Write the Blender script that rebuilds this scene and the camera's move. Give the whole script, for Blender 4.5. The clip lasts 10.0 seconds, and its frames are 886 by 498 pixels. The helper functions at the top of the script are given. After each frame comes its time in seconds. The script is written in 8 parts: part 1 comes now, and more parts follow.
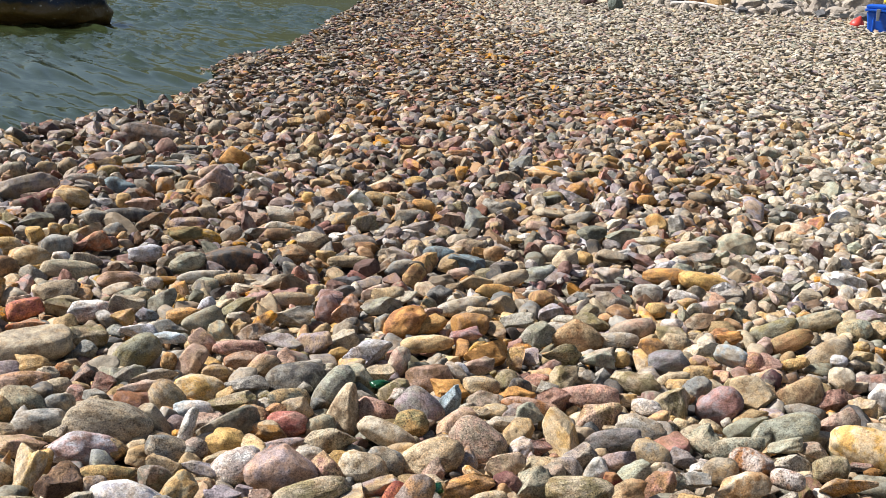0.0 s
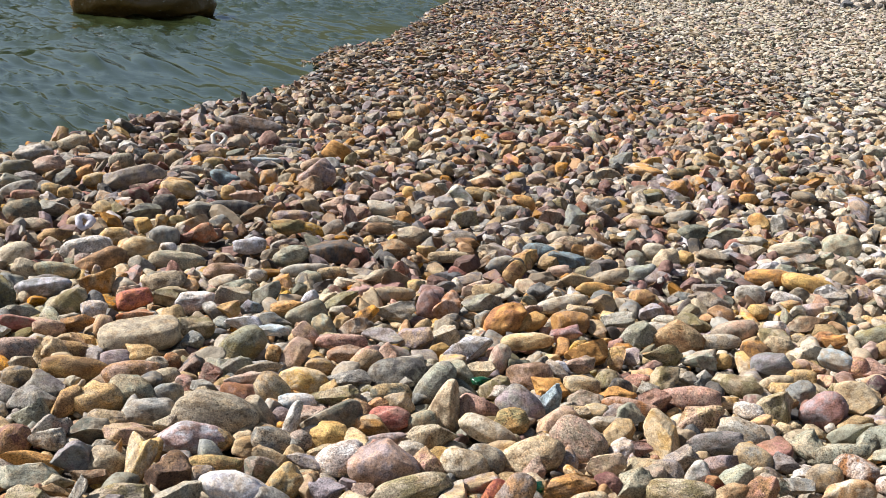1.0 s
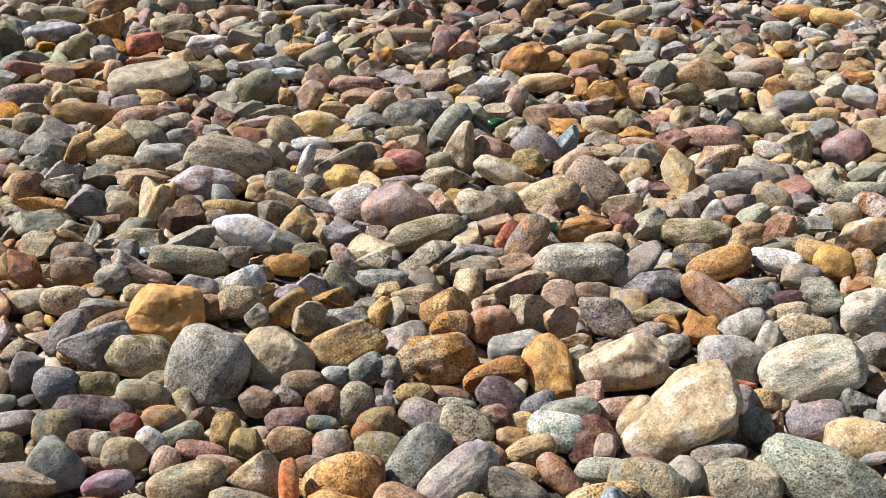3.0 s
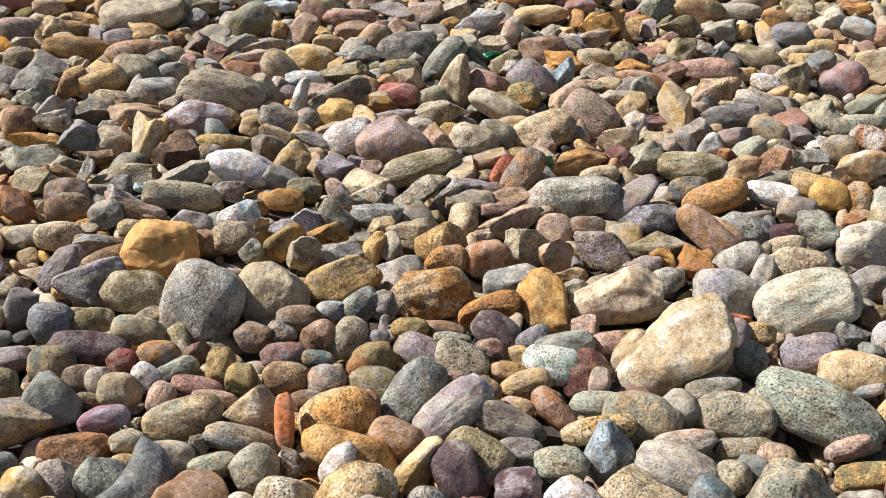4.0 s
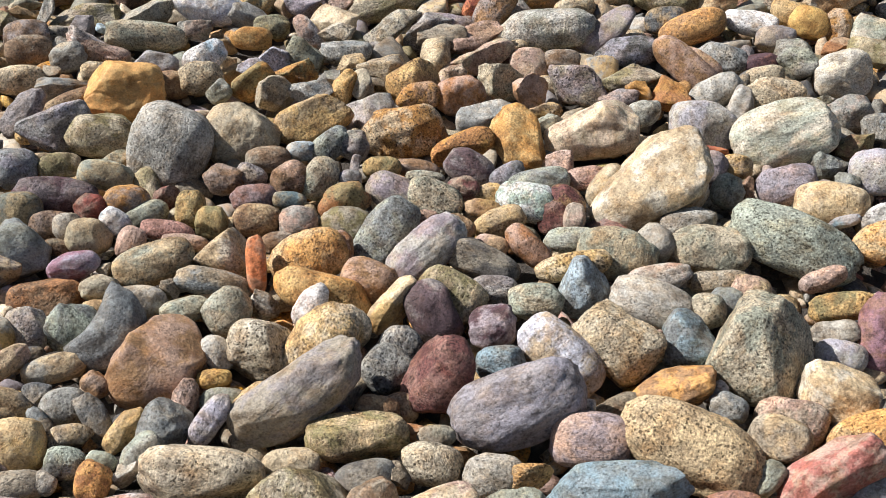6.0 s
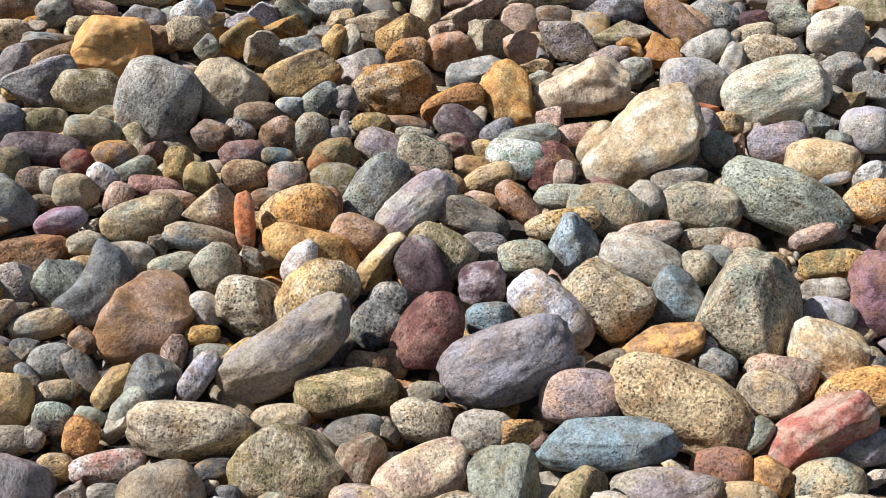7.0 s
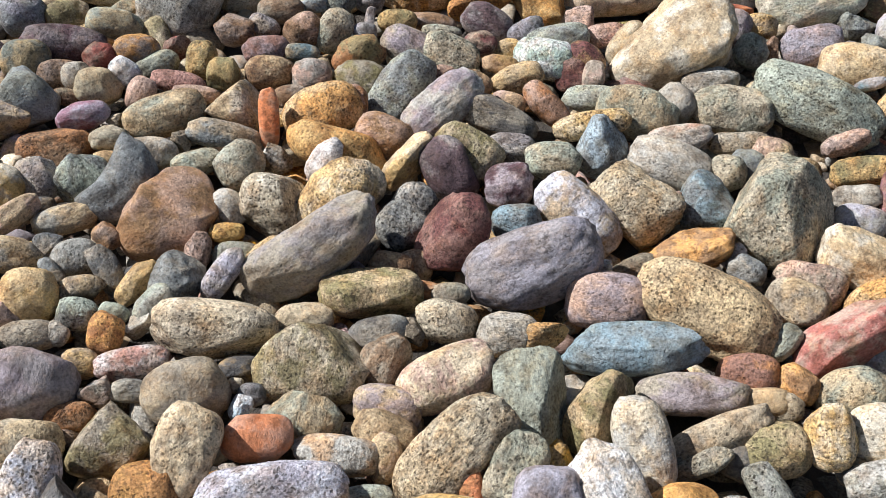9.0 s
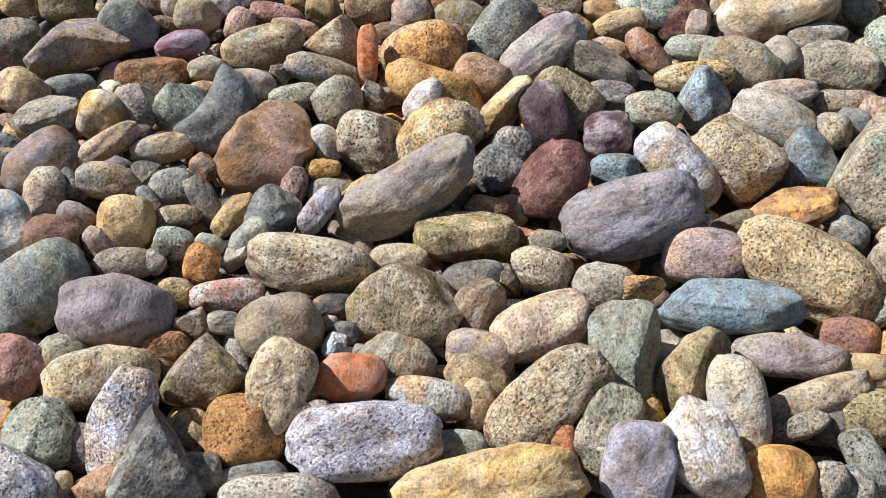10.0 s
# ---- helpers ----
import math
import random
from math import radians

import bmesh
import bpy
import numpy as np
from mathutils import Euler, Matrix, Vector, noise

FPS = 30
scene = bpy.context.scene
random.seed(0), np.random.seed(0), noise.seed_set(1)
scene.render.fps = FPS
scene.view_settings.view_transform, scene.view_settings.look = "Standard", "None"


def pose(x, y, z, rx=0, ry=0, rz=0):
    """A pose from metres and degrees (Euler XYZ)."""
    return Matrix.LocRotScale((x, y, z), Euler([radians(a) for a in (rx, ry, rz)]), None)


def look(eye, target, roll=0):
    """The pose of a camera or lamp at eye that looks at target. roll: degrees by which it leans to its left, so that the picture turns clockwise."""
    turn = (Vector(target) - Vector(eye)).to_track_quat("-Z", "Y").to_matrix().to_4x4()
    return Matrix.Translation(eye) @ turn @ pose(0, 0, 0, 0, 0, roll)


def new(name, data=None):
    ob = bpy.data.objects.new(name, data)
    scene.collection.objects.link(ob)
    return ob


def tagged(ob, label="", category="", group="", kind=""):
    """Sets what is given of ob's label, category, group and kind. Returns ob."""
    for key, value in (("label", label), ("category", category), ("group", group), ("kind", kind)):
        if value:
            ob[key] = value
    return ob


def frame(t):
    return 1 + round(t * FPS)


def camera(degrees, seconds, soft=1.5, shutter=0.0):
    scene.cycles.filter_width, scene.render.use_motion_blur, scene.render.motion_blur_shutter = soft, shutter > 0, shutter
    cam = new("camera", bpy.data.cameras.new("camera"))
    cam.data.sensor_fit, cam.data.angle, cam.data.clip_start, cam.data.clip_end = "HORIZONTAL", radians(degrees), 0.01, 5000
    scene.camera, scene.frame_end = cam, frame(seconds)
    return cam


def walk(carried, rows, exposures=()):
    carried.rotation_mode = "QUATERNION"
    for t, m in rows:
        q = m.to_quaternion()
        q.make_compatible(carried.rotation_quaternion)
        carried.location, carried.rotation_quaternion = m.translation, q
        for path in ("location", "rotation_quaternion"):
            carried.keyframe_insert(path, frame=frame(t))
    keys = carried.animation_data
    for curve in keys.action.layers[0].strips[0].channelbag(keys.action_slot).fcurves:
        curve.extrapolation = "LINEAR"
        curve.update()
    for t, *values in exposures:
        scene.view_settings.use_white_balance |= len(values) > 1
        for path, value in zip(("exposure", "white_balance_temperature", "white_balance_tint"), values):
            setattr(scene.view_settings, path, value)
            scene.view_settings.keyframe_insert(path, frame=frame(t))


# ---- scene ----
cam = camera(36.76, 10.0, soft=0.8)


def held(x, y, z, pitch, yaw, roll):
    """A hand-held pose: pitch above the level, yaw to the left of +y, roll to the left."""
    return pose(x, y, z, 90 + pitch, 0, yaw) @ pose(0, 0, 0, 0, 0, roll)


PATH = [
    (0.0, held(0.0025, 0.0013, 1.2499, -13.999, 0.094, 2.991)),
    (0.5, held(-0.0119, -0.0022, 1.2658, -15.436, 2.583, 3.061)),
    (1.0, held(-0.0248, -0.0147, 1.2703, -14.569, 4.186, 2.913)),
    (1.5, held(-0.0155, -0.0109, 1.2655, -15.436, 4.543, 2.287)),
    (2.0, held(-0.0170, 0.0036, 1.2640, -18.481, 5.261, 2.546)),
    (2.5, held(-0.0051, 0.0244, 1.2500, -22.041, 5.116, 2.136)),
    (3.0, held(0.0040, 0.0360, 1.2472, -25.550, 4.937, 1.994)),
    (3.2, held(-0.0011, 0.0421, 1.2481, -26.750, 4.835, 2.323)),
    (4.3, held(0.0126, 0.0450, 1.2398, -29.051, 4.519, 1.726)),
    (4.5, held(0.0168, 0.0494, 1.2364, -29.877, 4.396, 1.594)),
    (5.0, held(0.0208, 0.0596, 1.2315, -31.758, 3.862, 1.466)),
    (5.5, held(0.0221, 0.0649, 1.2266, -33.343, 3.539, 1.366)),
    (6.8, held(0.0192, 0.0827, 1.2258, -37.171, 3.194, 1.843)),
    (7.0, held(0.0211, 0.0761, 1.2181, -36.978, 2.921, 1.900)),
    (7.5, held(0.0224, 0.0805, 1.2095, -38.156, 2.992, 1.667)),
    (8.0, held(0.0244, 0.0827, 1.2061, -39.056, 2.890, 1.610)),
    (8.5, held(0.0184, 0.0863, 1.2028, -40.323, 3.034, 1.929)),
    (9.0, held(0.0061, 0.0907, 1.2023, -41.195, 3.604, 2.360)),
    (9.5, held(-0.0070, 0.0968, 1.1922, -42.930, 4.860, 2.048)),
    (10.0, held(-0.0395, 0.1001, 1.1963, -43.904, 7.068, 2.781)),
]
walk(cam, PATH, exposures=[(0.0, 0.80, 6350, 10), (1.5, 0.89, 6350, 10), (2.5, 0.80, 6400, 9), (3.0, 0.67, 6300, 9), (4.5, 0.68, 6250, 9), (7.5, 0.62, 5900, 9), (10.0, 0.60, 5850, 8)])

# ---- light: hazy sun from the seaward side, clear sky ----
SUN_EL, SUN_AZ = 45.0, 82.0  # degrees: height, and turn to the left of +y
world = bpy.data.worlds.new("sky")
scene.world = world
world.use_nodes = True
wn = world.node_tree.nodes
sky = wn.new("ShaderNodeTexSky")
sky.sky_type = "NISHITA"
sky.sun_disc = False
sky.sun_elevation = radians(SUN_EL)
sky.sun_rotation = radians(-SUN_AZ)
sky.dust_density = 1.6
wn["Background"].inputs["Strength"].default_value = 0.05
world.node_tree.links.new(sky.outputs["Color"], wn["Background"].inputs["Color"])
lamp = bpy.data.lights.new("sun", "SUN")
lamp.energy = 5.0
lamp.angle = radians(0.8)
lamp.color = (1.0, 0.95, 0.915)
sun = new("sun", lamp)
sun_way = Vector((-math.sin(radians(SUN_AZ)) * math.cos(radians(SUN_EL)), math.cos(radians(SUN_AZ)) * math.cos(radians(SUN_EL)), math.sin(radians(SUN_EL))))
sun.matrix_world = look(sun_way * 30, (0, 0, 0))

# ---- materials ----
COLOURS = {
    "white": (0.66, 0.63, 0.59), "cream": (0.56, 0.46, 0.31), "beige": (0.42, 0.355, 0.245), "tan": (0.42, 0.315, 0.18),
    "sand": (0.50, 0.37, 0.20), "yellow": (0.55, 0.36, 0.12), "ochre": (0.42, 0.22, 0.06), "orange": (0.56, 0.30, 0.095),
    "rust": (0.33, 0.155, 0.06), "brown": (0.22, 0.135, 0.072), "dark brown": (0.10, 0.06, 0.04), "terracotta": (0.52, 0.20, 0.085),
    "red": (0.24, 0.065, 0.045), "pink": (0.42, 0.24, 0.19), "rose": (0.34, 0.17, 0.14), "plum": (0.085, 0.045, 0.05),
    "purple": (0.168, 0.152, 0.165), "mauve": (0.29, 0.24, 0.245), "lilac": (0.34, 0.315, 0.345), "grey": (0.25, 0.24, 0.205),
    "pale grey": (0.41, 0.385, 0.33), "warm grey": (0.31, 0.265, 0.195), "dark grey": (0.09, 0.085, 0.08), "blue grey": (0.20, 0.207, 0.195),
    "slate": (0.12, 0.121, 0.116), "blue": (0.21, 0.28, 0.305), "pale blue": (0.37, 0.455, 0.50), "teal": (0.125, 0.165, 0.165),
    "green grey": (0.25, 0.25, 0.185), "pale green": (0.33, 0.35, 0.27), "mint": (0.42, 0.50, 0.42), "olive": (0.22, 0.185, 0.085),
    "amber": (0.49, 0.325, 0.13), "russet": (0.34, 0.20, 0.095), "liver": (0.23, 0.125, 0.095),
    "maroon": (0.13, 0.05, 0.042), "ivory": (0.54, 0.475, 0.36), "sage": (0.29, 0.30, 0.235), "whitish lilac": (0.50, 0.49, 0.52),
    "rosy red": (0.36, 0.13, 0.10), "speckled ochre": (0.36, 0.19, 0.055), "dusk": (0.245, 0.215, 0.20), "dark sage": (0.135, 0.14, 0.11), "rosy tan": (0.42, 0.29, 0.22), "heather": (0.27, 0.247, 0.262), "brick orange": (0.60, 0.205, 0.075), "rosy purple": (0.24, 0.13, 0.16),
}


def material(name, rough=0.7):
    m = bpy.data.materials.new(name)
    m.use_nodes = True
    bsdf = m.node_tree.nodes["Principled BSDF"]
    bsdf.inputs["Roughness"].default_value = rough
    return m, m.node_tree.nodes, m.node_tree.links, bsdf


def ramp(nodes, stops, mode="LINEAR"):
    r = nodes.new("ShaderNodeValToRGB")
    r.color_ramp.interpolation = mode
    while len(r.color_ramp.elements) < len(stops):
        r.color_ramp.elements.new(0.5)
    for e, (p, c) in zip(r.color_ramp.elements, stops):
        e.position = p
        e.color = (*c, 1) if len(c) == 3 else c
    return r


def mixed(nodes, links, kind, fac, a, b):
    n = nodes.new("ShaderNodeMix")
    n.data_type, n.blend_type = "RGBA", kind
    for socket, value in ((n.inputs[0], fac), (n.inputs[6], a), (n.inputs[7], b)):
        if hasattr(value, "links"):
            links.new(value, socket)
        else:
            socket.default_value = value
    return n.outputs[2]


def sum_of(nodes, links, op, a, b):
    n = nodes.new("ShaderNodeMath")
    n.operation = op
    for socket, value in zip(n.inputs, (a, b)):
        if hasattr(value, "links"):
            links.new(value, socket)
        else:
            socket.default_value = value
    return n.outputs[0]


def noise_at(nodes, links, vec, scale, detail=3.0, rough=0.6):
    n = nodes.new("ShaderNodeTexNoise")
    n.inputs["Scale"].default_value = scale
    n.inputs["Detail"].default_value = detail
    n.inputs["Roughness"].default_value = rough
    links.new(vec, n.inputs["Vector"])
    return n.outputs["Fac"]


def stone_material(name, palette=None, grain=0.55, gloss=0.72, low=0.7):
    """Weathered stone: two mineral colours, stains, grain, pits. Colours from the object, or per loose stone from a palette."""
    m, nodes, links, bsdf = material(name)
    tc = nodes.new("ShaderNodeTexCoord")
    vec = tc.outputs["Object"]

    def math_of(op, a, b):
        return sum_of(nodes, links, op, a, b)

    def given(prop):
        n = nodes.new("ShaderNodeAttribute")
        n.attribute_type, n.attribute_name = "OBJECT", prop
        return n

    if palette:
        geo = nodes.new("ShaderNodeNewGeometry")
        rnd = geo.outputs["Random Per Island"]
        stops = [(i / len(palette), COLOURS[c]) for i, c in enumerate(palette)]
        r = ramp(nodes, stops, "CONSTANT")
        links.new(rnd, r.inputs[0])
        own = math_of("FRACT", math_of("MULTIPLY", rnd, 137.3), 0.0)
        own2 = math_of("FRACT", math_of("MULTIPLY", rnd, 571.7), 0.0)
        hsv = nodes.new("ShaderNodeHueSaturation")
        links.new(r.outputs[0], hsv.inputs["Color"])
        links.new(math_of("ADD", math_of("MULTIPLY", own, 0.6), low), hsv.inputs["Value"])
        links.new(math_of("ADD", math_of("MULTIPLY", own2, 0.55), 0.72), hsv.inputs["Saturation"])
        base = hsv.outputs[0]
        r2 = ramp(nodes, stops, "CONSTANT")
        links.new(math_of("FRACT", math_of("MULTIPLY", rnd, 29.7), 0.0), r2.inputs[0])
        second, patch = r2.outputs[0], math_of("MULTIPLY", own, 0.6)
        strength = own2
        pits = math_of("MULTIPLY", own, 0.6)
    else:
        info = nodes.new("ShaderNodeObjectInfo")
        base = info.outputs["Color"]
        rnd = info.outputs["Random"]
        strength = info.outputs["Alpha"]
        second, patch, pits = given("tint").outputs["Color"], given("patch").outputs["Fac"], given("pits").outputs["Fac"]
        shift = nodes.new("ShaderNodeVectorMath")
        shift.operation = "ADD"
        links.new(vec, shift.inputs[0])
        links.new(math_of("MULTIPLY", rnd, 40.0), shift.inputs[1])
        vec = shift.outputs[0]
    # each stone has its own bedding: the pattern is drawn out along one way or another
    axes = nodes.new("ShaderNodeCombineXYZ")
    for socket, k in zip(axes.inputs, (17.3, 41.9, 67.7)):
        links.new(math_of("ADD", math_of("MULTIPLY", math_of("FRACT", math_of("MULTIPLY", rnd, k), 0.0), 0.7), 0.7), socket)
    drawn = nodes.new("ShaderNodeVectorMath")
    drawn.operation = "MULTIPLY"
    links.new(vec, drawn.inputs[0])
    links.new(axes.outputs[0], drawn.inputs[1])
    even, vec = vec, drawn.outputs[0]
    # the second mineral colour, in broad patches with ragged rims
    field = noise_at(nodes, links, vec, 22.0, 6.0, 0.66)
    c1 = ramp(nodes, [(0.44, (0, 0, 0)), (0.55, (1, 1, 1))])
    links.new(field, c1.inputs[0])
    body = mixed(nodes, links, "MIX", math_of("MINIMUM", math_of("MULTIPLY", math_of("MULTIPLY", c1.outputs[0], patch), 1.7), 0.95), base, second)
    # weathering: slow shifts of tone, iron stains, darker blotches a centimetre across
    cloud = noise_at(nodes, links, vec, 27.0, 5.0, 0.65)
    c2 = ramp(nodes, [(0.36, (0.62, 0.56, 0.50)), (0.5, (1, 1, 1)), (0.64, (1.14, 1.14, 1.14))])
    links.new(cloud, c2.inputs[0])
    body = mixed(nodes, links, "MULTIPLY", 1.0, body, c2.outputs[0])
    iron = noise_at(nodes, links, vec, 30.0, 6.0, 0.72)
    c3 = ramp(nodes, [(0.48, (0, 0, 0)), (0.63, (0.36, 0.36, 0.36))])
    links.new(iron, c3.inputs[0])
    body = mixed(nodes, links, "MIX", c3.outputs[0], body, mixed(nodes, links, "MULTIPLY", 1.0, body, (1.15, 0.82, 0.46, 1)))
    blot = noise_at(nodes, links, vec, 62.0, 6.0, 0.7)
    c4 = ramp(nodes, [(0.37, (0.34, 0.31, 0.29)), (0.47, (0.97, 0.97, 0.97)), (0.64, (1.16, 1.16, 1.15))])
    links.new(blot, c4.inputs[0])
    body = mixed(nodes, links, "MULTIPLY", math_of("ADD", 0.2, math_of("MULTIPLY", math_of("FRACT", math_of("MULTIPLY", rnd, 83.1), 0.0), 0.6)), body, c4.outputs[0])
    # mineral grain of a millimetre or two, light and dark crystals
    fine = noise_at(nodes, links, even, 270.0, 3.0, 0.72)
    g1 = ramp(nodes, [(0.37, (0.2, 0.18, 0.16)), (0.46, (0.86, 0.86, 0.86)), (0.54, (1.1, 1.1, 1.1)), (0.62, (1.8, 1.77, 1.73))])
    links.new(fine, g1.inputs[0])
    speck = mixed(nodes, links, "MULTIPLY", math_of("ADD", math_of("MULTIPLY", strength, grain * 1.15), 0.15), body, g1.outputs[0])
    # small dark pits, thicker in some places
    vor = nodes.new("ShaderNodeTexVoronoi")
    vor.inputs["Scale"].default_value = 160.0
    vor.inputs["Randomness"].default_value = 1.0
    stir = nodes.new("ShaderNodeTexNoise")  # uneven rims for the pits
    stir.inputs["Scale"].default_value = 150.0
    links.new(even, stir.inputs["Vector"])
    ragged = nodes.new("ShaderNodeVectorMath")
    ragged.operation = "MULTIPLY_ADD"
    links.new(stir.outputs["Color"], ragged.inputs[0])
    ragged.inputs[1].default_value = (0.009, 0.009, 0.009)
    links.new(even, ragged.inputs[2])
    links.new(ragged.outputs[0], vor.inputs["Vector"])
    crowd = noise_at(nodes, links, vec, 34.0, 4.0)
    edge = math_of("MULTIPLY", math_of("SUBTRACT", math_of("MULTIPLY", crowd, 0.6), vor.outputs["Distance"]), 9.0)
    pit = nodes.new("ShaderNodeClamp")
    links.new(edge, pit.inputs["Value"])
    hole = math_of("MULTIPLY", pit.outputs[0], pits)
    colour = mixed(nodes, links, "MIX", math_of("MULTIPLY", hole, 0.95), speck, mixed(nodes, links, "MULTIPLY", 1.0, speck, (0.15, 0.125, 0.095, 1)))
    links.new(colour, bsdf.inputs["Base Color"])
    rough = math_of("ADD", math_of("MULTIPLY", cloud, 0.3), gloss - 0.15)
    links.new(rough, bsdf.inputs["Roughness"])
    bsdf.inputs["Specular IOR Level"].default_value = 0.35
    height = math_of("ADD", noise_at(nodes, links, vec, 44.0, 6.0, 0.66), math_of("MULTIPLY", fine, 0.15))
    height = math_of("SUBTRACT", height, math_of("MULTIPLY", hole, 0.16))
    bump = nodes.new("ShaderNodeBump")
    links.new(math_of("ADD", math_of("MULTIPLY", strength, 0.55), 0.3), bump.inputs["Strength"])
    bump.inputs["Distance"].default_value = 0.011
    links.new(height, bump.inputs["Height"])
    links.new(bump.outputs[0], bsdf.inputs["Normal"])
    return m


def plain_material(name, colour, rough=0.6, var=0.25, scale=8.0, bump_by=0.3, metal=0.0):
    m, nodes, links, bsdf = material(name, rough)
    tc = nodes.new("ShaderNodeTexCoord")
    n1 = noise_at(nodes, links, tc.outputs["Object"], scale, 6.0)
    n2 = noise_at(nodes, links, tc.outputs["Object"], scale * 9, 4.0)
    r = ramp(nodes, [(0.3, [c * (1 - var) for c in colour]), (0.7, [c * (1 + var) for c in colour])])
    links.new(sum_of(nodes, links, "ADD", sum_of(nodes, links, "MULTIPLY", n1, 0.6), sum_of(nodes, links, "MULTIPLY", n2, 0.4)), r.inputs[0])
    links.new(r.outputs[0], bsdf.inputs["Base Color"])
    bsdf.inputs["Metallic"].default_value = metal
    b = nodes.new("ShaderNodeBump")
    b.inputs["Strength"].default_value = bump_by
    b.inputs["Distance"].default_value = 0.02
    links.new(n2, b.inputs["Height"])
    links.new(b.outputs[0], bsdf.inputs["Normal"])
    return m


MIX_NEAR = ["tan", "amber", "beige", "warm grey", "green grey", "sand", "amber", "orange", "mauve", "blue grey", "beige", "olive", "pale grey",
            "warm grey", "russet", "dark grey", "tan", "pink", "green grey", "dusk", "cream", "sand", "warm grey", "slate", "liver", "grey", "beige", "pale grey"]
MIX_MID = ["tan", "amber", "dusk", "beige", "brown", "russet", "orange", "warm grey", "green grey", "amber", "pale grey", "mauve", "cream", "tan",
           "pale grey", "dark grey", "brown", "blue grey", "pink", "purple", "liver", "ochre", "beige", "white", "mauve", "liver", "warm grey", "rose"]
MIX_DRY = ["beige", "pale grey", "warm grey", "cream", "tan", "pale grey", "rosy tan", "grey", "ivory", "pale green", "ivory", "warm grey",
           "pale grey", "mauve", "ivory", "white", "beige", "whitish lilac"]
MIX_FAR = ["ivory", "beige", "pale grey", "warm grey", "pale grey", "ivory", "pale grey", "beige", "rosy tan", "pale grey", "warm grey", "pale green", "ivory", "mauve", "pale grey"]
STONE = stone_material("stone")
STONE_NEAR = stone_material("stone_mixed_near", MIX_NEAR)
STONE_MID = stone_material("stone_mixed_mid", MIX_MID, grain=0.5, low=0.46)
STONE_WET = stone_material("stone_mixed_wet", MIX_MID, grain=0.5, gloss=0.45, low=0.2)
STONE_DRY = stone_material("stone_mixed_dry", MIX_DRY, grain=0.4, gloss=0.85, low=0.66)
STONE_FAR = stone_material("stone_mixed_far", MIX_FAR, grain=0.3, gloss=0.85, low=0.70)
# bed colour is set very dark: shade of the gaps between stones, painted in
GRAVEL_SHADE = plain_material("gravel_gap_shade", (0.075, 0.06, 0.045), 0.9, 0.5, 30.0, 0.8)
ROCK = plain_material("far_rock", (0.27, 0.235, 0.19), 0.9, 0.45, 3.0, 0.8)

# ---- the beach: level shingle that drops to the water on the left ----
WATER_Z = -0.16


def shore_x(y):
    """The x of the crest over the waterline, by distance along the beach."""
    return np.interp(y, (0, 4, 5.7, 6.9, 7.85, 9, 10.8, 11.4, 12.0, 12.7, 14, 19, 30), (-3.6, -3.0, -2.72, -2.36, -2.02, -1.74, -1.62, -1.85, -1.8, -1.5, -1.4, -1.3, -0.9))


def beach_z(x, y):
    """The height of the shingle's bed."""
    x, y = np.asarray(x, float), np.asarray(y, float)
    out = shore_x(y) - x
    drop = np.where(out > 0, -0.42 * out - 0.3 * np.minimum(out, 0.5) ** 2, -0.012 * np.exp(-((out + 0.3) / 0.3) ** 2))
    wave = 0.012 * np.sin(x * 1.9 + 0.4 * y) * np.sin(y * 1.3 + 1.0) + 0.008 * np.sin(3.7 * x - 2.1 * y)
    return np.maximum(drop, -1.2) + wave * np.clip((y - 3) / 3, 0, 1)


def mesh_of(name, verts, faces, mat, smooth=True):
    """A mesh from numpy arrays of corners and triangles."""
    me = bpy.data.meshes.new(name)
    me.vertices.add(len(verts))
    me.vertices.foreach_set("co", np.ascontiguousarray(verts, np.float32).ravel())
    n = len(faces)
    k = faces.shape[1]
    me.loops.add(n * k)
    me.loops.foreach_set("vertex_index", np.ascontiguousarray(faces, np.int32).ravel())
    me.polygons.add(n)
    me.polygons.foreach_set("loop_start", np.arange(0, n * k, k, dtype=np.int32))
    me.polygons.foreach_set("use_smooth", np.full(n, smooth))
    me.materials.append(mat)
    me.update(calc_edges=True)
    return me


def sheet(xs, ys, height):
    gx, gy = np.meshgrid(xs, ys)
    verts = np.stack([gx, gy, height(gx, gy)], -1).reshape(-1, 3)
    i = np.arange(len(ys) - 1)[:, None] * len(xs) + np.arange(len(xs) - 1)[None]
    faces = np.stack([i, i + 1, i + 1 + len(xs), i + len(xs)], -1).reshape(-1, 4)
    return verts, faces


XS = np.unique(np.concatenate([np.linspace(-3, 3, 61), np.linspace(-12, 14, 60), np.geomspace(14, 1500, 12), -np.geomspace(12, 1500, 12)]))
YS = np.unique(np.concatenate([np.linspace(-2, 8, 60), np.linspace(8, 40, 60), np.geomspace(40, 1500, 12), -np.geomspace(2, 1500, 14)]))
# bed sheet below the stones, its dark colour standing in for crevice shade
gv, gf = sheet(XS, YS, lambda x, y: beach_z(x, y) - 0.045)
tagged(new("ground", mesh_of("ground", gv, gf, GRAVEL_SHADE)), "gravel bed darkened as shade between the loose beach stones", "ground", kind="structure")

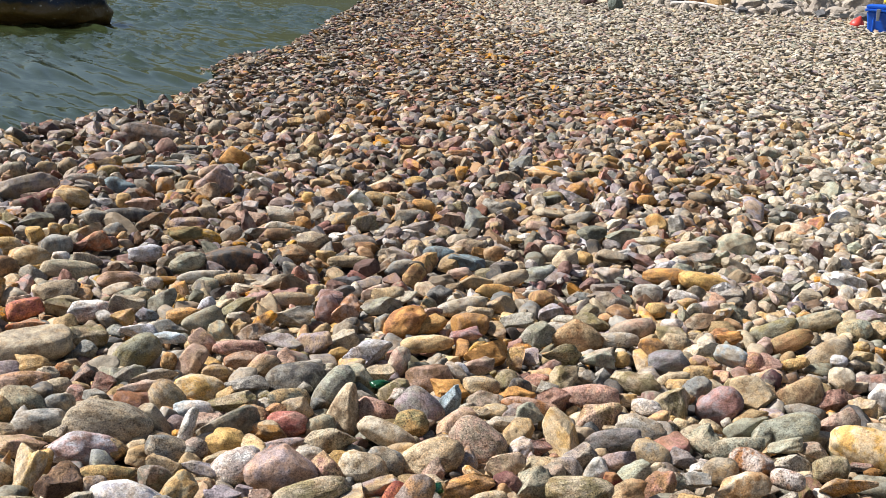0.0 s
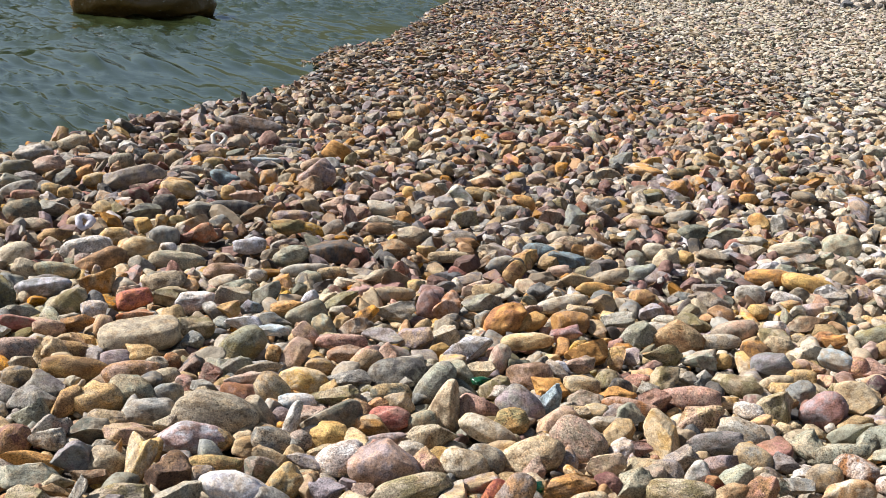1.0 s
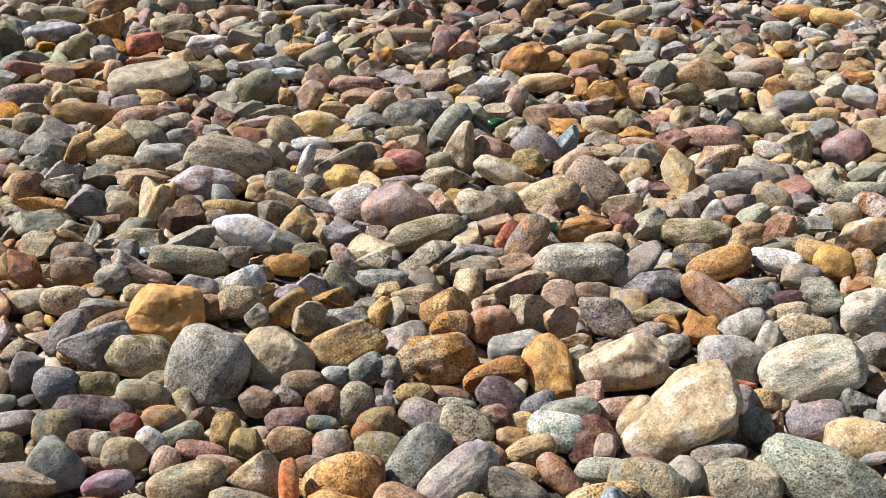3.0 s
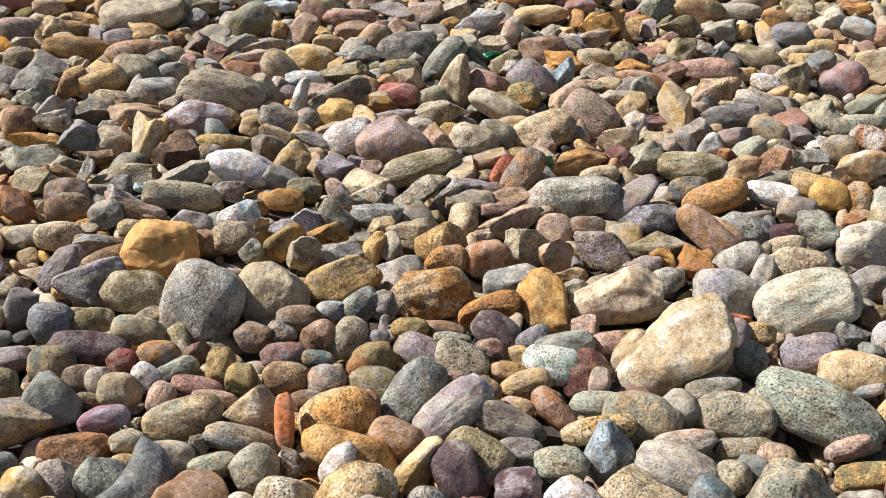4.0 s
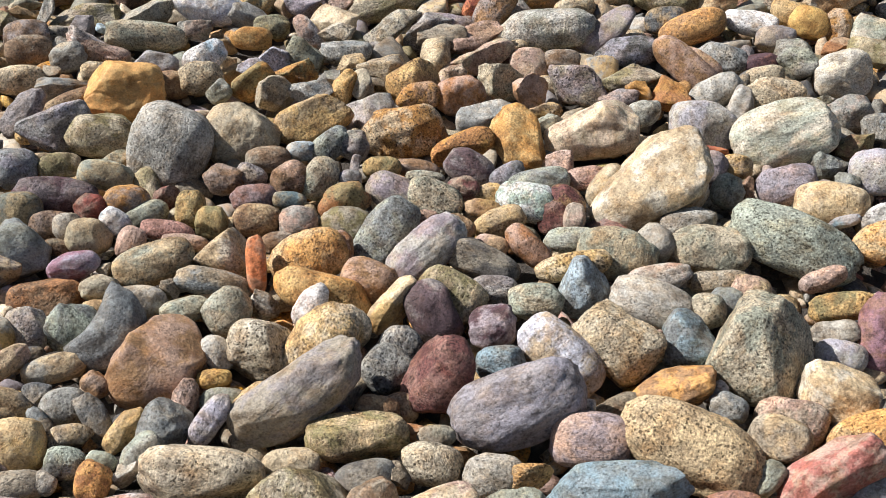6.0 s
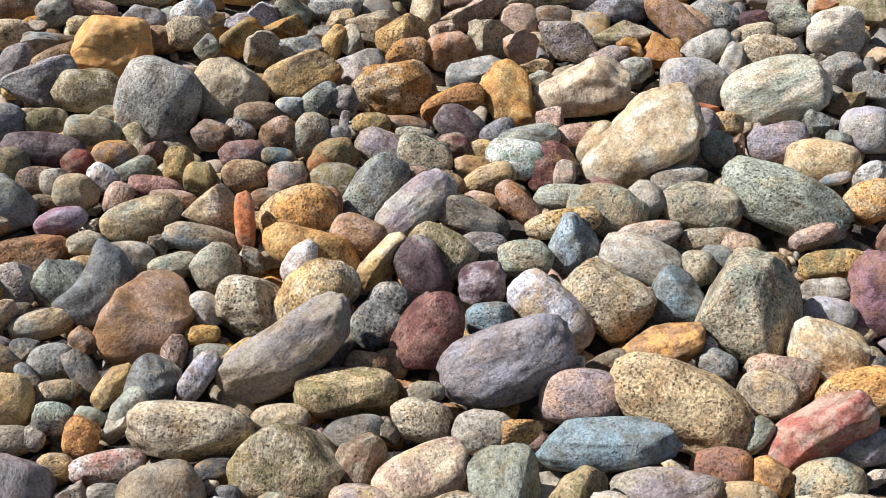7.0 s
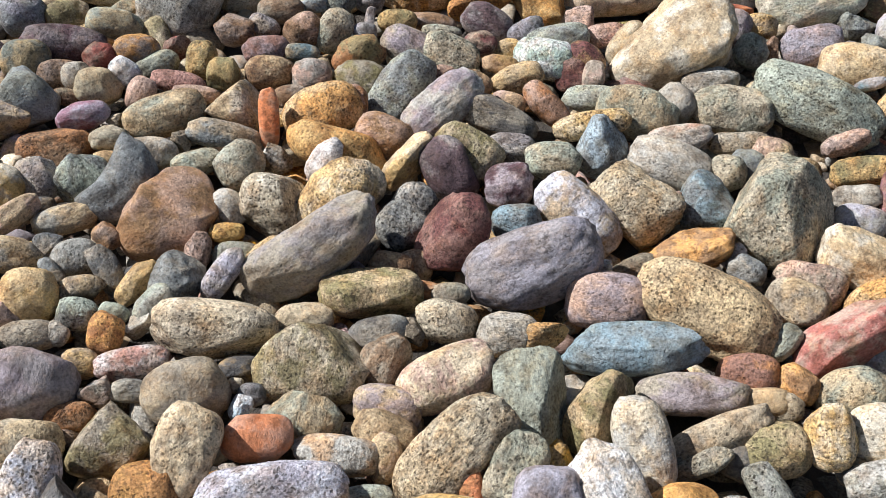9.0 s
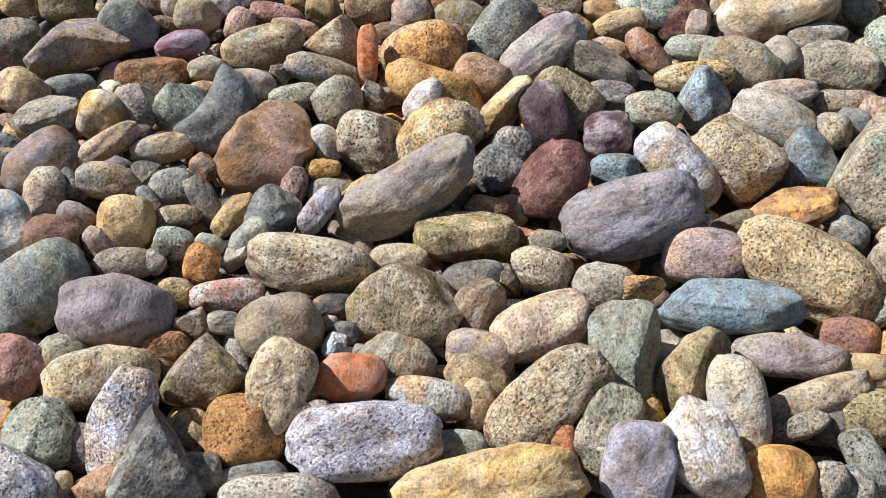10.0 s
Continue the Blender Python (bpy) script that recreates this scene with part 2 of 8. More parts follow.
# ---- the sea ----
WATER, nodes, links, bsdf = material("sea_water", 0.03)
tc = nodes.new("ShaderNodeTexCoord")
mp = nodes.new("ShaderNodeMapping")
mp.inputs["Rotation"].default_value = (0, 0, radians(62))
mp.inputs["Scale"].default_value = (1.0, 2.2, 1.0)
links.new(tc.outputs["Object"], mp.inputs["Vector"])
w1 = noise_at(nodes, links, mp.outputs[0], 3.4, 2.0, 0.5)
w2 = noise_at(nodes, links, mp.outputs[0], 9.0, 2.5, 0.6)
gust = ramp(nodes, [(0.42, (0.12, 0.12, 0.12)), (0.62, (1, 1, 1))])  # catspaws: ruffled patches between calm ones
links.new(noise_at(nodes, links, mp.outputs[0], 0.42, 2.0, 0.5), gust.inputs[0])
bsdf.inputs["Base Color"].default_value = (0.024, 0.034, 0.013, 1)
bsdf.inputs["IOR"].default_value = 1.33
b = nodes.new("ShaderNodeBump")
b.inputs["Distance"].default_value = 0.008
links.new(gust.outputs[0], b.inputs["Strength"])
links.new(sum_of(nodes, links, "ADD", w1, sum_of(nodes, links, "MULTIPLY", w2, 0.5)), b.inputs["Height"])
links.new(b.outputs[0], bsdf.inputs["Normal"])
wx = np.unique(np.concatenate([np.linspace(-8.5, -0.8, 290), -np.geomspace(8.5, 1500, 18)]))
wy = np.unique(np.concatenate([np.linspace(5.6, 21, 440), np.geomspace(22, 1500, 20), np.linspace(-1500, 5.6, 8)]))


def ripples(x, y):
    """Short choppy ripples, crests lying askew to the shore."""
    rg = np.random.default_rng(5)
    z = np.zeros_like(x) + WATER_Z
    calm = np.clip((shore_x(y) - x - 0.35) / 1.6, 0.75, 1.0) * np.clip(x + 8.5, 0, 1) * np.clip(3 * (y - 5.6), 0, 1) * np.clip(21 - y, 0, 1)
    out = shore_x(y) - x + 0.12 * np.sin(1.3 * y) - 2.3  # one low swell running up the shore, its long smooth face towards the beach
    z += 0.10 * np.exp(-np.abs(out / np.where(out < 0, 1.3, 0.8)) ** 2.0) * np.clip((16 - y) / 5, 0, 1)
    along = x * math.cos(CREST) + y * math.sin(CREST)
    for k in range(13):
        long = 0.12 * 1.12 ** k
        way = CREST + math.pi / 2 + rg.normal(0, 0.22)
        ph = (x * math.cos(way) + y * math.sin(way)) * 2 * math.pi / long + rg.uniform(0, 6.3)
        ph = ph + 1.3 * np.sin(0.9 * x / long ** 0.5 + 0.6 * y / long ** 0.5 + k)
        short = np.clip(0.3 + 0.8 * np.sin(along * 2 * math.pi / (4.5 * long) + 2.2 * k + 1.5 * np.sin(0.37 * ph)), 0, 1)  # short broken crests
        gusts = 0.5 + 0.5 * np.sin(1.1 * x - 0.8 * y + 1.7 * k) * np.sin(0.7 * x + 0.5 * y + 2.1 * k)
        z += (0.24 if k < 6 else 0.12) * long * calm * gusts ** 3 * short * np.exp(2.2 * (np.sin(ph) - 1))
    return z


CREST = radians(-54)
wv, wf = sheet(wx, wy, ripples)
tagged(new("water", mesh_of("water", wv, wf, WATER)), "greenish rippled sea water with bright glints", "water", kind="structure")

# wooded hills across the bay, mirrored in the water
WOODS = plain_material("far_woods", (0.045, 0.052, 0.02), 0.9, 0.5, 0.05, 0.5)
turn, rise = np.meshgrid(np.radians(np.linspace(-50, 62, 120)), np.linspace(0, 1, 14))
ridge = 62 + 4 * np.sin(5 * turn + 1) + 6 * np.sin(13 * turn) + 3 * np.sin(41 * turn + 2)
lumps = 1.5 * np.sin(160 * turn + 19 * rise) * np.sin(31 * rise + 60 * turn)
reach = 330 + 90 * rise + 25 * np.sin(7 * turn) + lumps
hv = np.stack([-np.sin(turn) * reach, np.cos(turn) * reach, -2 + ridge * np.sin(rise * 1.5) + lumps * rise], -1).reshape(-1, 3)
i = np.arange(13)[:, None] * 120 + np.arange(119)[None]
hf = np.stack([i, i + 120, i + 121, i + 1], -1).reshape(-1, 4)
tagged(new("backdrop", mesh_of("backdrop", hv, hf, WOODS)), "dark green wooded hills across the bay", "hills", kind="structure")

# ---- stones ----
BALLS = {}


def ball(level):
    """Corners and triangles of a round ball; level 1 has 20 triangles, each next four times as many."""
    if level not in BALLS:
        bm = bmesh.new()
        bmesh.ops.create_icosphere(bm, subdivisions=level, radius=1)
        bm.verts.index_update()
        BALLS[level] = (np.array([v.co for v in bm.verts]), np.array([[v.index for v in f.verts] for f in bm.faces]))
        bm.free()
    return BALLS[level]


# kind: power of the squareness, number of flats, how near to the middle they cut, lumpiness
KINDS = {"round": (2.1, 5, 0.86, 0.065), "worn": (2.25, 9, 0.70, 0.12), "angular": (2.35, 12, 0.53, 0.11), "block": (2.7, 7, 0.7, 0.08), "lumpy": (2.1, 5, 0.8, 0.17),
         "plain": (2.7, 7, 0.82, 0.055), "chip": (2.5, 13, 0.5, 0.16), "facet": (2.8, 7, 0.70, 0.065), "cube": (3.4, 5, 0.82, 0.05), "knob": (2.3, 7, 0.76, 0.15)}
TRUE_OUTLINE = ("plain", "chip", "facet", "cube", "knob")  # kinds that keep close to the outline given


def stone_form(level, seed, kind="worn", taper=0.0, bend=0.0, cuts=(), crack=0.0, waist=0.0):
    """A stone in the box from -1 to 1: a ball squared, cut by worn flats, made lumpy, tapered and bent along x."""
    rng = np.random.default_rng(seed)
    power, flats, near, lump = KINDS[kind]
    v, faces = ball(level)
    v = v / (np.abs(v) ** power).sum(1, keepdims=True) ** (1 / power)
    lean = rng.uniform(-0.3, 0.3, 2) * (kind != "round" and kind not in TRUE_OUTLINE)
    v[:, 1] += lean[0] * v[:, 0]
    v[:, 0] += lean[1] * v[:, 1] * 0.6
    around = rng.uniform(0, 2 * np.pi)
    flats = flats // 2 if cuts else flats
    sides = 0 if kind == "round" or kind in TRUE_OUTLINE else 2 if cuts else 5
    for i in range(flats + sides):
        n = rng.normal(size=3)
        if i >= flats:  # worn flats all round the waist
            around += 1.257 + rng.uniform(-0.35, 0.35)
            n = np.array([np.cos(around), np.sin(around), rng.uniform(-0.3, 0.45)])
        n /= np.linalg.norm(n)
        far = v @ n
        cut = rng.uniform(near, near + 0.18) * far.max() if i < flats else rng.uniform(0.68, 0.9) * far.max()
        v = v - np.outer(np.maximum(far - cut, 0) * (0.98 if kind == "chip" else 0.92), n)
    for nx, ny, nz, d in cuts:  # broad faces of this stone's own
        n = np.array([nx, ny, nz]) / math.hypot(nx, ny, nz)
        v = v - np.outer(np.maximum(v @ n - d, 0) * 0.82, n)
    u = v / np.linalg.norm(v, axis=1, keepdims=True)
    bulge = np.zeros(len(v))
    for k in range(7):
        way = rng.normal(size=3)
        bulge += np.sin(u @ way * (1.2 + 0.55 * k) + rng.uniform(0, 6.3)) / (1.3 + 0.5 * k)
    v = v * (1 + lump * bulge[:, None] * 0.55)
    if level > 2:  # dents and ridges
        dent = np.zeros(len(v))
        for k in range(9):
            way = rng.normal(size=3) * (2.2 + 0.75 * k)
            dent += (0.7 - np.abs(np.sin(u @ way + rng.uniform(0, 6.3)))) / (1.5 + 0.6 * k)
        v = v * (1 + (0.04 + 0.3 * lump) * dent[:, None])
    if taper:
        s = 1 - abs(taper) * np.clip((np.sign(taper) * v[:, 0] + 1) / 2, 0, 1.1)
        v[:, 1] *= s
        v[:, 2] *= 0.4 + 0.6 * s
    if waist:
        v[:, 1:] *= 1 - waist * np.exp(-((v[:, :1] / 0.4) ** 2))
    if bend:
        v[:, 1] += bend * (v[:, 0] ** 2 - 0.4)
    if crack:  # a wandering open crack across the face
        line = 0.25 + 0.35 * v[:, 0] + 0.12 * np.sin(6 * v[:, 0]) - v[:, 1]
        fork = 0.05 - 0.9 * v[:, 0] + 0.08 * np.sin(9 * v[:, 1]) - v[:, 1]
        deep = np.exp(-((line / 0.022) ** 2)) + np.exp(-((fork / 0.02) ** 2)) * (v[:, 0] < 0.1)
        v = v * (1 - crack * deep * (v[:, 2] > -0.1))[:, None]
    low, high = np.quantile(v, (0.008, 0.992), axis=0) * 1.015 if kind in TRUE_OUTLINE else (v.min(0), v.max(0))
    return (2 * v - low - high) / (high - low), faces


def scatter(rng, places, sizes, forms, name, mat, label, flat=0.5, tilt=14.0, smooth=True):
    """Many loose stones in one mesh: each takes a form, a turn and a size."""
    n = len(places)
    pick = rng.integers(0, len(forms), n)
    yaw = rng.uniform(0, 2 * np.pi, n)
    tx, ty = np.radians(rng.normal(0, tilt, (2, n)))
    cy, sy, o = np.cos(yaw), np.sin(yaw), np.zeros(n)
    one = np.ones(n)
    rz = np.stack([cy, -sy, o, sy, cy, o, o, o, one], -1).reshape(n, 3, 3)
    rx = np.stack([one, o, o, o, np.cos(tx), -np.sin(tx), o, np.sin(tx), np.cos(tx)], -1).reshape(n, 3, 3)
    ry = np.stack([np.cos(ty), o, np.sin(ty), o, one, o, -np.sin(ty), o, np.cos(ty)], -1).reshape(n, 3, 3)
    long = rng.uniform(1.0, 1.75, n)
    scale = np.stack([sizes * long, sizes / long ** 0.4, sizes * rng.uniform(flat * 0.75, flat * 1.35, n)], -1)
    turn = (rx @ ry @ rz) * scale[:, None, :]
    v0 = np.stack([f[0] for f in forms])[pick]
    verts = (np.einsum("nij,nvj->nvi", turn, v0) + places[:, None, :]).reshape(-1, 3)
    k = v0.shape[1]
    faces = (forms[0][1][None] + (np.arange(n) * k)[:, None, None]).reshape(-1, 3)
    return tagged(new(name, mesh_of(name, verts, faces, mat, smooth)), label, "stones", kind="stuff")


def forms_of(level, count, seed):
    kinds = ["angular", "block", "angular", "worn", "angular", "lumpy", "angular", "worn"]
    return [stone_form(level, seed + i, kinds[i % len(kinds)], taper=(0, 0.35, 0, -0.2)[i % 4]) for i in range(count)]


def in_view(x, y, margin):
    """Inside the wedge of beach that the walk looks over."""
    return (x > -0.56 * y - margin) & (x < 0.45 * y + margin)


def grid_places(rng, y0, y1, cell, margin, jitter=0.42):
    xs = np.arange(-16, 16, cell)
    ys = np.arange(y0, y1, cell * 0.87)
    gx, gy = np.meshgrid(xs, ys)
    gx = gx + (np.arange(len(ys)) % 2)[:, None] * cell / 2
    p = np.stack([gx.ravel(), gy.ravel()], -1) + rng.uniform(-jitter, jitter, (gx.size, 2)) * cell
    p = p[in_view(p[:, 0], p[:, 1], margin)]
    return p[p[:, 0] > shore_x(p[:, 1]) - 0.7]


rng = np.random.default_rng(11)
TAKEN = []  # footprints x, y, radius of the stones set one by one
SECOND = ("tan", "warm grey", "beige", "pale grey", "amber", "dusk", "rosy tan", "green grey")  # mineral colours that show in patches
ADJECTIVES = {"round": "rounded", "worn": "water-worn", "angular": "angular", "block": "blocky", "lumpy": "knobbly", "plain": "sea-rounded", "chip": "broken", "facet": "faceted", "cube": "blocky", "knob": "knobbly"}


def stone(x, y, z, rx, ry, rz, a, b, c, colour, kind, grain=-1.0, tint="", patch=0.3, pits=-1.0, taper=0.0, bend=0.0, waist=0.0, cuts=(), crack=0.0, label=""):
    """One beach stone at its place: turn in degrees, half lengths along its own axes in metres."""
    seed = int(abs(x) * 7919 + y * 3571)
    grain = grain if grain >= 0 else 0.3 + 0.55 * (seed % 89) / 89  # most stones are rough, some worn smooth
    kind = "chip" if kind in ("plain", "round", "worn") and (y > 2.1 and max(a, b) < 0.075 and seed % 4 or max(a, b) < 0.026 and seed % 3 == 0) else kind  # farther up the beach most stones are broken
    v, faces = stone_form(6 if crack else 5 if y < 2.4 and (max(a, b) > 0.08 or cuts) else 3 if y > 4.2 and max(a, b) < 0.07 else 4, seed, kind, taper, bend, cuts, crack, waist)
    kind_name = "cobble" if max(a, b) > 0.056 else "stone" if max(a, b) > 0.0405 else "pebble"
    ob = new(kind_name, mesh_of(kind_name, v * (a, b, c), faces, STONE))
    ob.matrix_world = pose(x, y, z, rx, ry, rz)
    ob.color = (*COLOURS[colour], grain)
    ob["tint"] = COLOURS[tint or SECOND[seed % len(SECOND)]]
    ob["patch"] = patch
    ob["pits"] = pits if pits >= 0 else 0.15 + 0.8 * grain
    skin = " coarse-grained" if grain >= 0.75 else " smooth" if grain <= 0.25 else ""
    blend = f" and {tint}" if tint and patch >= 0.45 else ""
    shape = " curved" if bend else " tapering" if taper else ""
    blend = "" if len(f"{ADJECTIVES[kind]}{shape}{skin} {colour}{blend}".split()) > 6 else blend
    tagged(ob, label or f"{ADJECTIVES[kind]}{shape}{skin} {colour}{blend} {kind_name} lying on the shingle beach", kind_name, f"beach {kind_name}s")
    TAKEN.append((x, y, min(a, b, c) * 0.5 + max(a, b) * 0.35))
    return ob


stone(-0.581, 0.874, 0.012, 25, 30, -13, 0.055, 0.034, 0.030, "whitish lilac", "knob", grain=0.9)
stone(-0.534, 0.887, 0.012, 37, 11, 18, 0.010, 0.013, 0.009, "grey", "plain")
stone(-0.501, 0.887, 0.012, 37, 10, 18, 0.025, 0.025, 0.022, "russet", "plain")
stone(-0.304, 0.906, 0.012, 36, 2, 15, 0.066, 0.029, 0.029, "pale grey", "plain", grain=0.75)
stone(-0.431, 0.917, 0.020, 27, -28, 69, 0.057, 0.050, 0.044, "grey", "facet", grain=0.6, tint="dark grey", patch=0.6, cuts=((0.00, 1.00, 0.09, 0.35), (0.84, -0.53, 0.09, 0.5),))
stone(-0.396, 0.926, 0.012, 37, 6, 15, 0.026, 0.023, 0.020, "slate", "plain")
stone(-0.344, 0.936, 0.000, 37, -3, 23, 0.044, 0.017, 0.017, "blue grey", "plain")
stone(-0.082, 0.942, 0.030, 35, -10, 18, 0.106, 0.047, 0.047, "sand", "plain", grain=0.35, tint="yellow", patch=0.5)
stone(-0.585, 0.944, 0.012, 39, 11, 19, 0.041, 0.041, 0.036, "green grey", "facet", tint="pale green", patch=0.4, cuts=((-0.75, 0.43, 0.50, 0.5),))
stone(-0.534, 0.946, -0.005, 29, -27, 70, 0.026, 0.031, 0.023, "slate", "plain")
stone(-0.495, 0.960, 0.030, 21, -35, 84, 0.066, 0.035, 0.031, "whitish lilac", "cube", grain=0.95, taper=-0.25, cuts=((0.56, 0.83, 0.00, 0.8), (-0.48, 0.66, 0.57, 0.65),))
stone(-0.421, 0.972, 0.012, 35, 18, -1, 0.024, 0.018, 0.015, "slate", "plain")
stone(-0.225, 0.982, 0.035, 38, -2, 14, 0.087, 0.044, 0.039, "lilac", "cube", grain=0.8, tint="whitish lilac", patch=0.5)
stone(-0.362, 0.988, 0.012, 38, 5, 14, 0.048, 0.044, 0.039, "speckled ochre", "plain", grain=0.75, tint="rust", patch=0.3)
stone(-0.132, 1.000, 0.012, 37, -5, 13, 0.045, 0.027, 0.024, "sage", "plain", grain=0.6, tint="blue grey", patch=0.5)
stone(0.074, 1.009, 0.030, -2, -38, 86, 0.050, 0.041, 0.036, "heather", "cube", grain=0.35, tint="lilac", patch=0.5)
stone(-0.650, 1.031, 0.012, 33, -29, 70, 0.037, 0.039, 0.032, "pink", "plain", grain=0.5, tint="rose", patch=0.4)
stone(-0.334, 1.031, 0.045, 21, -35, 74, 0.056, 0.037, 0.032, "cream", "cube", grain=0.5, tint="tan", patch=0.35, pits=0.7, cuts=((-0.53, 0.85, 0.00, 0.85),))
stone(0.143, 1.033, 0.040, 29, 27, -50, 0.062, 0.041, 0.036, "white", "knob", grain=0.7, tint="tan", patch=0.35, pits=0.4)
stone(0.228, 1.034, 0.012, 37, -13, 1, 0.043, 0.037, 0.032, "orange", "plain", grain=0.4, tint="ochre", patch=0.5)
stone(-0.544, 1.036, 0.012, 42, 2, 26, 0.067, 0.036, 0.031, "beige", "plain", grain=0.65, tint="sand", patch=0.4)
stone(0.285, 1.037, 0.012, 38, -15, -1, 0.022, 0.025, 0.020, "blue grey", "plain")
stone(-0.010, 1.037, 0.012, -11, -37, 106, 0.029, 0.015, 0.013, "rust", "plain", tint="terracotta", patch=0.6)
stone(0.314, 1.045, 0.000, 37, 18, -43, 0.026, 0.022, 0.020, "blue grey", "plain")
stone(-0.604, 1.059, -0.005, 43, -4, 35, 0.037, 0.037, 0.033, "green grey", "plain")
stone(0.037, 1.062, 0.020, 10, -38, 69, 0.053, 0.034, 0.030, "green grey", "plain", grain=0.75, tint="beige", patch=0.4)
stone(-0.432, 1.066, 0.012, 41, 6, 16, 0.050, 0.045, 0.039, "warm grey", "facet", grain=0.6, tint="olive", patch=0.5, cuts=((-0.80, 0.60, 0.00, 0.42), (0.79, 0.62, 0.00, 0.55), (0.38, 0.66, 0.64, 0.7),))
stone(-0.260, 1.074, 0.030, 41, -1, 14, 0.043, 0.028, 0.025, "terracotta", "plain", grain=0.12, pits=0.35)
stone(-0.168, 1.075, 0.012, 40, 4, 3, 0.054, 0.024, 0.024, "pale grey", "plain", grain=0.6, tint="orange", patch=0.3)
stone(0.327, 1.076, 0.012, 35, 23, -50, 0.040, 0.021, 0.018, "grey", "plain", grain=0.95)
stone(-0.490, 1.079, -0.010, 41, 7, 17, 0.020, 0.015, 0.013, "brown", "plain")
stone(-0.113, 1.082, 0.005, 4, -39, 88, 0.031, 0.021, 0.021, "tan", "round")
stone(-0.033, 1.083, 0.025, 28, -30, 42, 0.083, 0.044, 0.038, "beige", "plain", grain=0.9, tint="tan", patch=0.4, bend=-0.14)
stone(-0.489, 1.104, 0.000, 42, 3, 21, 0.032, 0.022, 0.019, "brown", "plain", tint="rust", patch=0.5)
stone(0.464, 1.108, 0.012, 38, -21, 1, 0.049, 0.027, 0.024, "pale grey", "plain", grain=0.6)
stone(0.251, 1.110, 0.010, 35, -25, 15, 0.040, 0.015, 0.015, "warm grey", "facet", taper=-0.3)
stone(0.183, 1.119, 0.025, -23, -36, 113, 0.060, 0.034, 0.030, "pale grey", "plain", grain=0.5, tint="cream", patch=0.5)
stone(-0.118, 1.121, 0.000, 39, 13, -11, 0.041, 0.028, 0.025, "tan", "plain", tint="brown", patch=0.4)
stone(-0.555, 1.125, 0.025, 43, 12, 14, 0.070, 0.047, 0.041, "mauve", "plain", grain=0.25, tint="dusk", patch=0.5)
stone(-0.216, 1.128, 0.012, 40, 9, -1, 0.047, 0.029, 0.026, "green grey", "plain", grain=0.5, tint="tan", patch=0.4, cuts=((-0.85, 0.40, 0.34, 0.6),))
stone(0.428, 1.129, 0.000, 41, -14, -6, 0.020, 0.018, 0.016, "slate", "plain")
stone(0.299, 1.132, 0.000, 8, -42, 60, 0.025, 0.030, 0.022, "dark grey", "plain")
stone(-0.292, 1.133, 0.012, 25, -35, 64, 0.017, 0.013, 0.012, "pale blue", "facet", tint="white", patch=0.5)
stone(-0.467, 1.137, 0.012, 43, 6, 16, 0.022, 0.020, 0.017, "grey", "plain", grain=0.6)
stone(0.338, 1.140, 0.012, 41, -16, -2, 0.043, 0.035, 0.031, "olive", "plain", tint="tan", patch=0.5)
stone(-0.360, 1.141, 0.020, 42, -7, 25, 0.053, 0.041, 0.036, "warm grey", "plain", grain=0.3, tint="tan", patch=0.35)
stone(-0.430, 1.144, 0.012, 43, 5, 15, 0.023, 0.015, 0.013, "grey", "plain")
stone(0.271, 1.150, 0.012, 33, -29, 20, 0.072, 0.027, 0.027, "warm grey", "plain", grain=0.5, tint="tan", patch=0.3, taper=0.5)
stone(0.400, 1.152, 0.030, -23, -39, 105, 0.040, 0.030, 0.027, "cream", "facet", tint="yellow", patch=0.5)
stone(-0.283, 1.155, 0.012, 42, 1, 12, 0.017, 0.015, 0.013, "slate", "plain")
stone(-0.670, 1.155, 0.012, 44, -16, 47, 0.072, 0.050, 0.044, "sage", "plain", grain=0.4, tint="blue grey", patch=0.5)
stone(-0.120, 1.165, 0.000, 42, 3, 0, 0.043, 0.028, 0.025, "tan", "plain", tint="mauve", patch=0.5)
stone(-0.305, 1.168, 0.012, 43, 2, 12, 0.010, 0.010, 0.009, "beige", "plain")
stone(0.464, 1.169, 0.025, 43, -14, -7, 0.041, 0.037, 0.033, "ivory", "plain", grain=0.5, tint="tan", patch=0.4)
stone(0.132, 1.174, 0.012, 12, -41, 63, 0.056, 0.036, 0.032, "olive", "facet", grain=0.6, tint="tan", patch=0.5, cuts=((0.20, -0.88, 0.42, 0.45), (0.52, 0.84, 0.17, 0.8),))
stone(0.052, 1.179, 0.012, -15, -40, 108, 0.070, 0.044, 0.038, "green grey", "cube", grain=0.5, tint="sage", patch=0.5, taper=-0.28, cuts=((-0.17, -0.89, 0.42, 0.6), (0.64, -0.07, 0.77, 0.7),))
stone(-0.500, 1.180, 0.012, 44, 6, 17, 0.023, 0.020, 0.018, "amber", "plain", grain=0.6)
stone(-0.438, 1.189, 0.012, 44, 0, 20, 0.047, 0.021, 0.021, "pink", "plain", grain=0.65, tint="white", patch=0.4)
stone(-0.052, 1.202, 0.020, 40, -18, 21, 0.063, 0.038, 0.034, "rosy tan", "plain", grain=0.5, tint="cream", patch=0.6)
stone(-0.617, 1.208, 0.000, 44, 16, 12, 0.026, 0.011, 0.011, "brown", "plain")
stone(-0.310, 1.209, -0.005, 44, 1, 12, 0.027, 0.020, 0.017, "dark grey", "plain")
stone(0.350, 1.211, 0.012, 44, -4, -12, 0.030, 0.019, 0.017, "beige", "plain", grain=0.6)
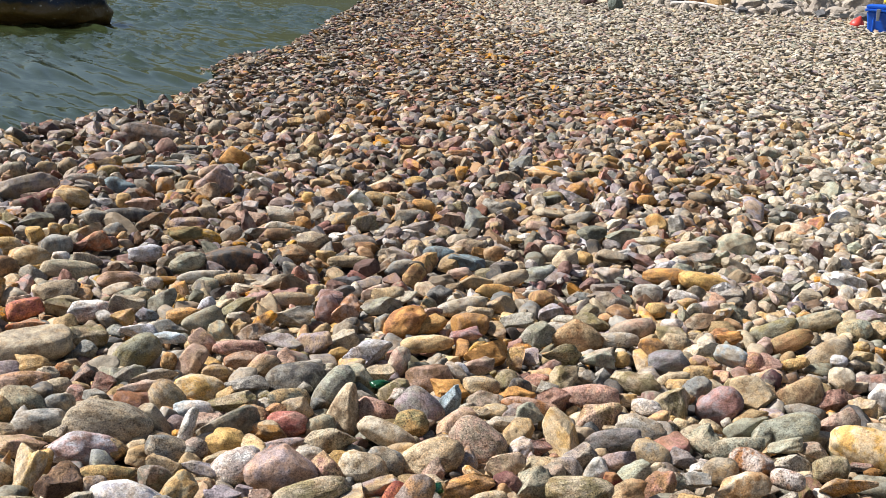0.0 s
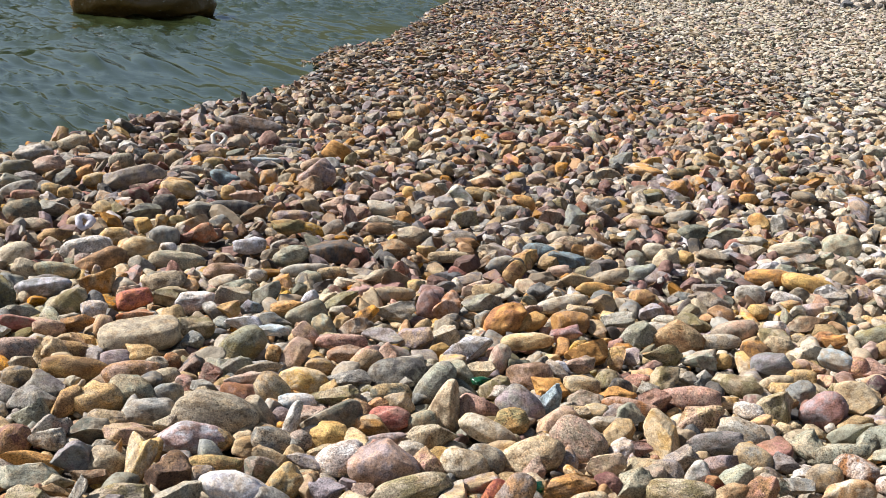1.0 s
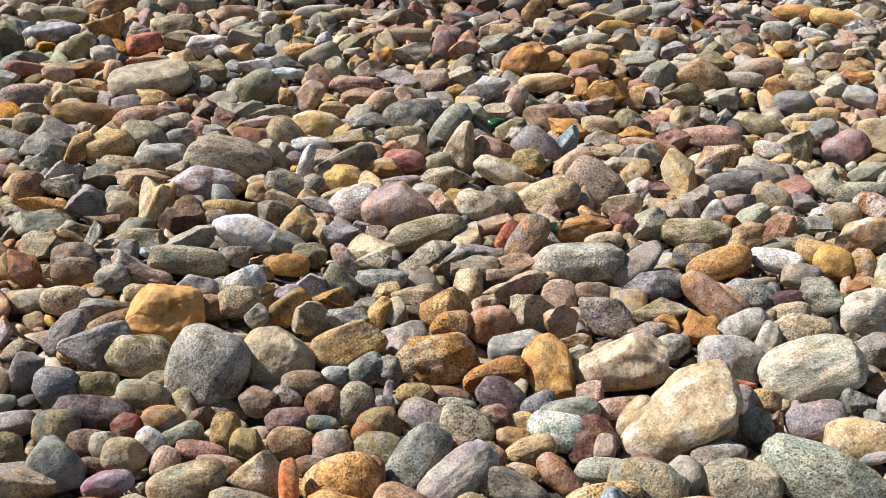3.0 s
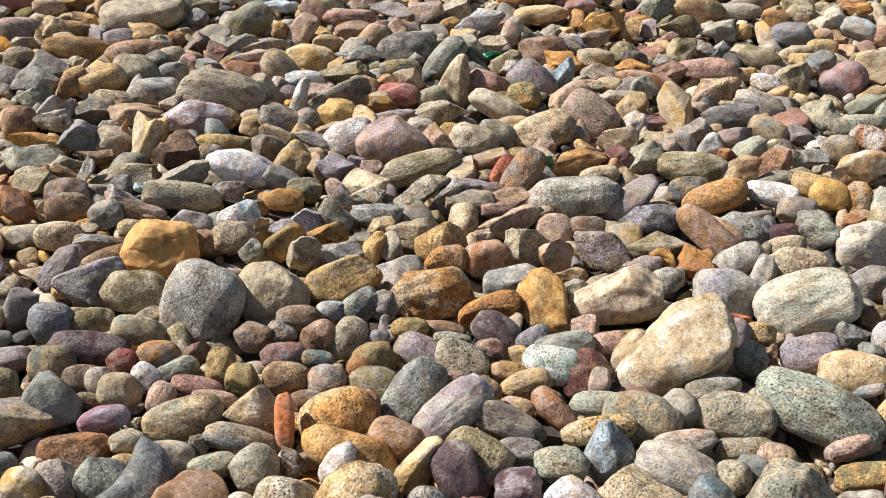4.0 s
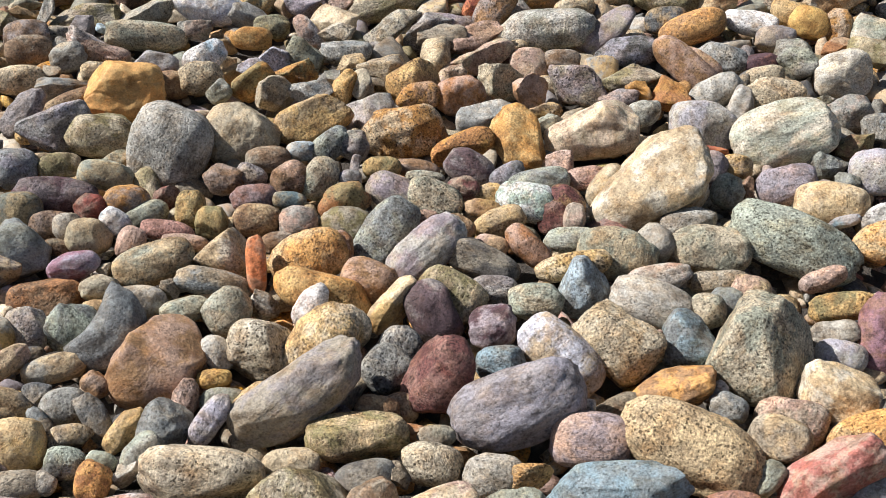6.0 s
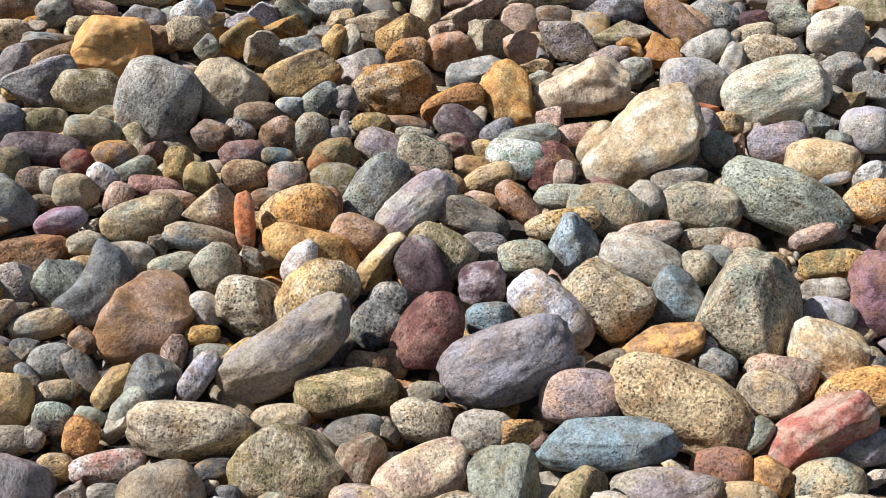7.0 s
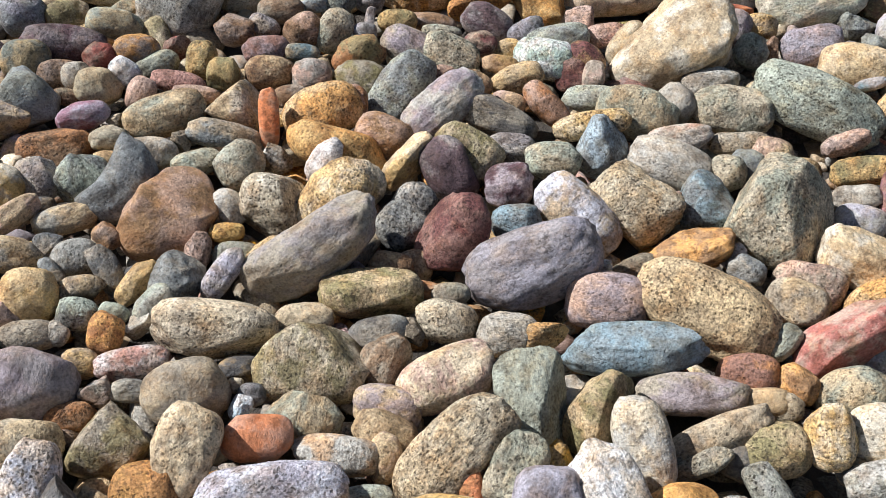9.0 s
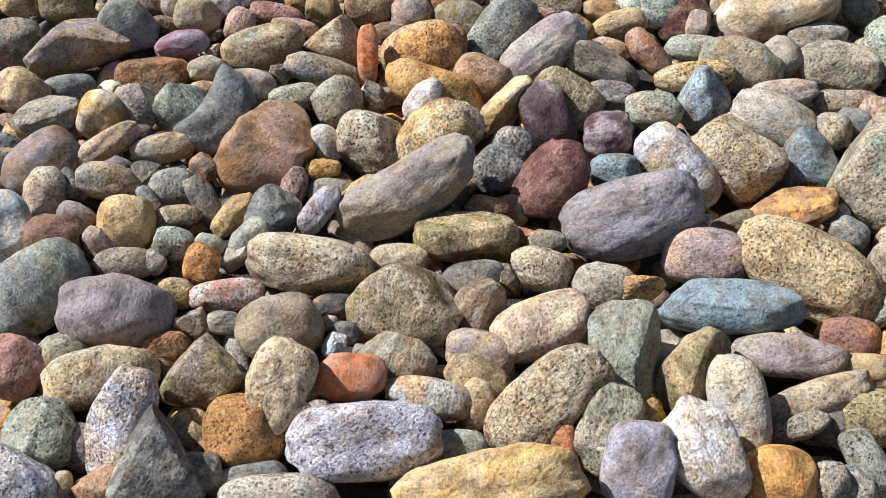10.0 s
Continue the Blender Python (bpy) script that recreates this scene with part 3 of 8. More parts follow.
stone(-0.221, 1.213, 0.012, 43, 7, 1, 0.071, 0.051, 0.045, "beige", "cube", grain=0.75, tint="olive", patch=0.5, cuts=((-0.87, 0.50, 0.00, 0.78), (0.66, 0.71, 0.26, 0.8),))
stone(0.330, 1.213, 0.012, 43, -15, -3, 0.034, 0.020, 0.018, "tan", "plain")
stone(0.245, 1.219, 0.012, 43, -10, -4, 0.069, 0.027, 0.027, "warm grey", "plain", grain=0.4, tint="mauve", patch=0.5)
stone(-0.578, 1.220, 0.012, 46, 7, 19, 0.040, 0.020, 0.020, "warm grey", "plain", tint="beige", patch=0.5)
stone(-0.544, 1.227, 0.012, 33, -34, 65, 0.015, 0.016, 0.013, "pale grey", "plain")
stone(-0.132, 1.231, 0.012, 22, -39, 61, 0.037, 0.031, 0.027, "warm grey", "facet", grain=0.6, tint="brown", patch=0.5, cuts=((0.16, -0.89, 0.42, 0.6),))
stone(-0.484, 1.235, 0.012, 21, -42, 81, 0.028, 0.023, 0.021, "rust", "plain", grain=0.7, tint="orange", patch=0.6)
stone(-0.678, 1.243, 0.012, 47, 9, 21, 0.039, 0.033, 0.029, "brown", "plain", tint="liver", patch=0.5)
stone(0.443, 1.245, 0.012, 42, -20, 1, 0.049, 0.032, 0.028, "green grey", "plain", grain=0.7, tint="tan", patch=0.5)
stone(0.376, 1.248, 0.015, 44, 14, -31, 0.029, 0.022, 0.020, "russet", "plain", tint="orange", patch=0.5)
stone(-0.623, 1.250, 0.012, 31, 38, -19, 0.023, 0.019, 0.016, "rosy tan", "facet")
stone(0.356, 1.251, 0.012, 44, -15, -3, 0.016, 0.016, 0.014, "orange", "plain")
stone(-0.348, 1.252, 0.020, 45, 8, 7, 0.081, 0.038, 0.038, "cream", "facet", grain=0.7, tint="warm grey", patch=0.45, pits=0.8, cuts=((0.58, -0.74, 0.34, 0.75),))
stone(0.316, 1.259, 0.012, 44, -14, -3, 0.040, 0.028, 0.025, "rust", "plain", tint="liver", patch=0.5)
stone(0.507, 1.261, 0.012, 43, -22, -1, 0.021, 0.011, 0.010, "ivory", "plain")
stone(-0.446, 1.261, 0.005, 46, 4, 15, 0.024, 0.018, 0.018, "pale grey", "round")
stone(-0.747, 1.261, 0.012, -16, -47, 143, 0.045, 0.031, 0.027, "white", "facet", tint="pale blue", patch=0.5)
stone(-0.529, 1.265, 0.012, 45, 13, 10, 0.027, 0.022, 0.019, "blue grey", "plain", tint="pale green", patch=0.6)
stone(-0.484, 1.273, 0.012, 43, 19, 2, 0.020, 0.013, 0.011, "pale green", "plain")
stone(0.175, 1.275, 0.025, 45, -9, -2, 0.091, 0.035, 0.035, "blue", "facet", grain=0.5, tint="blue grey", patch=0.35, cuts=((0.90, -0.27, 0.34, 0.75), (-0.96, 0.29, 0.00, 0.85), (0.09, 0.70, 0.71, 0.7),))
stone(-0.145, 1.279, 0.012, 44, -10, 15, 0.040, 0.021, 0.018, "grey", "plain", tint="dark grey", patch=0.5)
stone(-0.102, 1.286, 0.012, 22, -40, 60, 0.015, 0.017, 0.013, "slate", "plain")
stone(-0.435, 1.286, 0.016, 37, -31, 53, 0.032, 0.022, 0.019, "pale green", "plain")
stone(-0.599, 1.287, 0.012, 48, 7, 19, 0.038, 0.039, 0.033, "amber", "plain", grain=0.4, tint="sand", patch=0.5)
stone(0.059, 1.288, 0.020, 44, -10, 5, 0.034, 0.018, 0.016, "sand", "facet", tint="ochre", patch=0.4, cuts=((0.69, -0.45, 0.57, 0.4), (-0.84, 0.54, 0.00, 0.8),))
stone(-0.667, 1.288, 0.012, 42, 27, 1, 0.026, 0.019, 0.017, "dusk", "plain")
stone(0.016, 1.294, 0.012, 45, -3, 1, 0.039, 0.030, 0.026, "warm grey", "plain", grain=0.65)
stone(-0.246, 1.305, 0.000, 46, -1, 10, 0.039, 0.020, 0.018, "beige", "plain")
stone(-0.063, 1.308, 0.012, 45, 4, -2, 0.041, 0.029, 0.026, "beige", "plain", grain=0.85)
stone(-0.538, 1.315, 0.012, 48, 2, 21, 0.031, 0.016, 0.014, "warm grey", "facet")
stone(0.498, 1.315, 0.012, 45, -18, -4, 0.039, 0.026, 0.023, "lilac", "plain", tint="grey", patch=0.5)
stone(0.363, 1.321, 0.012, 31, -36, 29, 0.030, 0.019, 0.017, "sage", "plain")
stone(0.445, 1.322, 0.030, 37, -33, 17, 0.074, 0.036, 0.036, "rosy tan", "facet", grain=0.3, tint="rosy red", patch=0.6, cuts=((0.16, 0.89, 0.42, 0.7), (0.00, -0.87, 0.50, 0.7),))
stone(-0.723, 1.324, 0.012, 22, -46, 90, 0.037, 0.028, 0.024, "ivory", "plain", grain=0.55, tint="tan", patch=0.4)
stone(-0.470, 1.331, 0.012, 38, -31, 53, 0.037, 0.018, 0.018, "amber", "plain", tint="tan", patch=0.4)
stone(-0.583, 1.335, 0.012, 26, 43, -30, 0.025, 0.012, 0.012, "blue grey", "facet")
stone(-0.420, 1.340, 0.012, 31, -38, 62, 0.038, 0.034, 0.030, "grey", "facet", grain=0.5, tint="blue grey", patch=0.5, cuts=((0.94, 0.00, 0.34, 0.7),))
stone(-0.510, 1.345, 0.012, 22, 44, -39, 0.042, 0.018, 0.018, "slate", "facet", taper=0.4)
stone(-0.694, 1.347, 0.012, 42, 31, -2, 0.021, 0.018, 0.016, "slate", "plain")
stone(-0.164, 1.349, 0.012, 47, 0, 6, 0.069, 0.034, 0.034, "olive", "facet", grain=0.65, tint="tan", patch=0.5, cuts=((-0.22, 0.88, 0.42, 0.6),))
stone(-0.361, 1.353, 0.020, 35, -34, 53, 0.041, 0.018, 0.018, "lilac", "plain", grain=0.6, bend=-0.12, waist=0.08)
stone(-0.061, 1.361, 0.012, 47, -5, 6, 0.026, 0.015, 0.013, "warm grey", "plain")
stone(0.271, 1.362, 0.020, 47, 10, -23, 0.100, 0.054, 0.048, "tan", "plain", grain=0.85, tint="sand", patch=0.5, taper=-0.12)
stone(-0.651, 1.363, 0.012, 47, 18, 10, 0.044, 0.026, 0.023, "tan", "plain", grain=0.7, tint="grey", patch=0.5, pits=0.6)
stone(-0.093, 1.365, 0.012, 47, -4, 7, 0.018, 0.013, 0.012, "rust", "plain")
stone(-0.563, 1.369, 0.012, 49, 2, 21, 0.032, 0.026, 0.023, "grey", "plain", grain=0.6)
stone(0.144, 1.371, 0.012, 47, -2, -6, 0.057, 0.040, 0.035, "rosy tan", "plain", grain=0.45, tint="mauve", patch=0.5)
stone(-0.800, 1.377, 0.012, 16, -49, 100, 0.018, 0.027, 0.016, "blue grey", "plain")
stone(-0.748, 1.384, 0.000, 47, -22, 49, 0.058, 0.049, 0.043, "dusk", "facet", tint="brown", patch=0.5)
stone(-0.607, 1.392, 0.012, 50, -2, 25, 0.021, 0.016, 0.014, "slate", "plain")
stone(0.392, 1.399, 0.012, 48, 1, -16, 0.043, 0.031, 0.027, "tan", "plain", grain=0.55, tint="warm grey", patch=0.5)
stone(-0.247, 1.402, 0.030, 44, -24, 32, 0.104, 0.045, 0.045, "warm grey", "plain", grain=0.35, tint="dusk", patch=0.55, bend=0.34)
stone(-0.406, 1.402, 0.012, 20, -46, 79, 0.028, 0.018, 0.016, "rosy tan", "plain", grain=0.8)
stone(-0.310, 1.404, 0.012, 47, -15, 25, 0.029, 0.024, 0.021, "sand", "facet")
stone(-0.145, 1.406, 0.012, 48, 4, 1, 0.031, 0.019, 0.017, "brown", "plain", tint="tan", patch=0.5)
stone(0.045, 1.408, 0.030, 45, -20, 15, 0.094, 0.054, 0.048, "heather", "plain", grain=0.35, tint="dusk", patch=0.45, bend=0.14)
stone(-0.812, 1.410, 0.006, 15, -50, 101, 0.022, 0.025, 0.021, "teal", "round")
stone(-0.356, 1.412, 0.000, 48, 1, 13, 0.033, 0.021, 0.019, "green grey", "plain")
stone(-0.682, 1.414, 0.020, 49, -17, 40, 0.065, 0.018, 0.018, "rosy tan", "plain", tint="tan", patch=0.5, taper=-0.35)
stone(0.518, 1.416, 0.012, 44, -25, 3, 0.062, 0.035, 0.030, "orange", "plain", tint="sand", patch=0.4)
stone(-0.533, 1.416, 0.012, 33, 40, -24, 0.021, 0.017, 0.015, "russet", "facet")
stone(-0.804, 1.423, 0.012, 45, 29, 5, 0.020, 0.016, 0.014, "amber", "plain")
stone(-0.114, 1.428, -0.005, 48, -4, 7, 0.024, 0.023, 0.020, "brown", "plain")
stone(0.137, 1.430, 0.020, 48, -9, 1, 0.012, 0.010, 0.009, "white", "facet")
stone(-0.376, 1.445, 0.012, 49, -1, 15, 0.025, 0.014, 0.012, "yellow", "plain", tint="ochre", patch=0.4)
stone(0.414, 1.445, 0.000, 49, -3, -13, 0.051, 0.034, 0.030, "rosy tan", "plain", tint="warm grey", patch=0.5)
stone(-0.599, 1.445, 0.012, 51, -4, 26, 0.047, 0.021, 0.021, "tan", "plain", tint="grey", patch=0.5)
stone(0.330, 1.455, 0.012, 50, 6, -21, 0.028, 0.020, 0.018, "blue grey", "plain", grain=0.7)
stone(0.177, 1.460, -0.010, 43, -26, 17, 0.041, 0.017, 0.017, "brown", "plain")
stone(0.539, 1.462, 0.012, 49, -14, -9, 0.029, 0.021, 0.019, "slate", "plain")
stone(-0.065, 1.465, 0.025, 23, -45, 60, 0.061, 0.046, 0.040, "maroon", "facet", grain=0.7, tint="liver", patch=0.5, cuts=((0.19, 0.89, 0.42, 0.6), (-0.95, -0.31, 0.00, 0.8),))
stone(-0.465, 1.470, 0.012, 50, -3, 20, 0.072, 0.065, 0.058, "russet", "cube", grain=0.3, tint="rosy tan", patch=0.4, cuts=((-0.69, 0.72, 0.00, 0.6), (0.64, -0.77, 0.00, 0.78), (0.50, 0.65, 0.57, 0.65),))
stone(-0.834, 1.475, -0.005, 44, 33, 1, 0.018, 0.011, 0.010, "rosy tan", "plain")
stone(-0.777, 1.479, 0.012, 52, -10, 36, 0.049, 0.029, 0.025, "grey", "facet", cuts=((0.16, 0.75, 0.64, 0.55),))
stone(0.315, 1.482, 0.012, 32, -41, 32, 0.020, 0.013, 0.011, "whitish lilac", "plain")
stone(0.252, 1.485, 0.012, 48, -18, 4, 0.067, 0.029, 0.029, "russet", "facet", tint="orange", patch=0.6, cuts=((0.04, 0.76, 0.64, 0.5), (-0.79, 0.62, 0.00, 0.6),))
stone(0.481, 1.487, 0.020, 50, 12, -28, 0.056, 0.043, 0.037, "ivory", "facet", grain=0.4, tint="amber", patch=0.35, cuts=((0.00, 0.94, 0.34, 0.7),))
stone(-0.648, 1.489, -0.005, 51, 6, 19, 0.019, 0.013, 0.011, "dark grey", "plain")
stone(-0.708, 1.496, 0.012, 33, -44, 73, 0.037, 0.032, 0.028, "ivory", "plain", tint="yellow", patch=0.55)
stone(-0.383, 1.499, 0.012, 30, 43, -36, 0.029, 0.021, 0.019, "pale grey", "plain", tint="ivory", patch=0.4)
stone(-0.531, 1.502, 0.030, 41, -35, 53, 0.066, 0.046, 0.040, "blue grey", "plain", grain=0.45, tint="slate", patch=0.5, bend=0.6)
stone(-0.143, 1.502, 0.000, 44, 26, -20, 0.037, 0.037, 0.033, "slate", "plain", tint="grey", patch=0.5)
stone(-0.323, 1.507, 0.012, 49, 15, -2, 0.053, 0.046, 0.041, "beige", "facet", grain=0.8, tint="ivory", patch=0.4, pits=1.0, cuts=((0.74, 0.52, 0.42, 0.7),))
stone(0.017, 1.517, 0.012, 50, -7, 3, 0.036, 0.026, 0.023, "blue grey", "plain", grain=0.7, tint="blue", patch=0.6)
stone(-0.834, 1.523, 0.012, 42, -38, 63, 0.034, 0.040, 0.030, "sand", "plain", tint="rosy tan", patch=0.5)
stone(-0.238, 1.523, 0.025, 43, -30, 36, 0.074, 0.045, 0.040, "cream", "knob", grain=0.85, tint="amber", patch=0.5, pits=0.6)
stone(-0.668, 1.528, 0.012, 53, 6, 19, 0.032, 0.031, 0.027, "dusk", "facet")
stone(-0.601, 1.535, 0.012, 52, 9, 15, 0.045, 0.035, 0.030, "pale green", "facet", grain=0.6, tint="blue grey", patch=0.5, cuts=((0.58, 0.69, 0.42, 0.6), (-0.91, 0.42, 0.00, 0.75),))
stone(-0.129, 1.540, 0.012, 35, -39, 46, 0.032, 0.030, 0.026, "dark grey", "plain", grain=0.9, tint="pale grey", patch=0.4)
stone(0.103, 1.542, 0.012, 44, 29, -33, 0.070, 0.042, 0.037, "whitish lilac", "plain", grain=0.5, tint="tan", patch=0.5)
stone(0.387, 1.559, 0.030, 18, -49, 52, 0.080, 0.069, 0.060, "green grey", "cube", grain=0.85, tint="beige", patch=0.5, cuts=((0.03, 1.00, 0.09, 0.66), (0.49, -0.76, 0.42, 0.58), (0.79, 0.51, 0.34, 0.85),))
stone(-0.780, 1.561, 0.000, 54, 3, 25, 0.039, 0.021, 0.019, "blue grey", "plain")
stone(0.185, 1.576, 0.020, 45, 28, -34, 0.063, 0.049, 0.043, "beige", "facet", grain=0.85, tint="tan", patch=0.5, cuts=((0.00, -1.00, 0.00, 0.7), (-0.32, 0.88, 0.34, 0.7),))
stone(-0.452, 1.592, 0.012, 52, -6, 20, 0.037, 0.019, 0.017, "pale green", "plain", grain=0.65)
stone(-0.586, 1.595, 0.003, 53, 8, 14, 0.022, 0.013, 0.014, "sand", "round")
stone(-0.389, 1.596, 0.012, 45, -30, 39, 0.038, 0.033, 0.029, "beige", "plain", grain=0.6, tint="sage", patch=0.5)
stone(0.506, 1.596, 0.000, 52, -4, -15, 0.038, 0.024, 0.021, "pale grey", "plain", tint="lilac", patch=0.5)
stone(-0.263, 1.596, 0.030, 32, -44, 57, 0.038, 0.024, 0.021, "white", "knob", pits=0.5)
stone(0.002, 1.597, 0.012, 51, -6, 4, 0.035, 0.034, 0.030, "plum", "facet", tint="mauve", patch=0.6, cuts=((-0.30, 0.81, 0.50, 0.6),))
stone(0.239, 1.598, 0.012, 51, -11, -2, 0.013, 0.011, 0.010, "rosy tan", "plain")
stone(0.285, 1.601, 0.012, -20, -50, 103, 0.044, 0.040, 0.035, "blue grey", "facet", grain=0.6, tint="blue", patch=0.5, cuts=((0.49, 0.85, 0.17, 0.6), (0.55, -0.79, 0.26, 0.6),))
stone(-0.525, 1.605, 0.012, 53, 7, 13, 0.044, 0.025, 0.022, "pale grey", "plain")
stone(-0.087, 1.622, 0.012, 36, 41, -40, 0.054, 0.037, 0.032, "dusk", "plain", grain=0.4, tint="plum", patch=0.5)
stone(-0.671, 1.624, -0.010, 54, -3, 25, 0.064, 0.032, 0.032, "brown", "facet", tint="rust", patch=0.5)
stone(-0.146, 1.625, 0.020, 38, -39, 43, 0.051, 0.024, 0.024, "amber", "facet", tint="cream", patch=0.45, cuts=((0.29, 0.89, 0.34, 0.7), (0.03, -0.82, 0.57, 0.5),))
stone(0.575, 1.630, 0.012, -14, -52, 88, 0.067, 0.041, 0.036, "liver", "plain", grain=0.3, tint="rosy purple", patch=0.5)
stone(-0.342, 1.631, 0.000, 53, 0, 11, 0.023, 0.023, 0.020, "pale grey", "plain")
stone(0.501, 1.632, 0.012, 52, -16, -5, 0.039, 0.020, 0.017, "warm grey", "facet")
stone(-0.591, 1.633, 0.012, 54, -8, 26, 0.030, 0.020, 0.018, "beige", "knob", pits=0.5)
stone(-0.886, 1.635, 0.012, 38, -45, 71, 0.042, 0.042, 0.037, "dark sage", "facet")
stone(-0.486, 1.636, 0.012, 53, 2, 15, 0.017, 0.018, 0.015, "warm grey", "plain")
stone(-0.254, 1.641, 0.020, 51, 16, -4, 0.077, 0.034, 0.034, "orange", "plain", tint="amber", patch=0.5)
stone(-0.799, 1.648, 0.012, 55, -5, 30, 0.079, 0.039, 0.039, "dusk", "facet", tint="tan", patch=0.45, pits=0.6, cuts=((-0.72, 0.69, 0.00, 0.75), (0.63, 0.65, 0.42, 0.6), (-0.06, -0.86, 0.50, 0.55),))
stone(-0.423, 1.649, 0.000, 53, -7, 19, 0.025, 0.013, 0.013, "sand", "plain")
stone(-0.425, 1.663, 0.012, 53, 12, 5, 0.059, 0.022, 0.022, "blue grey", "plain", tint="tan", patch=0.35, taper=0.25)
stone(0.064, 1.665, 0.012, 53, -1, -3, 0.043, 0.029, 0.026, "pale green", "plain", grain=0.65, tint="beige", patch=0.4)
stone(-0.063, 1.667, 0.012, 50, 20, -15, 0.055, 0.038, 0.033, "olive", "plain", grain=0.7, tint="cream", patch=0.4)
stone(0.320, 1.668, 0.012, 53, -12, -4, 0.028, 0.028, 0.024, "beige", "plain", grain=0.7, tint="green grey", patch=0.5)
stone(0.237, 1.677, 0.012, 53, 6, -14, 0.065, 0.038, 0.033, "pale grey", "plain", grain=0.4, tint="warm grey", patch=0.4)
stone(-0.646, 1.683, 0.012, 55, 0, 21, 0.041, 0.022, 0.019, "rosy purple", "facet", tint="lilac", patch=0.5)
stone(-0.599, 1.687, 0.003, 55, 4, 17, 0.014, 0.013, 0.012, "warm grey", "worn")
stone(-0.001, 1.688, 0.012, 53, -2, 0, 0.038, 0.023, 0.020, "dusk", "plain")
stone(-0.191, 1.690, 0.012, 52, 13, -4, 0.045, 0.035, 0.031, "russet", "plain", grain=0.55, tint="rosy tan", patch=0.4)
stone(-0.363, 1.691, 0.030, -1, -54, 103, 0.045, 0.016, 0.016, "brick orange", "cube", grain=0.15, pits=0.3)
stone(0.526, 1.700, 0.012, 53, -16, -6, 0.053, 0.023, 0.023, "olive", "plain", grain=0.75, tint="amber", patch=0.5)
stone(0.131, 1.701, 0.012, 40, -39, 31, 0.043, 0.041, 0.036, "blue grey", "facet", grain=0.6, tint="pale blue", patch=0.35, cuts=((0.88, -0.32, 0.34, 0.55), (-0.49, 0.85, 0.17, 0.6),))
stone(-0.526, 1.702, 0.012, 54, -7, 22, 0.065, 0.034, 0.030, "green grey", "plain", grain=0.65, tint="tan", patch=0.55)
stone(0.356, 1.706, 0.000, 53, -13, -5, 0.028, 0.026, 0.023, "blue grey", "plain")
stone(-0.745, 1.715, 0.012, 56, 5, 20, 0.052, 0.050, 0.044, "blue grey", "facet", cuts=((0.71, 0.71, 0.00, 0.75), (-0.87, 0.50, 0.00, 0.7),))
stone(0.389, 1.720, 0.012, 55, 4, -18, 0.032, 0.028, 0.025, "sand", "plain", tint="rosy tan", patch=0.5)
stone(-0.426, 1.738, 0.012, 55, 1, 13, 0.046, 0.040, 0.036, "tan", "facet", cuts=((-0.64, 0.77, 0.00, 0.42), (-0.47, -0.88, 0.00, 0.5), (0.78, 0.45, 0.42, 0.6),))
stone(-0.291, 1.742, 0.012, 53, -17, 22, 0.063, 0.043, 0.038, "orange", "plain", tint="sand", patch=0.5)
stone(0.253, 1.743, 0.012, 53, -15, 1, 0.050, 0.023, 0.023, "rosy tan", "plain", tint="pale grey", patch=0.5)
stone(0.343, 1.744, 0.012, 54, -10, -6, 0.048, 0.018, 0.018, "warm grey", "plain", grain=0.8)
stone(-0.693, 1.745, 0.000, 55, 13, 13, 0.023, 0.014, 0.012, "brown", "plain")
stone(-0.917, 1.746, 0.012, 58, -1, 29, 0.040, 0.025, 0.022, "sand", "plain")
stone(-0.851, 1.747, 0.012, 57, 7, 22, 0.042, 0.030, 0.026, "olive", "plain")
stone(-0.575, 1.751, 0.012, 31, -49, 69, 0.028, 0.023, 0.021, "rosy tan", "plain")
stone(0.120, 1.752, 0.020, 53, -15, 5, 0.061, 0.022, 0.022, "amber", "plain", grain=0.9, tint="ivory", patch=0.3)
stone(-0.020, 1.757, 0.012, 53, 17, -13, 0.061, 0.029, 0.029, "warm grey", "facet", grain=0.5, tint="dark grey", patch=0.5)
stone(-0.491, 1.761, 0.012, 55, 8, 10, 0.038, 0.015, 0.015, "rosy tan", "plain")
stone(-0.645, 1.762, 0.012, 55, 12, 12, 0.037, 0.030, 0.026, "tan", "plain")
stone(-0.107, 1.765, 0.025, 46, -34, 31, 0.070, 0.038, 0.034, "mauve", "plain", grain=0.4, tint="pale grey", patch=0.55, cuts=((-1.00, -0.03, 0.00, 0.85),))
stone(0.505, 1.767, 0.012, 50, -27, 5, 0.039, 0.017, 0.017, "rosy tan", "plain")
stone(-0.252, 1.768, 0.012, 55, -2, 9, 0.028, 0.031, 0.024, "rust", "plain", tint="rosy tan", patch=0.5)
stone(-0.686, 1.782, 0.012, 56, 8, 18, 0.024, 0.025, 0.021, "warm grey", "facet")
stone(-0.527, 1.791, 0.012, 55, 12, 8, 0.044, 0.018, 0.018, "pink", "plain", tint="liver", patch=0.4)
stone(-0.346, 1.801, -0.005, 55, -1, 11, 0.032, 0.019, 0.017, "brown", "plain")
stone(0.190, 1.801, 0.012, 55, 1, -8, 0.065, 0.043, 0.038, "green grey", "plain", grain=0.6, tint="tan", patch=0.4)
stone(-0.615, 1.803, 0.012, 48, 35, -8, 0.028, 0.023, 0.020, "blue grey", "plain", tint="white", patch=0.5)
stone(0.049, 1.806, 0.012, 48, 31, -28, 0.045, 0.022, 0.022, "rust", "plain", grain=0.6, tint="rosy tan", patch=0.45, bend=0.15)
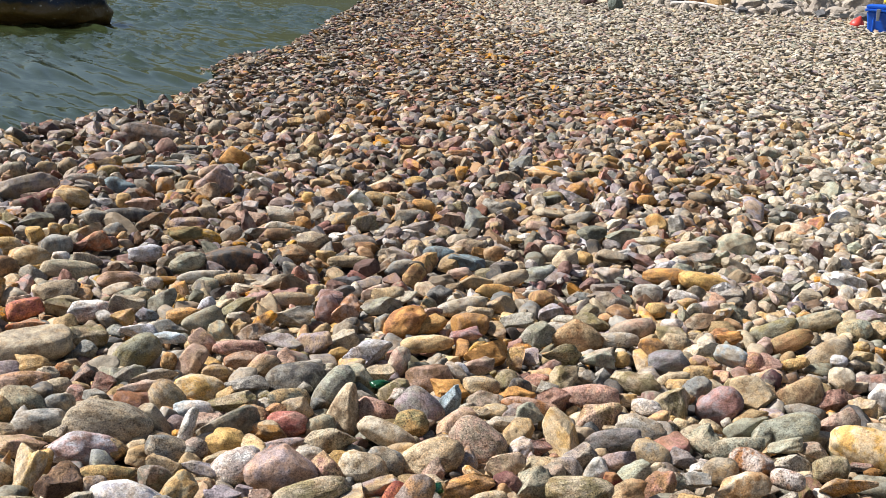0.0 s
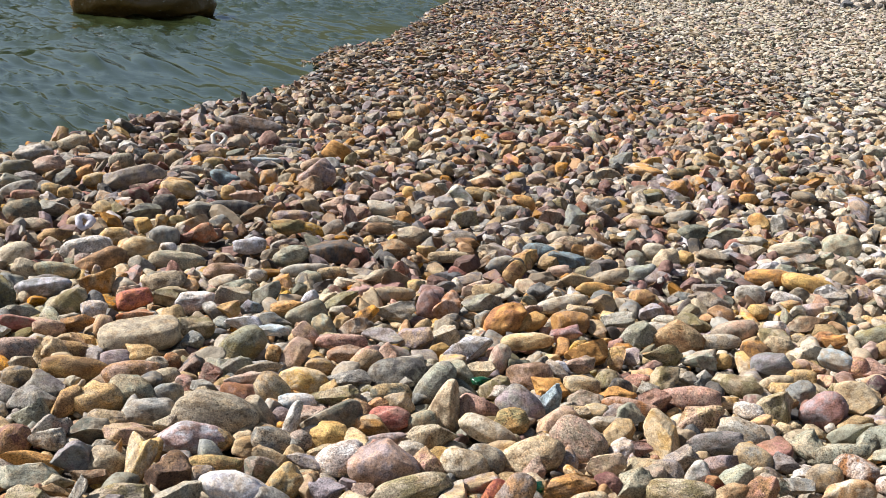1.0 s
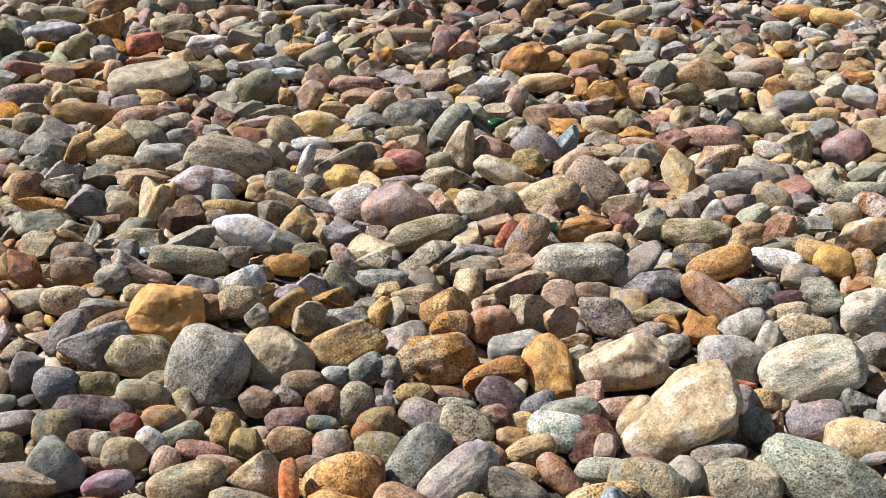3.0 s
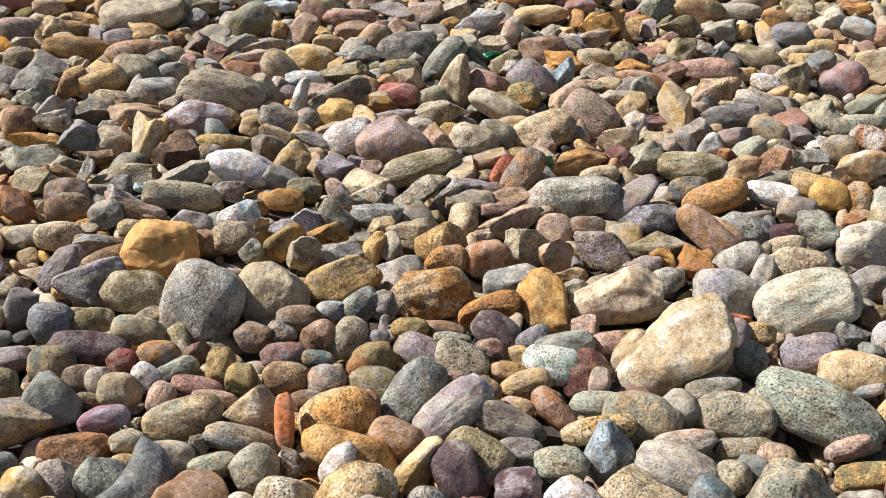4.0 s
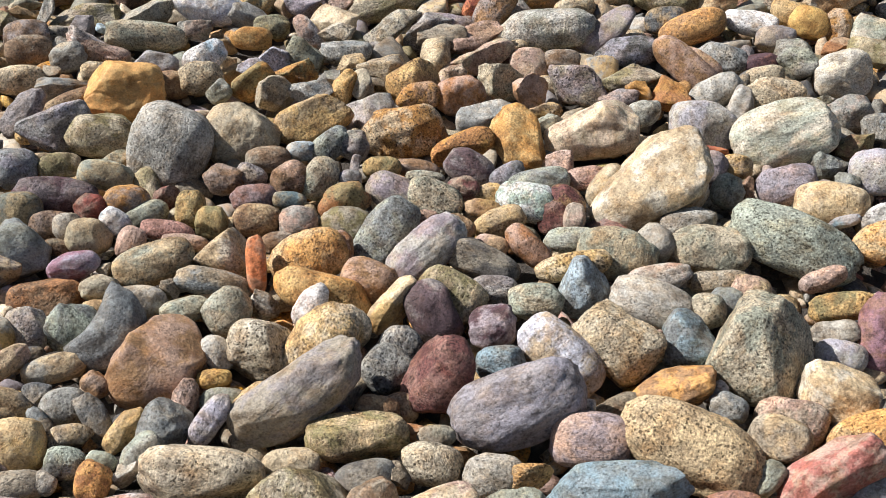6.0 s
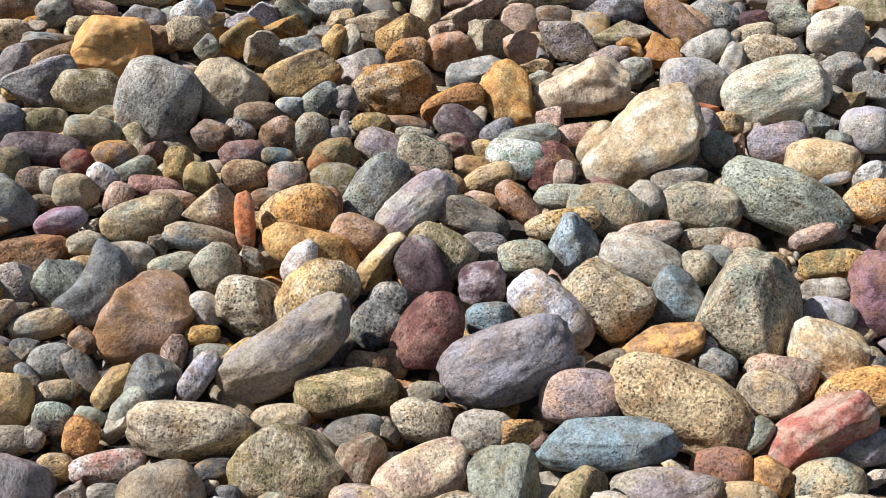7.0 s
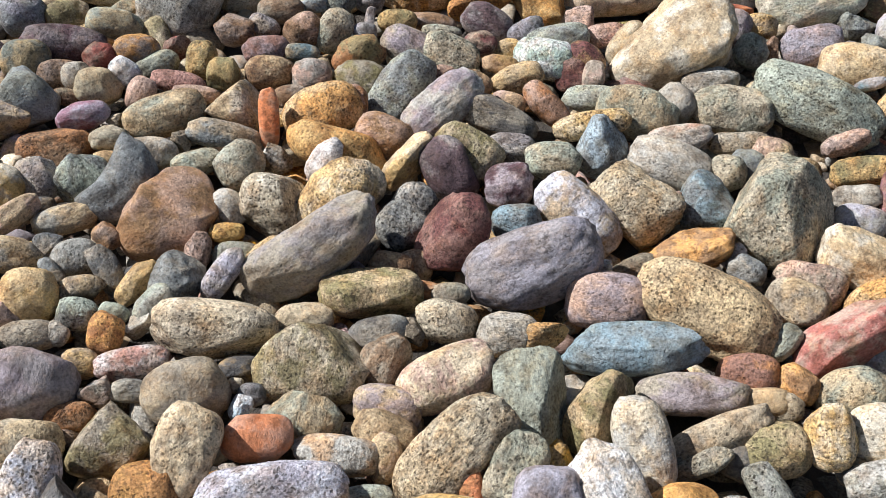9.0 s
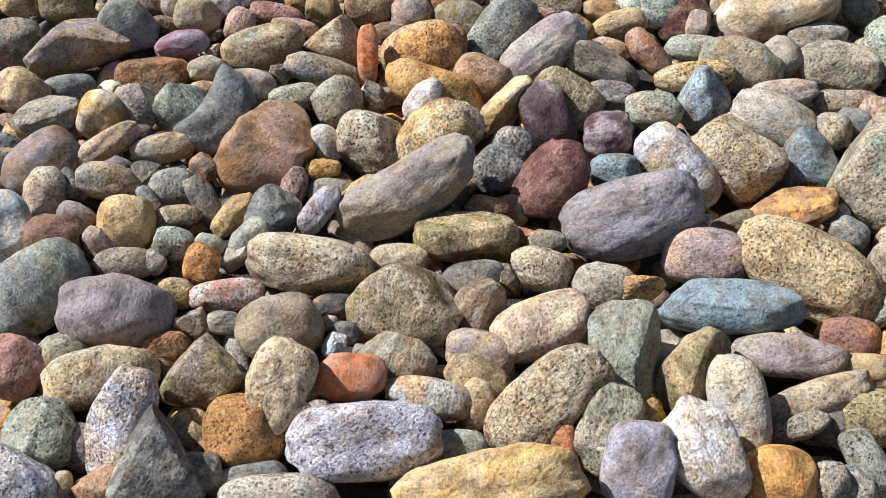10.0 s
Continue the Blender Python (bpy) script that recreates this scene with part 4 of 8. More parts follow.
stone(-0.009, 1.807, 0.012, 55, 6, -5, 0.028, 0.016, 0.014, "rosy tan", "plain")
stone(-0.722, 1.808, -0.005, 56, 8, 18, 0.038, 0.026, 0.022, "brown", "plain")
stone(-0.179, 1.819, 0.012, 37, -45, 48, 0.065, 0.040, 0.035, "sage", "plain", tint="blue grey", patch=0.6)
stone(-0.779, 1.820, 0.012, 57, 8, 19, 0.040, 0.033, 0.029, "dark sage", "plain")
stone(-0.462, 1.822, 0.012, 17, -54, 83, 0.028, 0.027, 0.023, "olive", "facet")
stone(0.339, 1.832, 0.012, 56, -5, -9, 0.066, 0.038, 0.033, "beige", "plain", grain=0.65, tint="green grey", patch=0.5)
stone(-0.322, 1.833, 0.012, 56, 2, 10, 0.032, 0.030, 0.026, "rosy tan", "plain", tint="grey", patch=0.5)
stone(0.118, 1.834, 0.012, 56, -6, -1, 0.045, 0.021, 0.021, "pale green", "plain", grain=0.7)
stone(-0.391, 1.837, 0.012, 56, 0, 12, 0.039, 0.028, 0.025, "tan", "plain", tint="brown", patch=0.5)
stone(0.251, 1.837, 0.012, 50, 30, -32, 0.033, 0.031, 0.027, "warm grey", "plain")
stone(-0.297, 1.841, 0.012, 56, -2, 10, 0.013, 0.012, 0.010, "grey", "plain")
stone(-0.066, 1.843, 0.012, 55, 11, -7, 0.030, 0.025, 0.022, "brown", "knob", pits=1.0)
stone(0.469, 1.843, 0.025, 56, 11, -21, 0.109, 0.050, 0.050, "sage", "plain", grain=0.9, tint="pale green", patch=0.45)
stone(-0.666, 1.843, 0.012, 53, -27, 40, 0.026, 0.025, 0.022, "red", "plain")
stone(-0.330, 1.845, 0.012, 56, -1, 10, 0.023, 0.020, 0.017, "green grey", "plain")
stone(-0.248, 1.845, 0.000, 10, -55, 84, 0.037, 0.044, 0.033, "olive", "plain", tint="warm grey", patch=0.5)
stone(-0.576, 1.850, 0.000, 56, -11, 26, 0.037, 0.022, 0.019, "sage", "plain")
stone(-0.505, 1.857, 0.012, 23, -53, 79, 0.032, 0.025, 0.022, "amber", "plain", grain=0.65, tint="olive", patch=0.45)
stone(-0.613, 1.866, 0.012, 57, 6, 16, 0.039, 0.029, 0.025, "dusk", "plain", tint="ochre", patch=0.55)
stone(-0.124, 1.867, 0.012, 56, -4, 6, 0.027, 0.016, 0.014, "rosy tan", "plain")
stone(-0.735, 1.872, 0.012, 57, 12, 15, 0.072, 0.032, 0.032, "plum", "facet", tint="dusk", patch=0.3)
stone(0.001, 1.872, 0.012, 54, -19, 12, 0.044, 0.024, 0.021, "tan", "plain", grain=0.6)
stone(0.612, 1.874, 0.012, 52, -29, 2, 0.043, 0.035, 0.031, "sand", "plain", grain=0.75, tint="orange", patch=0.5)
stone(0.123, 1.898, 0.012, 13, -56, 69, 0.025, 0.019, 0.016, "rosy tan", "facet")
stone(-0.349, 1.900, 0.012, 57, 6, 7, 0.029, 0.015, 0.013, "teal", "plain")
stone(0.307, 1.901, 0.012, 56, -15, -1, 0.048, 0.025, 0.022, "grey", "plain")
stone(-0.408, 1.901, 0.012, 57, -1, 14, 0.040, 0.023, 0.021, "liver", "plain", tint="mauve", patch=0.4)
stone(-0.258, 1.902, 0.012, 55, -16, 19, 0.044, 0.033, 0.029, "rust", "knob", tint="olive", patch=0.5, pits=0.8)
stone(-0.028, 1.909, 0.012, 56, 6, -3, 0.031, 0.016, 0.014, "amber", "plain")
stone(-0.559, 1.910, -0.005, 57, 5, 14, 0.024, 0.021, 0.018, "red", "plain")
stone(0.089, 1.917, 0.000, 56, -7, 1, 0.029, 0.032, 0.025, "maroon", "plain")
stone(0.562, 1.921, 0.020, 55, -21, -2, 0.027, 0.010, 0.010, "blue", "plain")
stone(-0.109, 1.931, 0.012, 54, 20, -9, 0.050, 0.031, 0.027, "beige", "plain", grain=0.95, tint="green grey", patch=0.5)
stone(0.046, 1.935, 0.012, 57, 2, -4, 0.056, 0.034, 0.030, "mint", "plain", tint="white", patch=0.5)
stone(0.104, 1.937, 0.005, 41, -43, 36, 0.037, 0.037, 0.033, "maroon", "plain")
stone(-0.178, 1.940, 0.012, 54, 21, -8, 0.050, 0.031, 0.027, "mauve", "plain", grain=0.65, tint="warm grey", patch=0.5)
stone(-0.670, 1.943, 0.012, 57, 15, 11, 0.048, 0.026, 0.023, "sage", "plain", grain=0.4)
stone(-0.827, 1.946, 0.012, 59, 8, 20, 0.040, 0.036, 0.032, "heather", "plain", tint="blue grey", patch=0.5)
stone(0.622, 1.950, 0.012, 49, -37, 10, 0.031, 0.020, 0.017, "pale grey", "plain", tint="white", patch=0.5)
stone(-0.471, 1.959, 0.007, 58, 4, 12, 0.037, 0.029, 0.029, "brown", "block")
stone(-0.358, 1.963, 0.012, 55, -23, 27, 0.035, 0.030, 0.026, "brown", "facet", tint="rosy tan", patch=0.45)
stone(-0.758, 1.965, 0.012, 59, 3, 21, 0.038, 0.023, 0.020, "olive", "plain", tint="beige", patch=0.5)
stone(-0.065, 1.967, 0.012, 57, -2, 4, 0.029, 0.022, 0.019, "maroon", "knob", pits=0.5)
stone(-0.425, 1.970, 0.012, 53, 28, -6, 0.028, 0.018, 0.016, "dusk", "plain")
stone(-0.017, 1.970, 0.000, 57, -2, 3, 0.029, 0.021, 0.018, "amber", "plain")
stone(-0.309, 1.972, 0.012, 40, -46, 50, 0.040, 0.030, 0.026, "green grey", "plain", grain=0.75, tint="beige", patch=0.5)
stone(0.247, 1.976, 0.035, 54, -26, 11, 0.111, 0.073, 0.064, "ivory", "facet", grain=0.3, tint="tan", patch=0.5, cuts=((-0.58, 0.80, 0.17, 0.6), (0.10, -0.98, 0.17, 0.85), (0.93, 0.10, 0.34, 0.82), (0.19, 0.54, 0.82, 0.6),))
stone(-0.257, 1.977, 0.012, 58, 1, 8, 0.020, 0.016, 0.014, "lilac", "plain")
stone(0.553, 1.983, 0.012, 58, -6, -12, 0.063, 0.039, 0.034, "sand", "plain", grain=0.4, tint="cream", patch=0.4)
stone(-0.794, 1.985, 0.012, 59, 7, 19, 0.021, 0.010, 0.010, "cream", "plain")
stone(-0.131, 1.995, 0.012, 58, 3, 2, 0.034, 0.012, 0.012, "sage", "plain")
stone(0.061, 1.996, 0.012, 57, -14, 8, 0.056, 0.026, 0.026, "blue grey", "plain", tint="sage", patch=0.5)
stone(0.178, 1.998, 0.012, 37, -48, 40, 0.043, 0.027, 0.024, "tan", "plain", tint="beige", patch=0.5)
stone(0.382, 2.004, 0.012, 28, -53, 45, 0.030, 0.029, 0.025, "sage", "plain")
stone(-0.253, 2.009, 0.020, 17, -57, 78, 0.019, 0.009, 0.009, "lilac", "plain")
stone(0.007, 2.016, 0.012, 53, -28, 20, 0.035, 0.019, 0.017, "heather", "plain", tint="slate", patch=0.5)
stone(-0.208, 2.018, 0.012, 58, 0, 7, 0.034, 0.020, 0.018, "olive", "plain", tint="amber", patch=0.5)
stone(0.142, 2.021, 0.012, 57, -13, 5, 0.038, 0.021, 0.019, "pink", "plain", tint="rosy tan", patch=0.5)
stone(-0.407, 2.023, 0.012, 59, -2, 13, 0.040, 0.024, 0.021, "warm grey", "plain", tint="brown", patch=0.5)
stone(-0.582, 2.028, 0.020, 37, -51, 63, 0.078, 0.072, 0.064, "pale grey", "plain", grain=0.7, tint="grey", patch=0.45)
stone(-0.056, 2.031, 0.012, 55, 23, -13, 0.046, 0.031, 0.027, "dusk", "plain", tint="plum", patch=0.5)
stone(0.418, 2.032, 0.000, -1, -58, 80, 0.025, 0.015, 0.014, "brown", "plain")
stone(0.485, 2.034, 0.012, 57, -18, -2, 0.053, 0.035, 0.030, "mauve", "plain", grain=0.65, tint="heather", patch=0.5, waist=0.1)
stone(-0.150, 2.039, 0.000, 58, 9, -1, 0.041, 0.018, 0.018, "brown", "plain")
stone(-0.354, 2.057, 0.012, 59, 2, 10, 0.027, 0.018, 0.016, "pale grey", "plain", tint="pale blue", patch=0.5)
stone(0.591, 2.061, 0.012, 56, 24, -32, 0.021, 0.018, 0.016, "blue grey", "plain")
stone(0.098, 2.067, 0.012, 58, -4, 0, 0.025, 0.023, 0.021, "rosy tan", "plain")
stone(-0.714, 2.069, 0.012, 59, 13, 13, 0.063, 0.044, 0.038, "olive", "knob", grain=0.75, tint="beige", patch=0.55)
stone(0.361, 2.074, 0.012, 30, -54, 45, 0.033, 0.025, 0.022, "mauve", "plain")
stone(-0.840, 2.075, 0.012, 58, -23, 37, 0.034, 0.019, 0.017, "amber", "plain")
stone(-0.310, 2.076, 0.012, 53, -32, 32, 0.045, 0.025, 0.022, "blue grey", "plain", tint="sage", patch=0.5)
stone(-0.793, 2.077, 0.012, 59, -15, 31, 0.066, 0.046, 0.040, "heather", "facet", tint="grey", patch=0.4, cuts=((0.09, 1.00, 0.00, 0.5), (-0.82, -0.57, 0.00, 0.6),))
stone(-0.268, 2.085, 0.012, 59, 1, 8, 0.030, 0.028, 0.024, "dusk", "knob")
stone(0.406, 2.087, 0.012, 59, -8, -6, 0.028, 0.023, 0.020, "amber", "plain")
stone(0.646, 2.089, 0.012, 59, -11, -11, 0.047, 0.044, 0.039, "pale grey", "plain", tint="lilac", patch=0.5)
stone(-0.074, 2.102, 0.012, 56, -22, 17, 0.060, 0.027, 0.027, "ochre", "plain", tint="rust", patch=0.4, cuts=((-0.43, -0.64, 0.64, 0.6),))
stone(-0.467, 2.102, 0.012, 59, 7, 9, 0.070, 0.058, 0.051, "beige", "facet", grain=0.4, tint="tan", patch=0.35, cuts=((0.77, 0.54, 0.34, 0.8),))
stone(0.569, 2.123, 0.000, 59, -10, -9, 0.038, 0.032, 0.028, "blue grey", "plain")
stone(0.362, 2.125, 0.015, 60, -3, -8, 0.033, 0.016, 0.016, "terracotta", "plain", grain=0.1, tint="red", patch=0.4)
stone(0.024, 2.127, 0.020, 40, 48, -42, 0.064, 0.045, 0.040, "amber", "plain", grain=0.5, tint="ochre", patch=0.55, pits=0.3)
stone(-0.877, 2.134, 0.012, 52, -39, 50, 0.055, 0.028, 0.028, "dusk", "knob", pits=0.6)
stone(-0.184, 2.140, 0.012, 59, -5, 8, 0.080, 0.048, 0.043, "speckled ochre", "knob", grain=0.9, tint="cream", patch=0.45, pits=1.0)
stone(-0.350, 2.166, 0.012, 59, -16, 19, 0.072, 0.043, 0.038, "tan", "plain", grain=0.65, tint="amber", patch=0.6)
stone(0.154, 2.167, 0.020, 59, -12, 3, 0.087, 0.052, 0.046, "cream", "facet", grain=0.3, tint="rosy tan", patch=0.25, pits=0.4, cuts=((-0.45, 0.89, 0.00, 0.72), (0.80, 0.50, 0.34, 0.85),))
stone(0.622, 2.173, 0.012, 57, -26, 0, 0.043, 0.025, 0.022, "brown", "plain", tint="olive", patch=0.5)
stone(0.499, 2.185, 0.025, 59, -21, 0, 0.096, 0.062, 0.055, "ivory", "plain", grain=0.5, tint="pale green", patch=0.45)
stone(0.077, 2.191, 0.012, 51, -37, 24, 0.029, 0.022, 0.020, "pale green", "plain", grain=0.6)
stone(-0.811, 2.205, 0.000, 61, -12, 28, 0.052, 0.021, 0.021, "brown", "plain")
stone(-0.249, 2.212, 0.012, 60, -4, 10, 0.043, 0.031, 0.027, "pale grey", "plain", grain=0.5, tint="mauve", patch=0.35)
stone(-0.037, 2.214, 0.012, 60, -13, 9, 0.058, 0.028, 0.028, "pale grey", "plain", tint="blue grey", patch=0.5)
stone(-0.713, 2.221, 0.012, 62, 5, 16, 0.075, 0.064, 0.056, "orange", "cube", grain=0.1, tint="amber", patch=0.3, crack=0.035, cuts=((-0.85, 0.49, 0.17, 0.85), (-0.32, -0.88, 0.34, 0.85),))
stone(0.359, 2.225, 0.012, 61, 2, -10, 0.065, 0.046, 0.041, "pale grey", "facet", grain=0.5, tint="lilac", patch=0.4)
stone(-0.836, 2.234, 0.012, 62, -5, 24, 0.055, 0.028, 0.025, "blue grey", "plain", tint="tan", patch=0.3)
stone(0.071, 2.248, 0.012, 61, -4, 1, 0.030, 0.016, 0.014, "amber", "plain")
stone(-0.541, 2.249, 0.012, 56, -31, 34, 0.024, 0.021, 0.019, "green grey", "facet")
stone(0.689, 2.254, 0.012, 61, -10, -12, 0.039, 0.027, 0.024, "blue grey", "plain")
stone(-0.439, 2.255, 0.012, 60, -15, 20, 0.038, 0.034, 0.030, "beige", "plain", grain=0.6, pits=0.7)
stone(-0.925, 2.257, 0.012, 63, 2, 22, 0.047, 0.029, 0.025, "cream", "plain")
stone(0.251, 2.257, 0.012, 60, -10, 0, 0.034, 0.025, 0.022, "pale grey", "knob", grain=0.6)
stone(-0.367, 2.268, 0.012, 61, -7, 14, 0.045, 0.024, 0.021, "pale grey", "plain", tint="blue grey", patch=0.5)
stone(-0.167, 2.275, 0.012, 61, -10, 10, 0.045, 0.028, 0.025, "speckled ochre", "knob", grain=0.9, pits=1.0)
stone(-0.646, 2.291, 0.000, 62, 4, 15, 0.039, 0.028, 0.025, "brown", "plain")
stone(-0.091, 2.293, 0.012, 61, -9, 8, 0.049, 0.035, 0.031, "rust", "facet", tint="rosy tan", patch=0.5)
stone(-0.486, 2.293, 0.012, 59, -25, 27, 0.046, 0.029, 0.025, "ochre", "facet", tint="olive", patch=0.5)
stone(-0.877, 2.297, 0.012, 63, 6, 19, 0.017, 0.012, 0.010, "tan", "plain")
stone(-0.311, 2.297, 0.012, 39, -52, 52, 0.037, 0.023, 0.021, "amber", "knob", tint="ochre", patch=0.5)
stone(0.633, 2.299, 0.012, 62, -10, -10, 0.047, 0.037, 0.032, "grey", "knob", pits=0.7)
stone(0.436, 2.301, 0.012, -1, -62, 80, 0.042, 0.025, 0.022, "pale grey", "knob", pits=0.4)
stone(-0.588, 2.303, 0.012, 62, -1, 16, 0.045, 0.033, 0.029, "beige", "plain", grain=0.9)
stone(-0.277, 2.308, 0.012, 44, -49, 46, 0.029, 0.029, 0.025, "beige", "plain", tint="blue grey", patch=0.4)
stone(-0.797, 2.309, 0.012, 63, 5, 17, 0.027, 0.019, 0.017, "beige", "plain")
stone(0.043, 2.323, 0.012, 39, -52, 43, 0.032, 0.037, 0.028, "rosy tan", "plain", tint="russet", patch=0.5)
stone(0.209, 2.323, 0.000, 61, 4, -7, 0.038, 0.026, 0.023, "dusk", "plain")
stone(-0.347, 2.328, 0.012, 62, 1, 9, 0.025, 0.018, 0.016, "green grey", "plain")
stone(0.312, 2.329, 0.012, 61, 11, -14, 0.041, 0.033, 0.029, "rust", "plain", tint="ochre", patch=0.5)
stone(-0.183, 2.335, 0.012, 62, -1, 6, 0.054, 0.044, 0.039, "amber", "facet", tint="brown", patch=0.45, cuts=((0.81, 0.30, 0.50, 0.5),))
stone(-0.688, 2.341, 0.012, 62, 11, 11, 0.048, 0.029, 0.026, "lilac", "facet", cuts=((-0.93, 0.37, 0.00, 0.6),))
stone(0.595, 2.342, 0.012, 62, -9, -10, 0.025, 0.013, 0.013, "olive", "plain")
stone(-0.412, 2.343, 0.012, 62, -5, 14, 0.043, 0.025, 0.022, "ochre", "plain", tint="olive", patch=0.55)
stone(0.247, 2.345, 0.012, 62, -5, -3, 0.025, 0.020, 0.018, "ochre", "plain")
stone(-0.017, 2.351, 0.012, 62, -3, 2, 0.045, 0.036, 0.031, "beige", "plain", grain=0.75, tint="green grey", patch=0.5)
stone(0.392, 2.352, 0.012, 56, -33, 11, 0.055, 0.033, 0.029, "pale grey", "knob", tint="grey", patch=0.5, pits=0.6)
stone(0.134, 2.356, 0.012, 61, -11, 3, 0.054, 0.046, 0.041, "warm grey", "plain", grain=0.95, tint="mauve", patch=0.5)
stone(-0.863, 2.357, 0.012, 62, -21, 32, 0.037, 0.031, 0.027, "grey", "knob", pits=0.6)
stone(-0.505, 2.359, 0.012, 62, -6, 16, 0.027, 0.016, 0.014, "lilac", "plain")
stone(-0.233, 2.365, 0.012, 62, -7, 10, 0.061, 0.034, 0.030, "warm grey", "plain", grain=0.65, tint="tan", patch=0.5)
stone(0.506, 2.366, 0.012, 62, -8, -8, 0.061, 0.031, 0.027, "beige", "knob", tint="cream", patch=0.5)
stone(-1.049, 2.367, 0.012, 64, 7, 21, 0.035, 0.042, 0.031, "rust", "plain", tint="liver", patch=0.5)
stone(-0.947, 2.375, 0.012, 64, 6, 20, 0.048, 0.035, 0.031, "warm grey", "plain", tint="brown", patch=0.5)
stone(-0.105, 2.381, 0.012, 62, -2, 4, 0.023, 0.017, 0.015, "beige", "plain")
stone(-0.799, 2.382, 0.012, 62, 16, 11, 0.057, 0.020, 0.020, "rosy tan", "plain")
stone(-0.599, 2.385, 0.012, 61, -19, 25, 0.046, 0.029, 0.025, "pale blue", "plain", grain=0.7, tint="white", patch=0.6)
stone(-0.460, 2.389, 0.012, 57, -32, 31, 0.035, 0.027, 0.024, "whitish lilac", "plain", grain=0.7)
stone(-0.313, 2.395, 0.012, 62, -4, 10, 0.031, 0.019, 0.016, "tan", "plain", tint="amber", patch=0.5)
stone(-0.895, 2.396, 0.012, 62, -22, 33, 0.023, 0.019, 0.017, "grey", "plain")
stone(0.240, 2.401, 0.012, 62, -12, 1, 0.063, 0.027, 0.027, "warm grey", "plain", tint="olive", patch=0.5)
stone(-0.959, 2.405, 0.012, 64, 6, 20, 0.047, 0.049, 0.041, "dusk", "knob", tint="brown", patch=0.5)
stone(-0.827, 2.411, 0.012, 61, 25, 7, 0.059, 0.022, 0.022, "rosy tan", "plain", grain=0.7, tint="white", patch=0.5)
stone(-0.405, 2.415, 0.012, 61, 19, 0, 0.040, 0.032, 0.028, "green grey", "plain", grain=0.6)
stone(0.495, 2.433, 0.012, 62, -17, -3, 0.040, 0.021, 0.018, "beige", "plain")
stone(-0.328, 2.434, 0.012, 63, -8, 13, 0.053, 0.030, 0.026, "blue grey", "plain", tint="pale grey", patch=0.5)
stone(-0.054, 2.444, 0.012, 62, -13, 8, 0.063, 0.032, 0.028, "rosy tan", "plain", grain=0.5, tint="beige", patch=0.5)
stone(0.035, 2.450, 0.000, 63, -3, 1, 0.039, 0.036, 0.031, "rosy tan", "facet")
stone(0.099, 2.454, 0.012, 63, -4, 0, 0.039, 0.023, 0.020, "brown", "facet")
stone(0.650, 2.457, 0.012, 62, -18, -5, 0.057, 0.049, 0.044, "ivory", "facet", tint="pale grey", patch=0.5, pits=0.3)
stone(-0.915, 2.457, 0.012, 65, 5, 19, 0.043, 0.016, 0.016, "warm grey", "plain")
stone(0.344, 2.461, 0.012, 58, 30, -25, 0.079, 0.033, 0.033, "russet", "plain", grain=0.5, tint="rosy tan", patch=0.5)
stone(-1.052, 2.464, 0.012, 65, 6, 21, 0.043, 0.039, 0.034, "beige", "plain", grain=0.7, tint="olive", patch=0.5)
stone(-0.737, 2.466, 0.012, 64, 8, 13, 0.083, 0.031, 0.031, "green grey", "plain", grain=0.8, tint="beige", patch=0.5)
stone(-0.829, 2.474, 0.020, 65, 4, 17, 0.013, 0.011, 0.009, "pale blue", "plain")
stone(0.373, 2.474, 0.012, 61, 20, -19, 0.051, 0.023, 0.023, "rosy tan", "plain")
stone(-0.525, 2.480, 0.012, 64, 6, 9, 0.042, 0.024, 0.022, "ochre", "cube", tint="amber", patch=0.5)
stone(0.496, 2.489, 0.012, 63, -12, -5, 0.035, 0.020, 0.018, "plum", "plain", tint="rose", patch=0.5)
stone(-0.877, 2.497, 0.012, 65, 5, 18, 0.025, 0.022, 0.020, "dusk", "plain")
stone(0.571, 2.499, 0.012, 64, -8, -9, 0.050, 0.048, 0.042, "green grey", "plain", grain=0.65, pits=0.7)
stone(-0.644, 2.503, 0.012, 64, -6, 18, 0.036, 0.024, 0.021, "grey", "plain", grain=0.6)
stone(0.420, 2.504, 0.012, 63, 7, -13, 0.054, 0.028, 0.025, "blue grey", "facet")
stone(0.230, 2.504, 0.012, 63, -9, 0, 0.065, 0.033, 0.033, "slate", "facet", tint="lilac", patch=0.4)
stone(-0.359, 2.516, 0.012, 63, -13, 15, 0.043, 0.023, 0.021, "beige", "plain", grain=0.8)
stone(-0.416, 2.522, 0.012, 53, 43, -17, 0.041, 0.020, 0.020, "rosy tan", "plain", grain=0.6, tint="white", patch=0.5)
stone(-0.961, 2.524, 0.020, 39, -58, 68, 0.037, 0.015, 0.015, "pale grey", "plain")
stone(-1.008, 2.526, 0.020, 65, 8, 19, 0.032, 0.014, 0.014, "ochre", "plain")
stone(-0.143, 2.533, 0.012, 64, -2, 5, 0.052, 0.028, 0.025, "warm grey", "plain")
stone(-0.076, 2.537, 0.012, 62, -18, 12, 0.060, 0.028, 0.028, "rosy tan", "plain", tint="brown", patch=0.45)
stone(-0.494, 2.538, 0.012, 64, 1, 11, 0.038, 0.025, 0.022, "olive", "knob")
stone(-0.884, 2.549, 0.012, 65, 7, 16, 0.073, 0.025, 0.025, "warm grey", "plain", tint="olive", patch=0.5)
stone(-0.254, 2.550, 0.012, 60, -27, 21, 0.071, 0.027, 0.027, "beige", "plain", grain=0.85, tint="grey", patch=0.4)
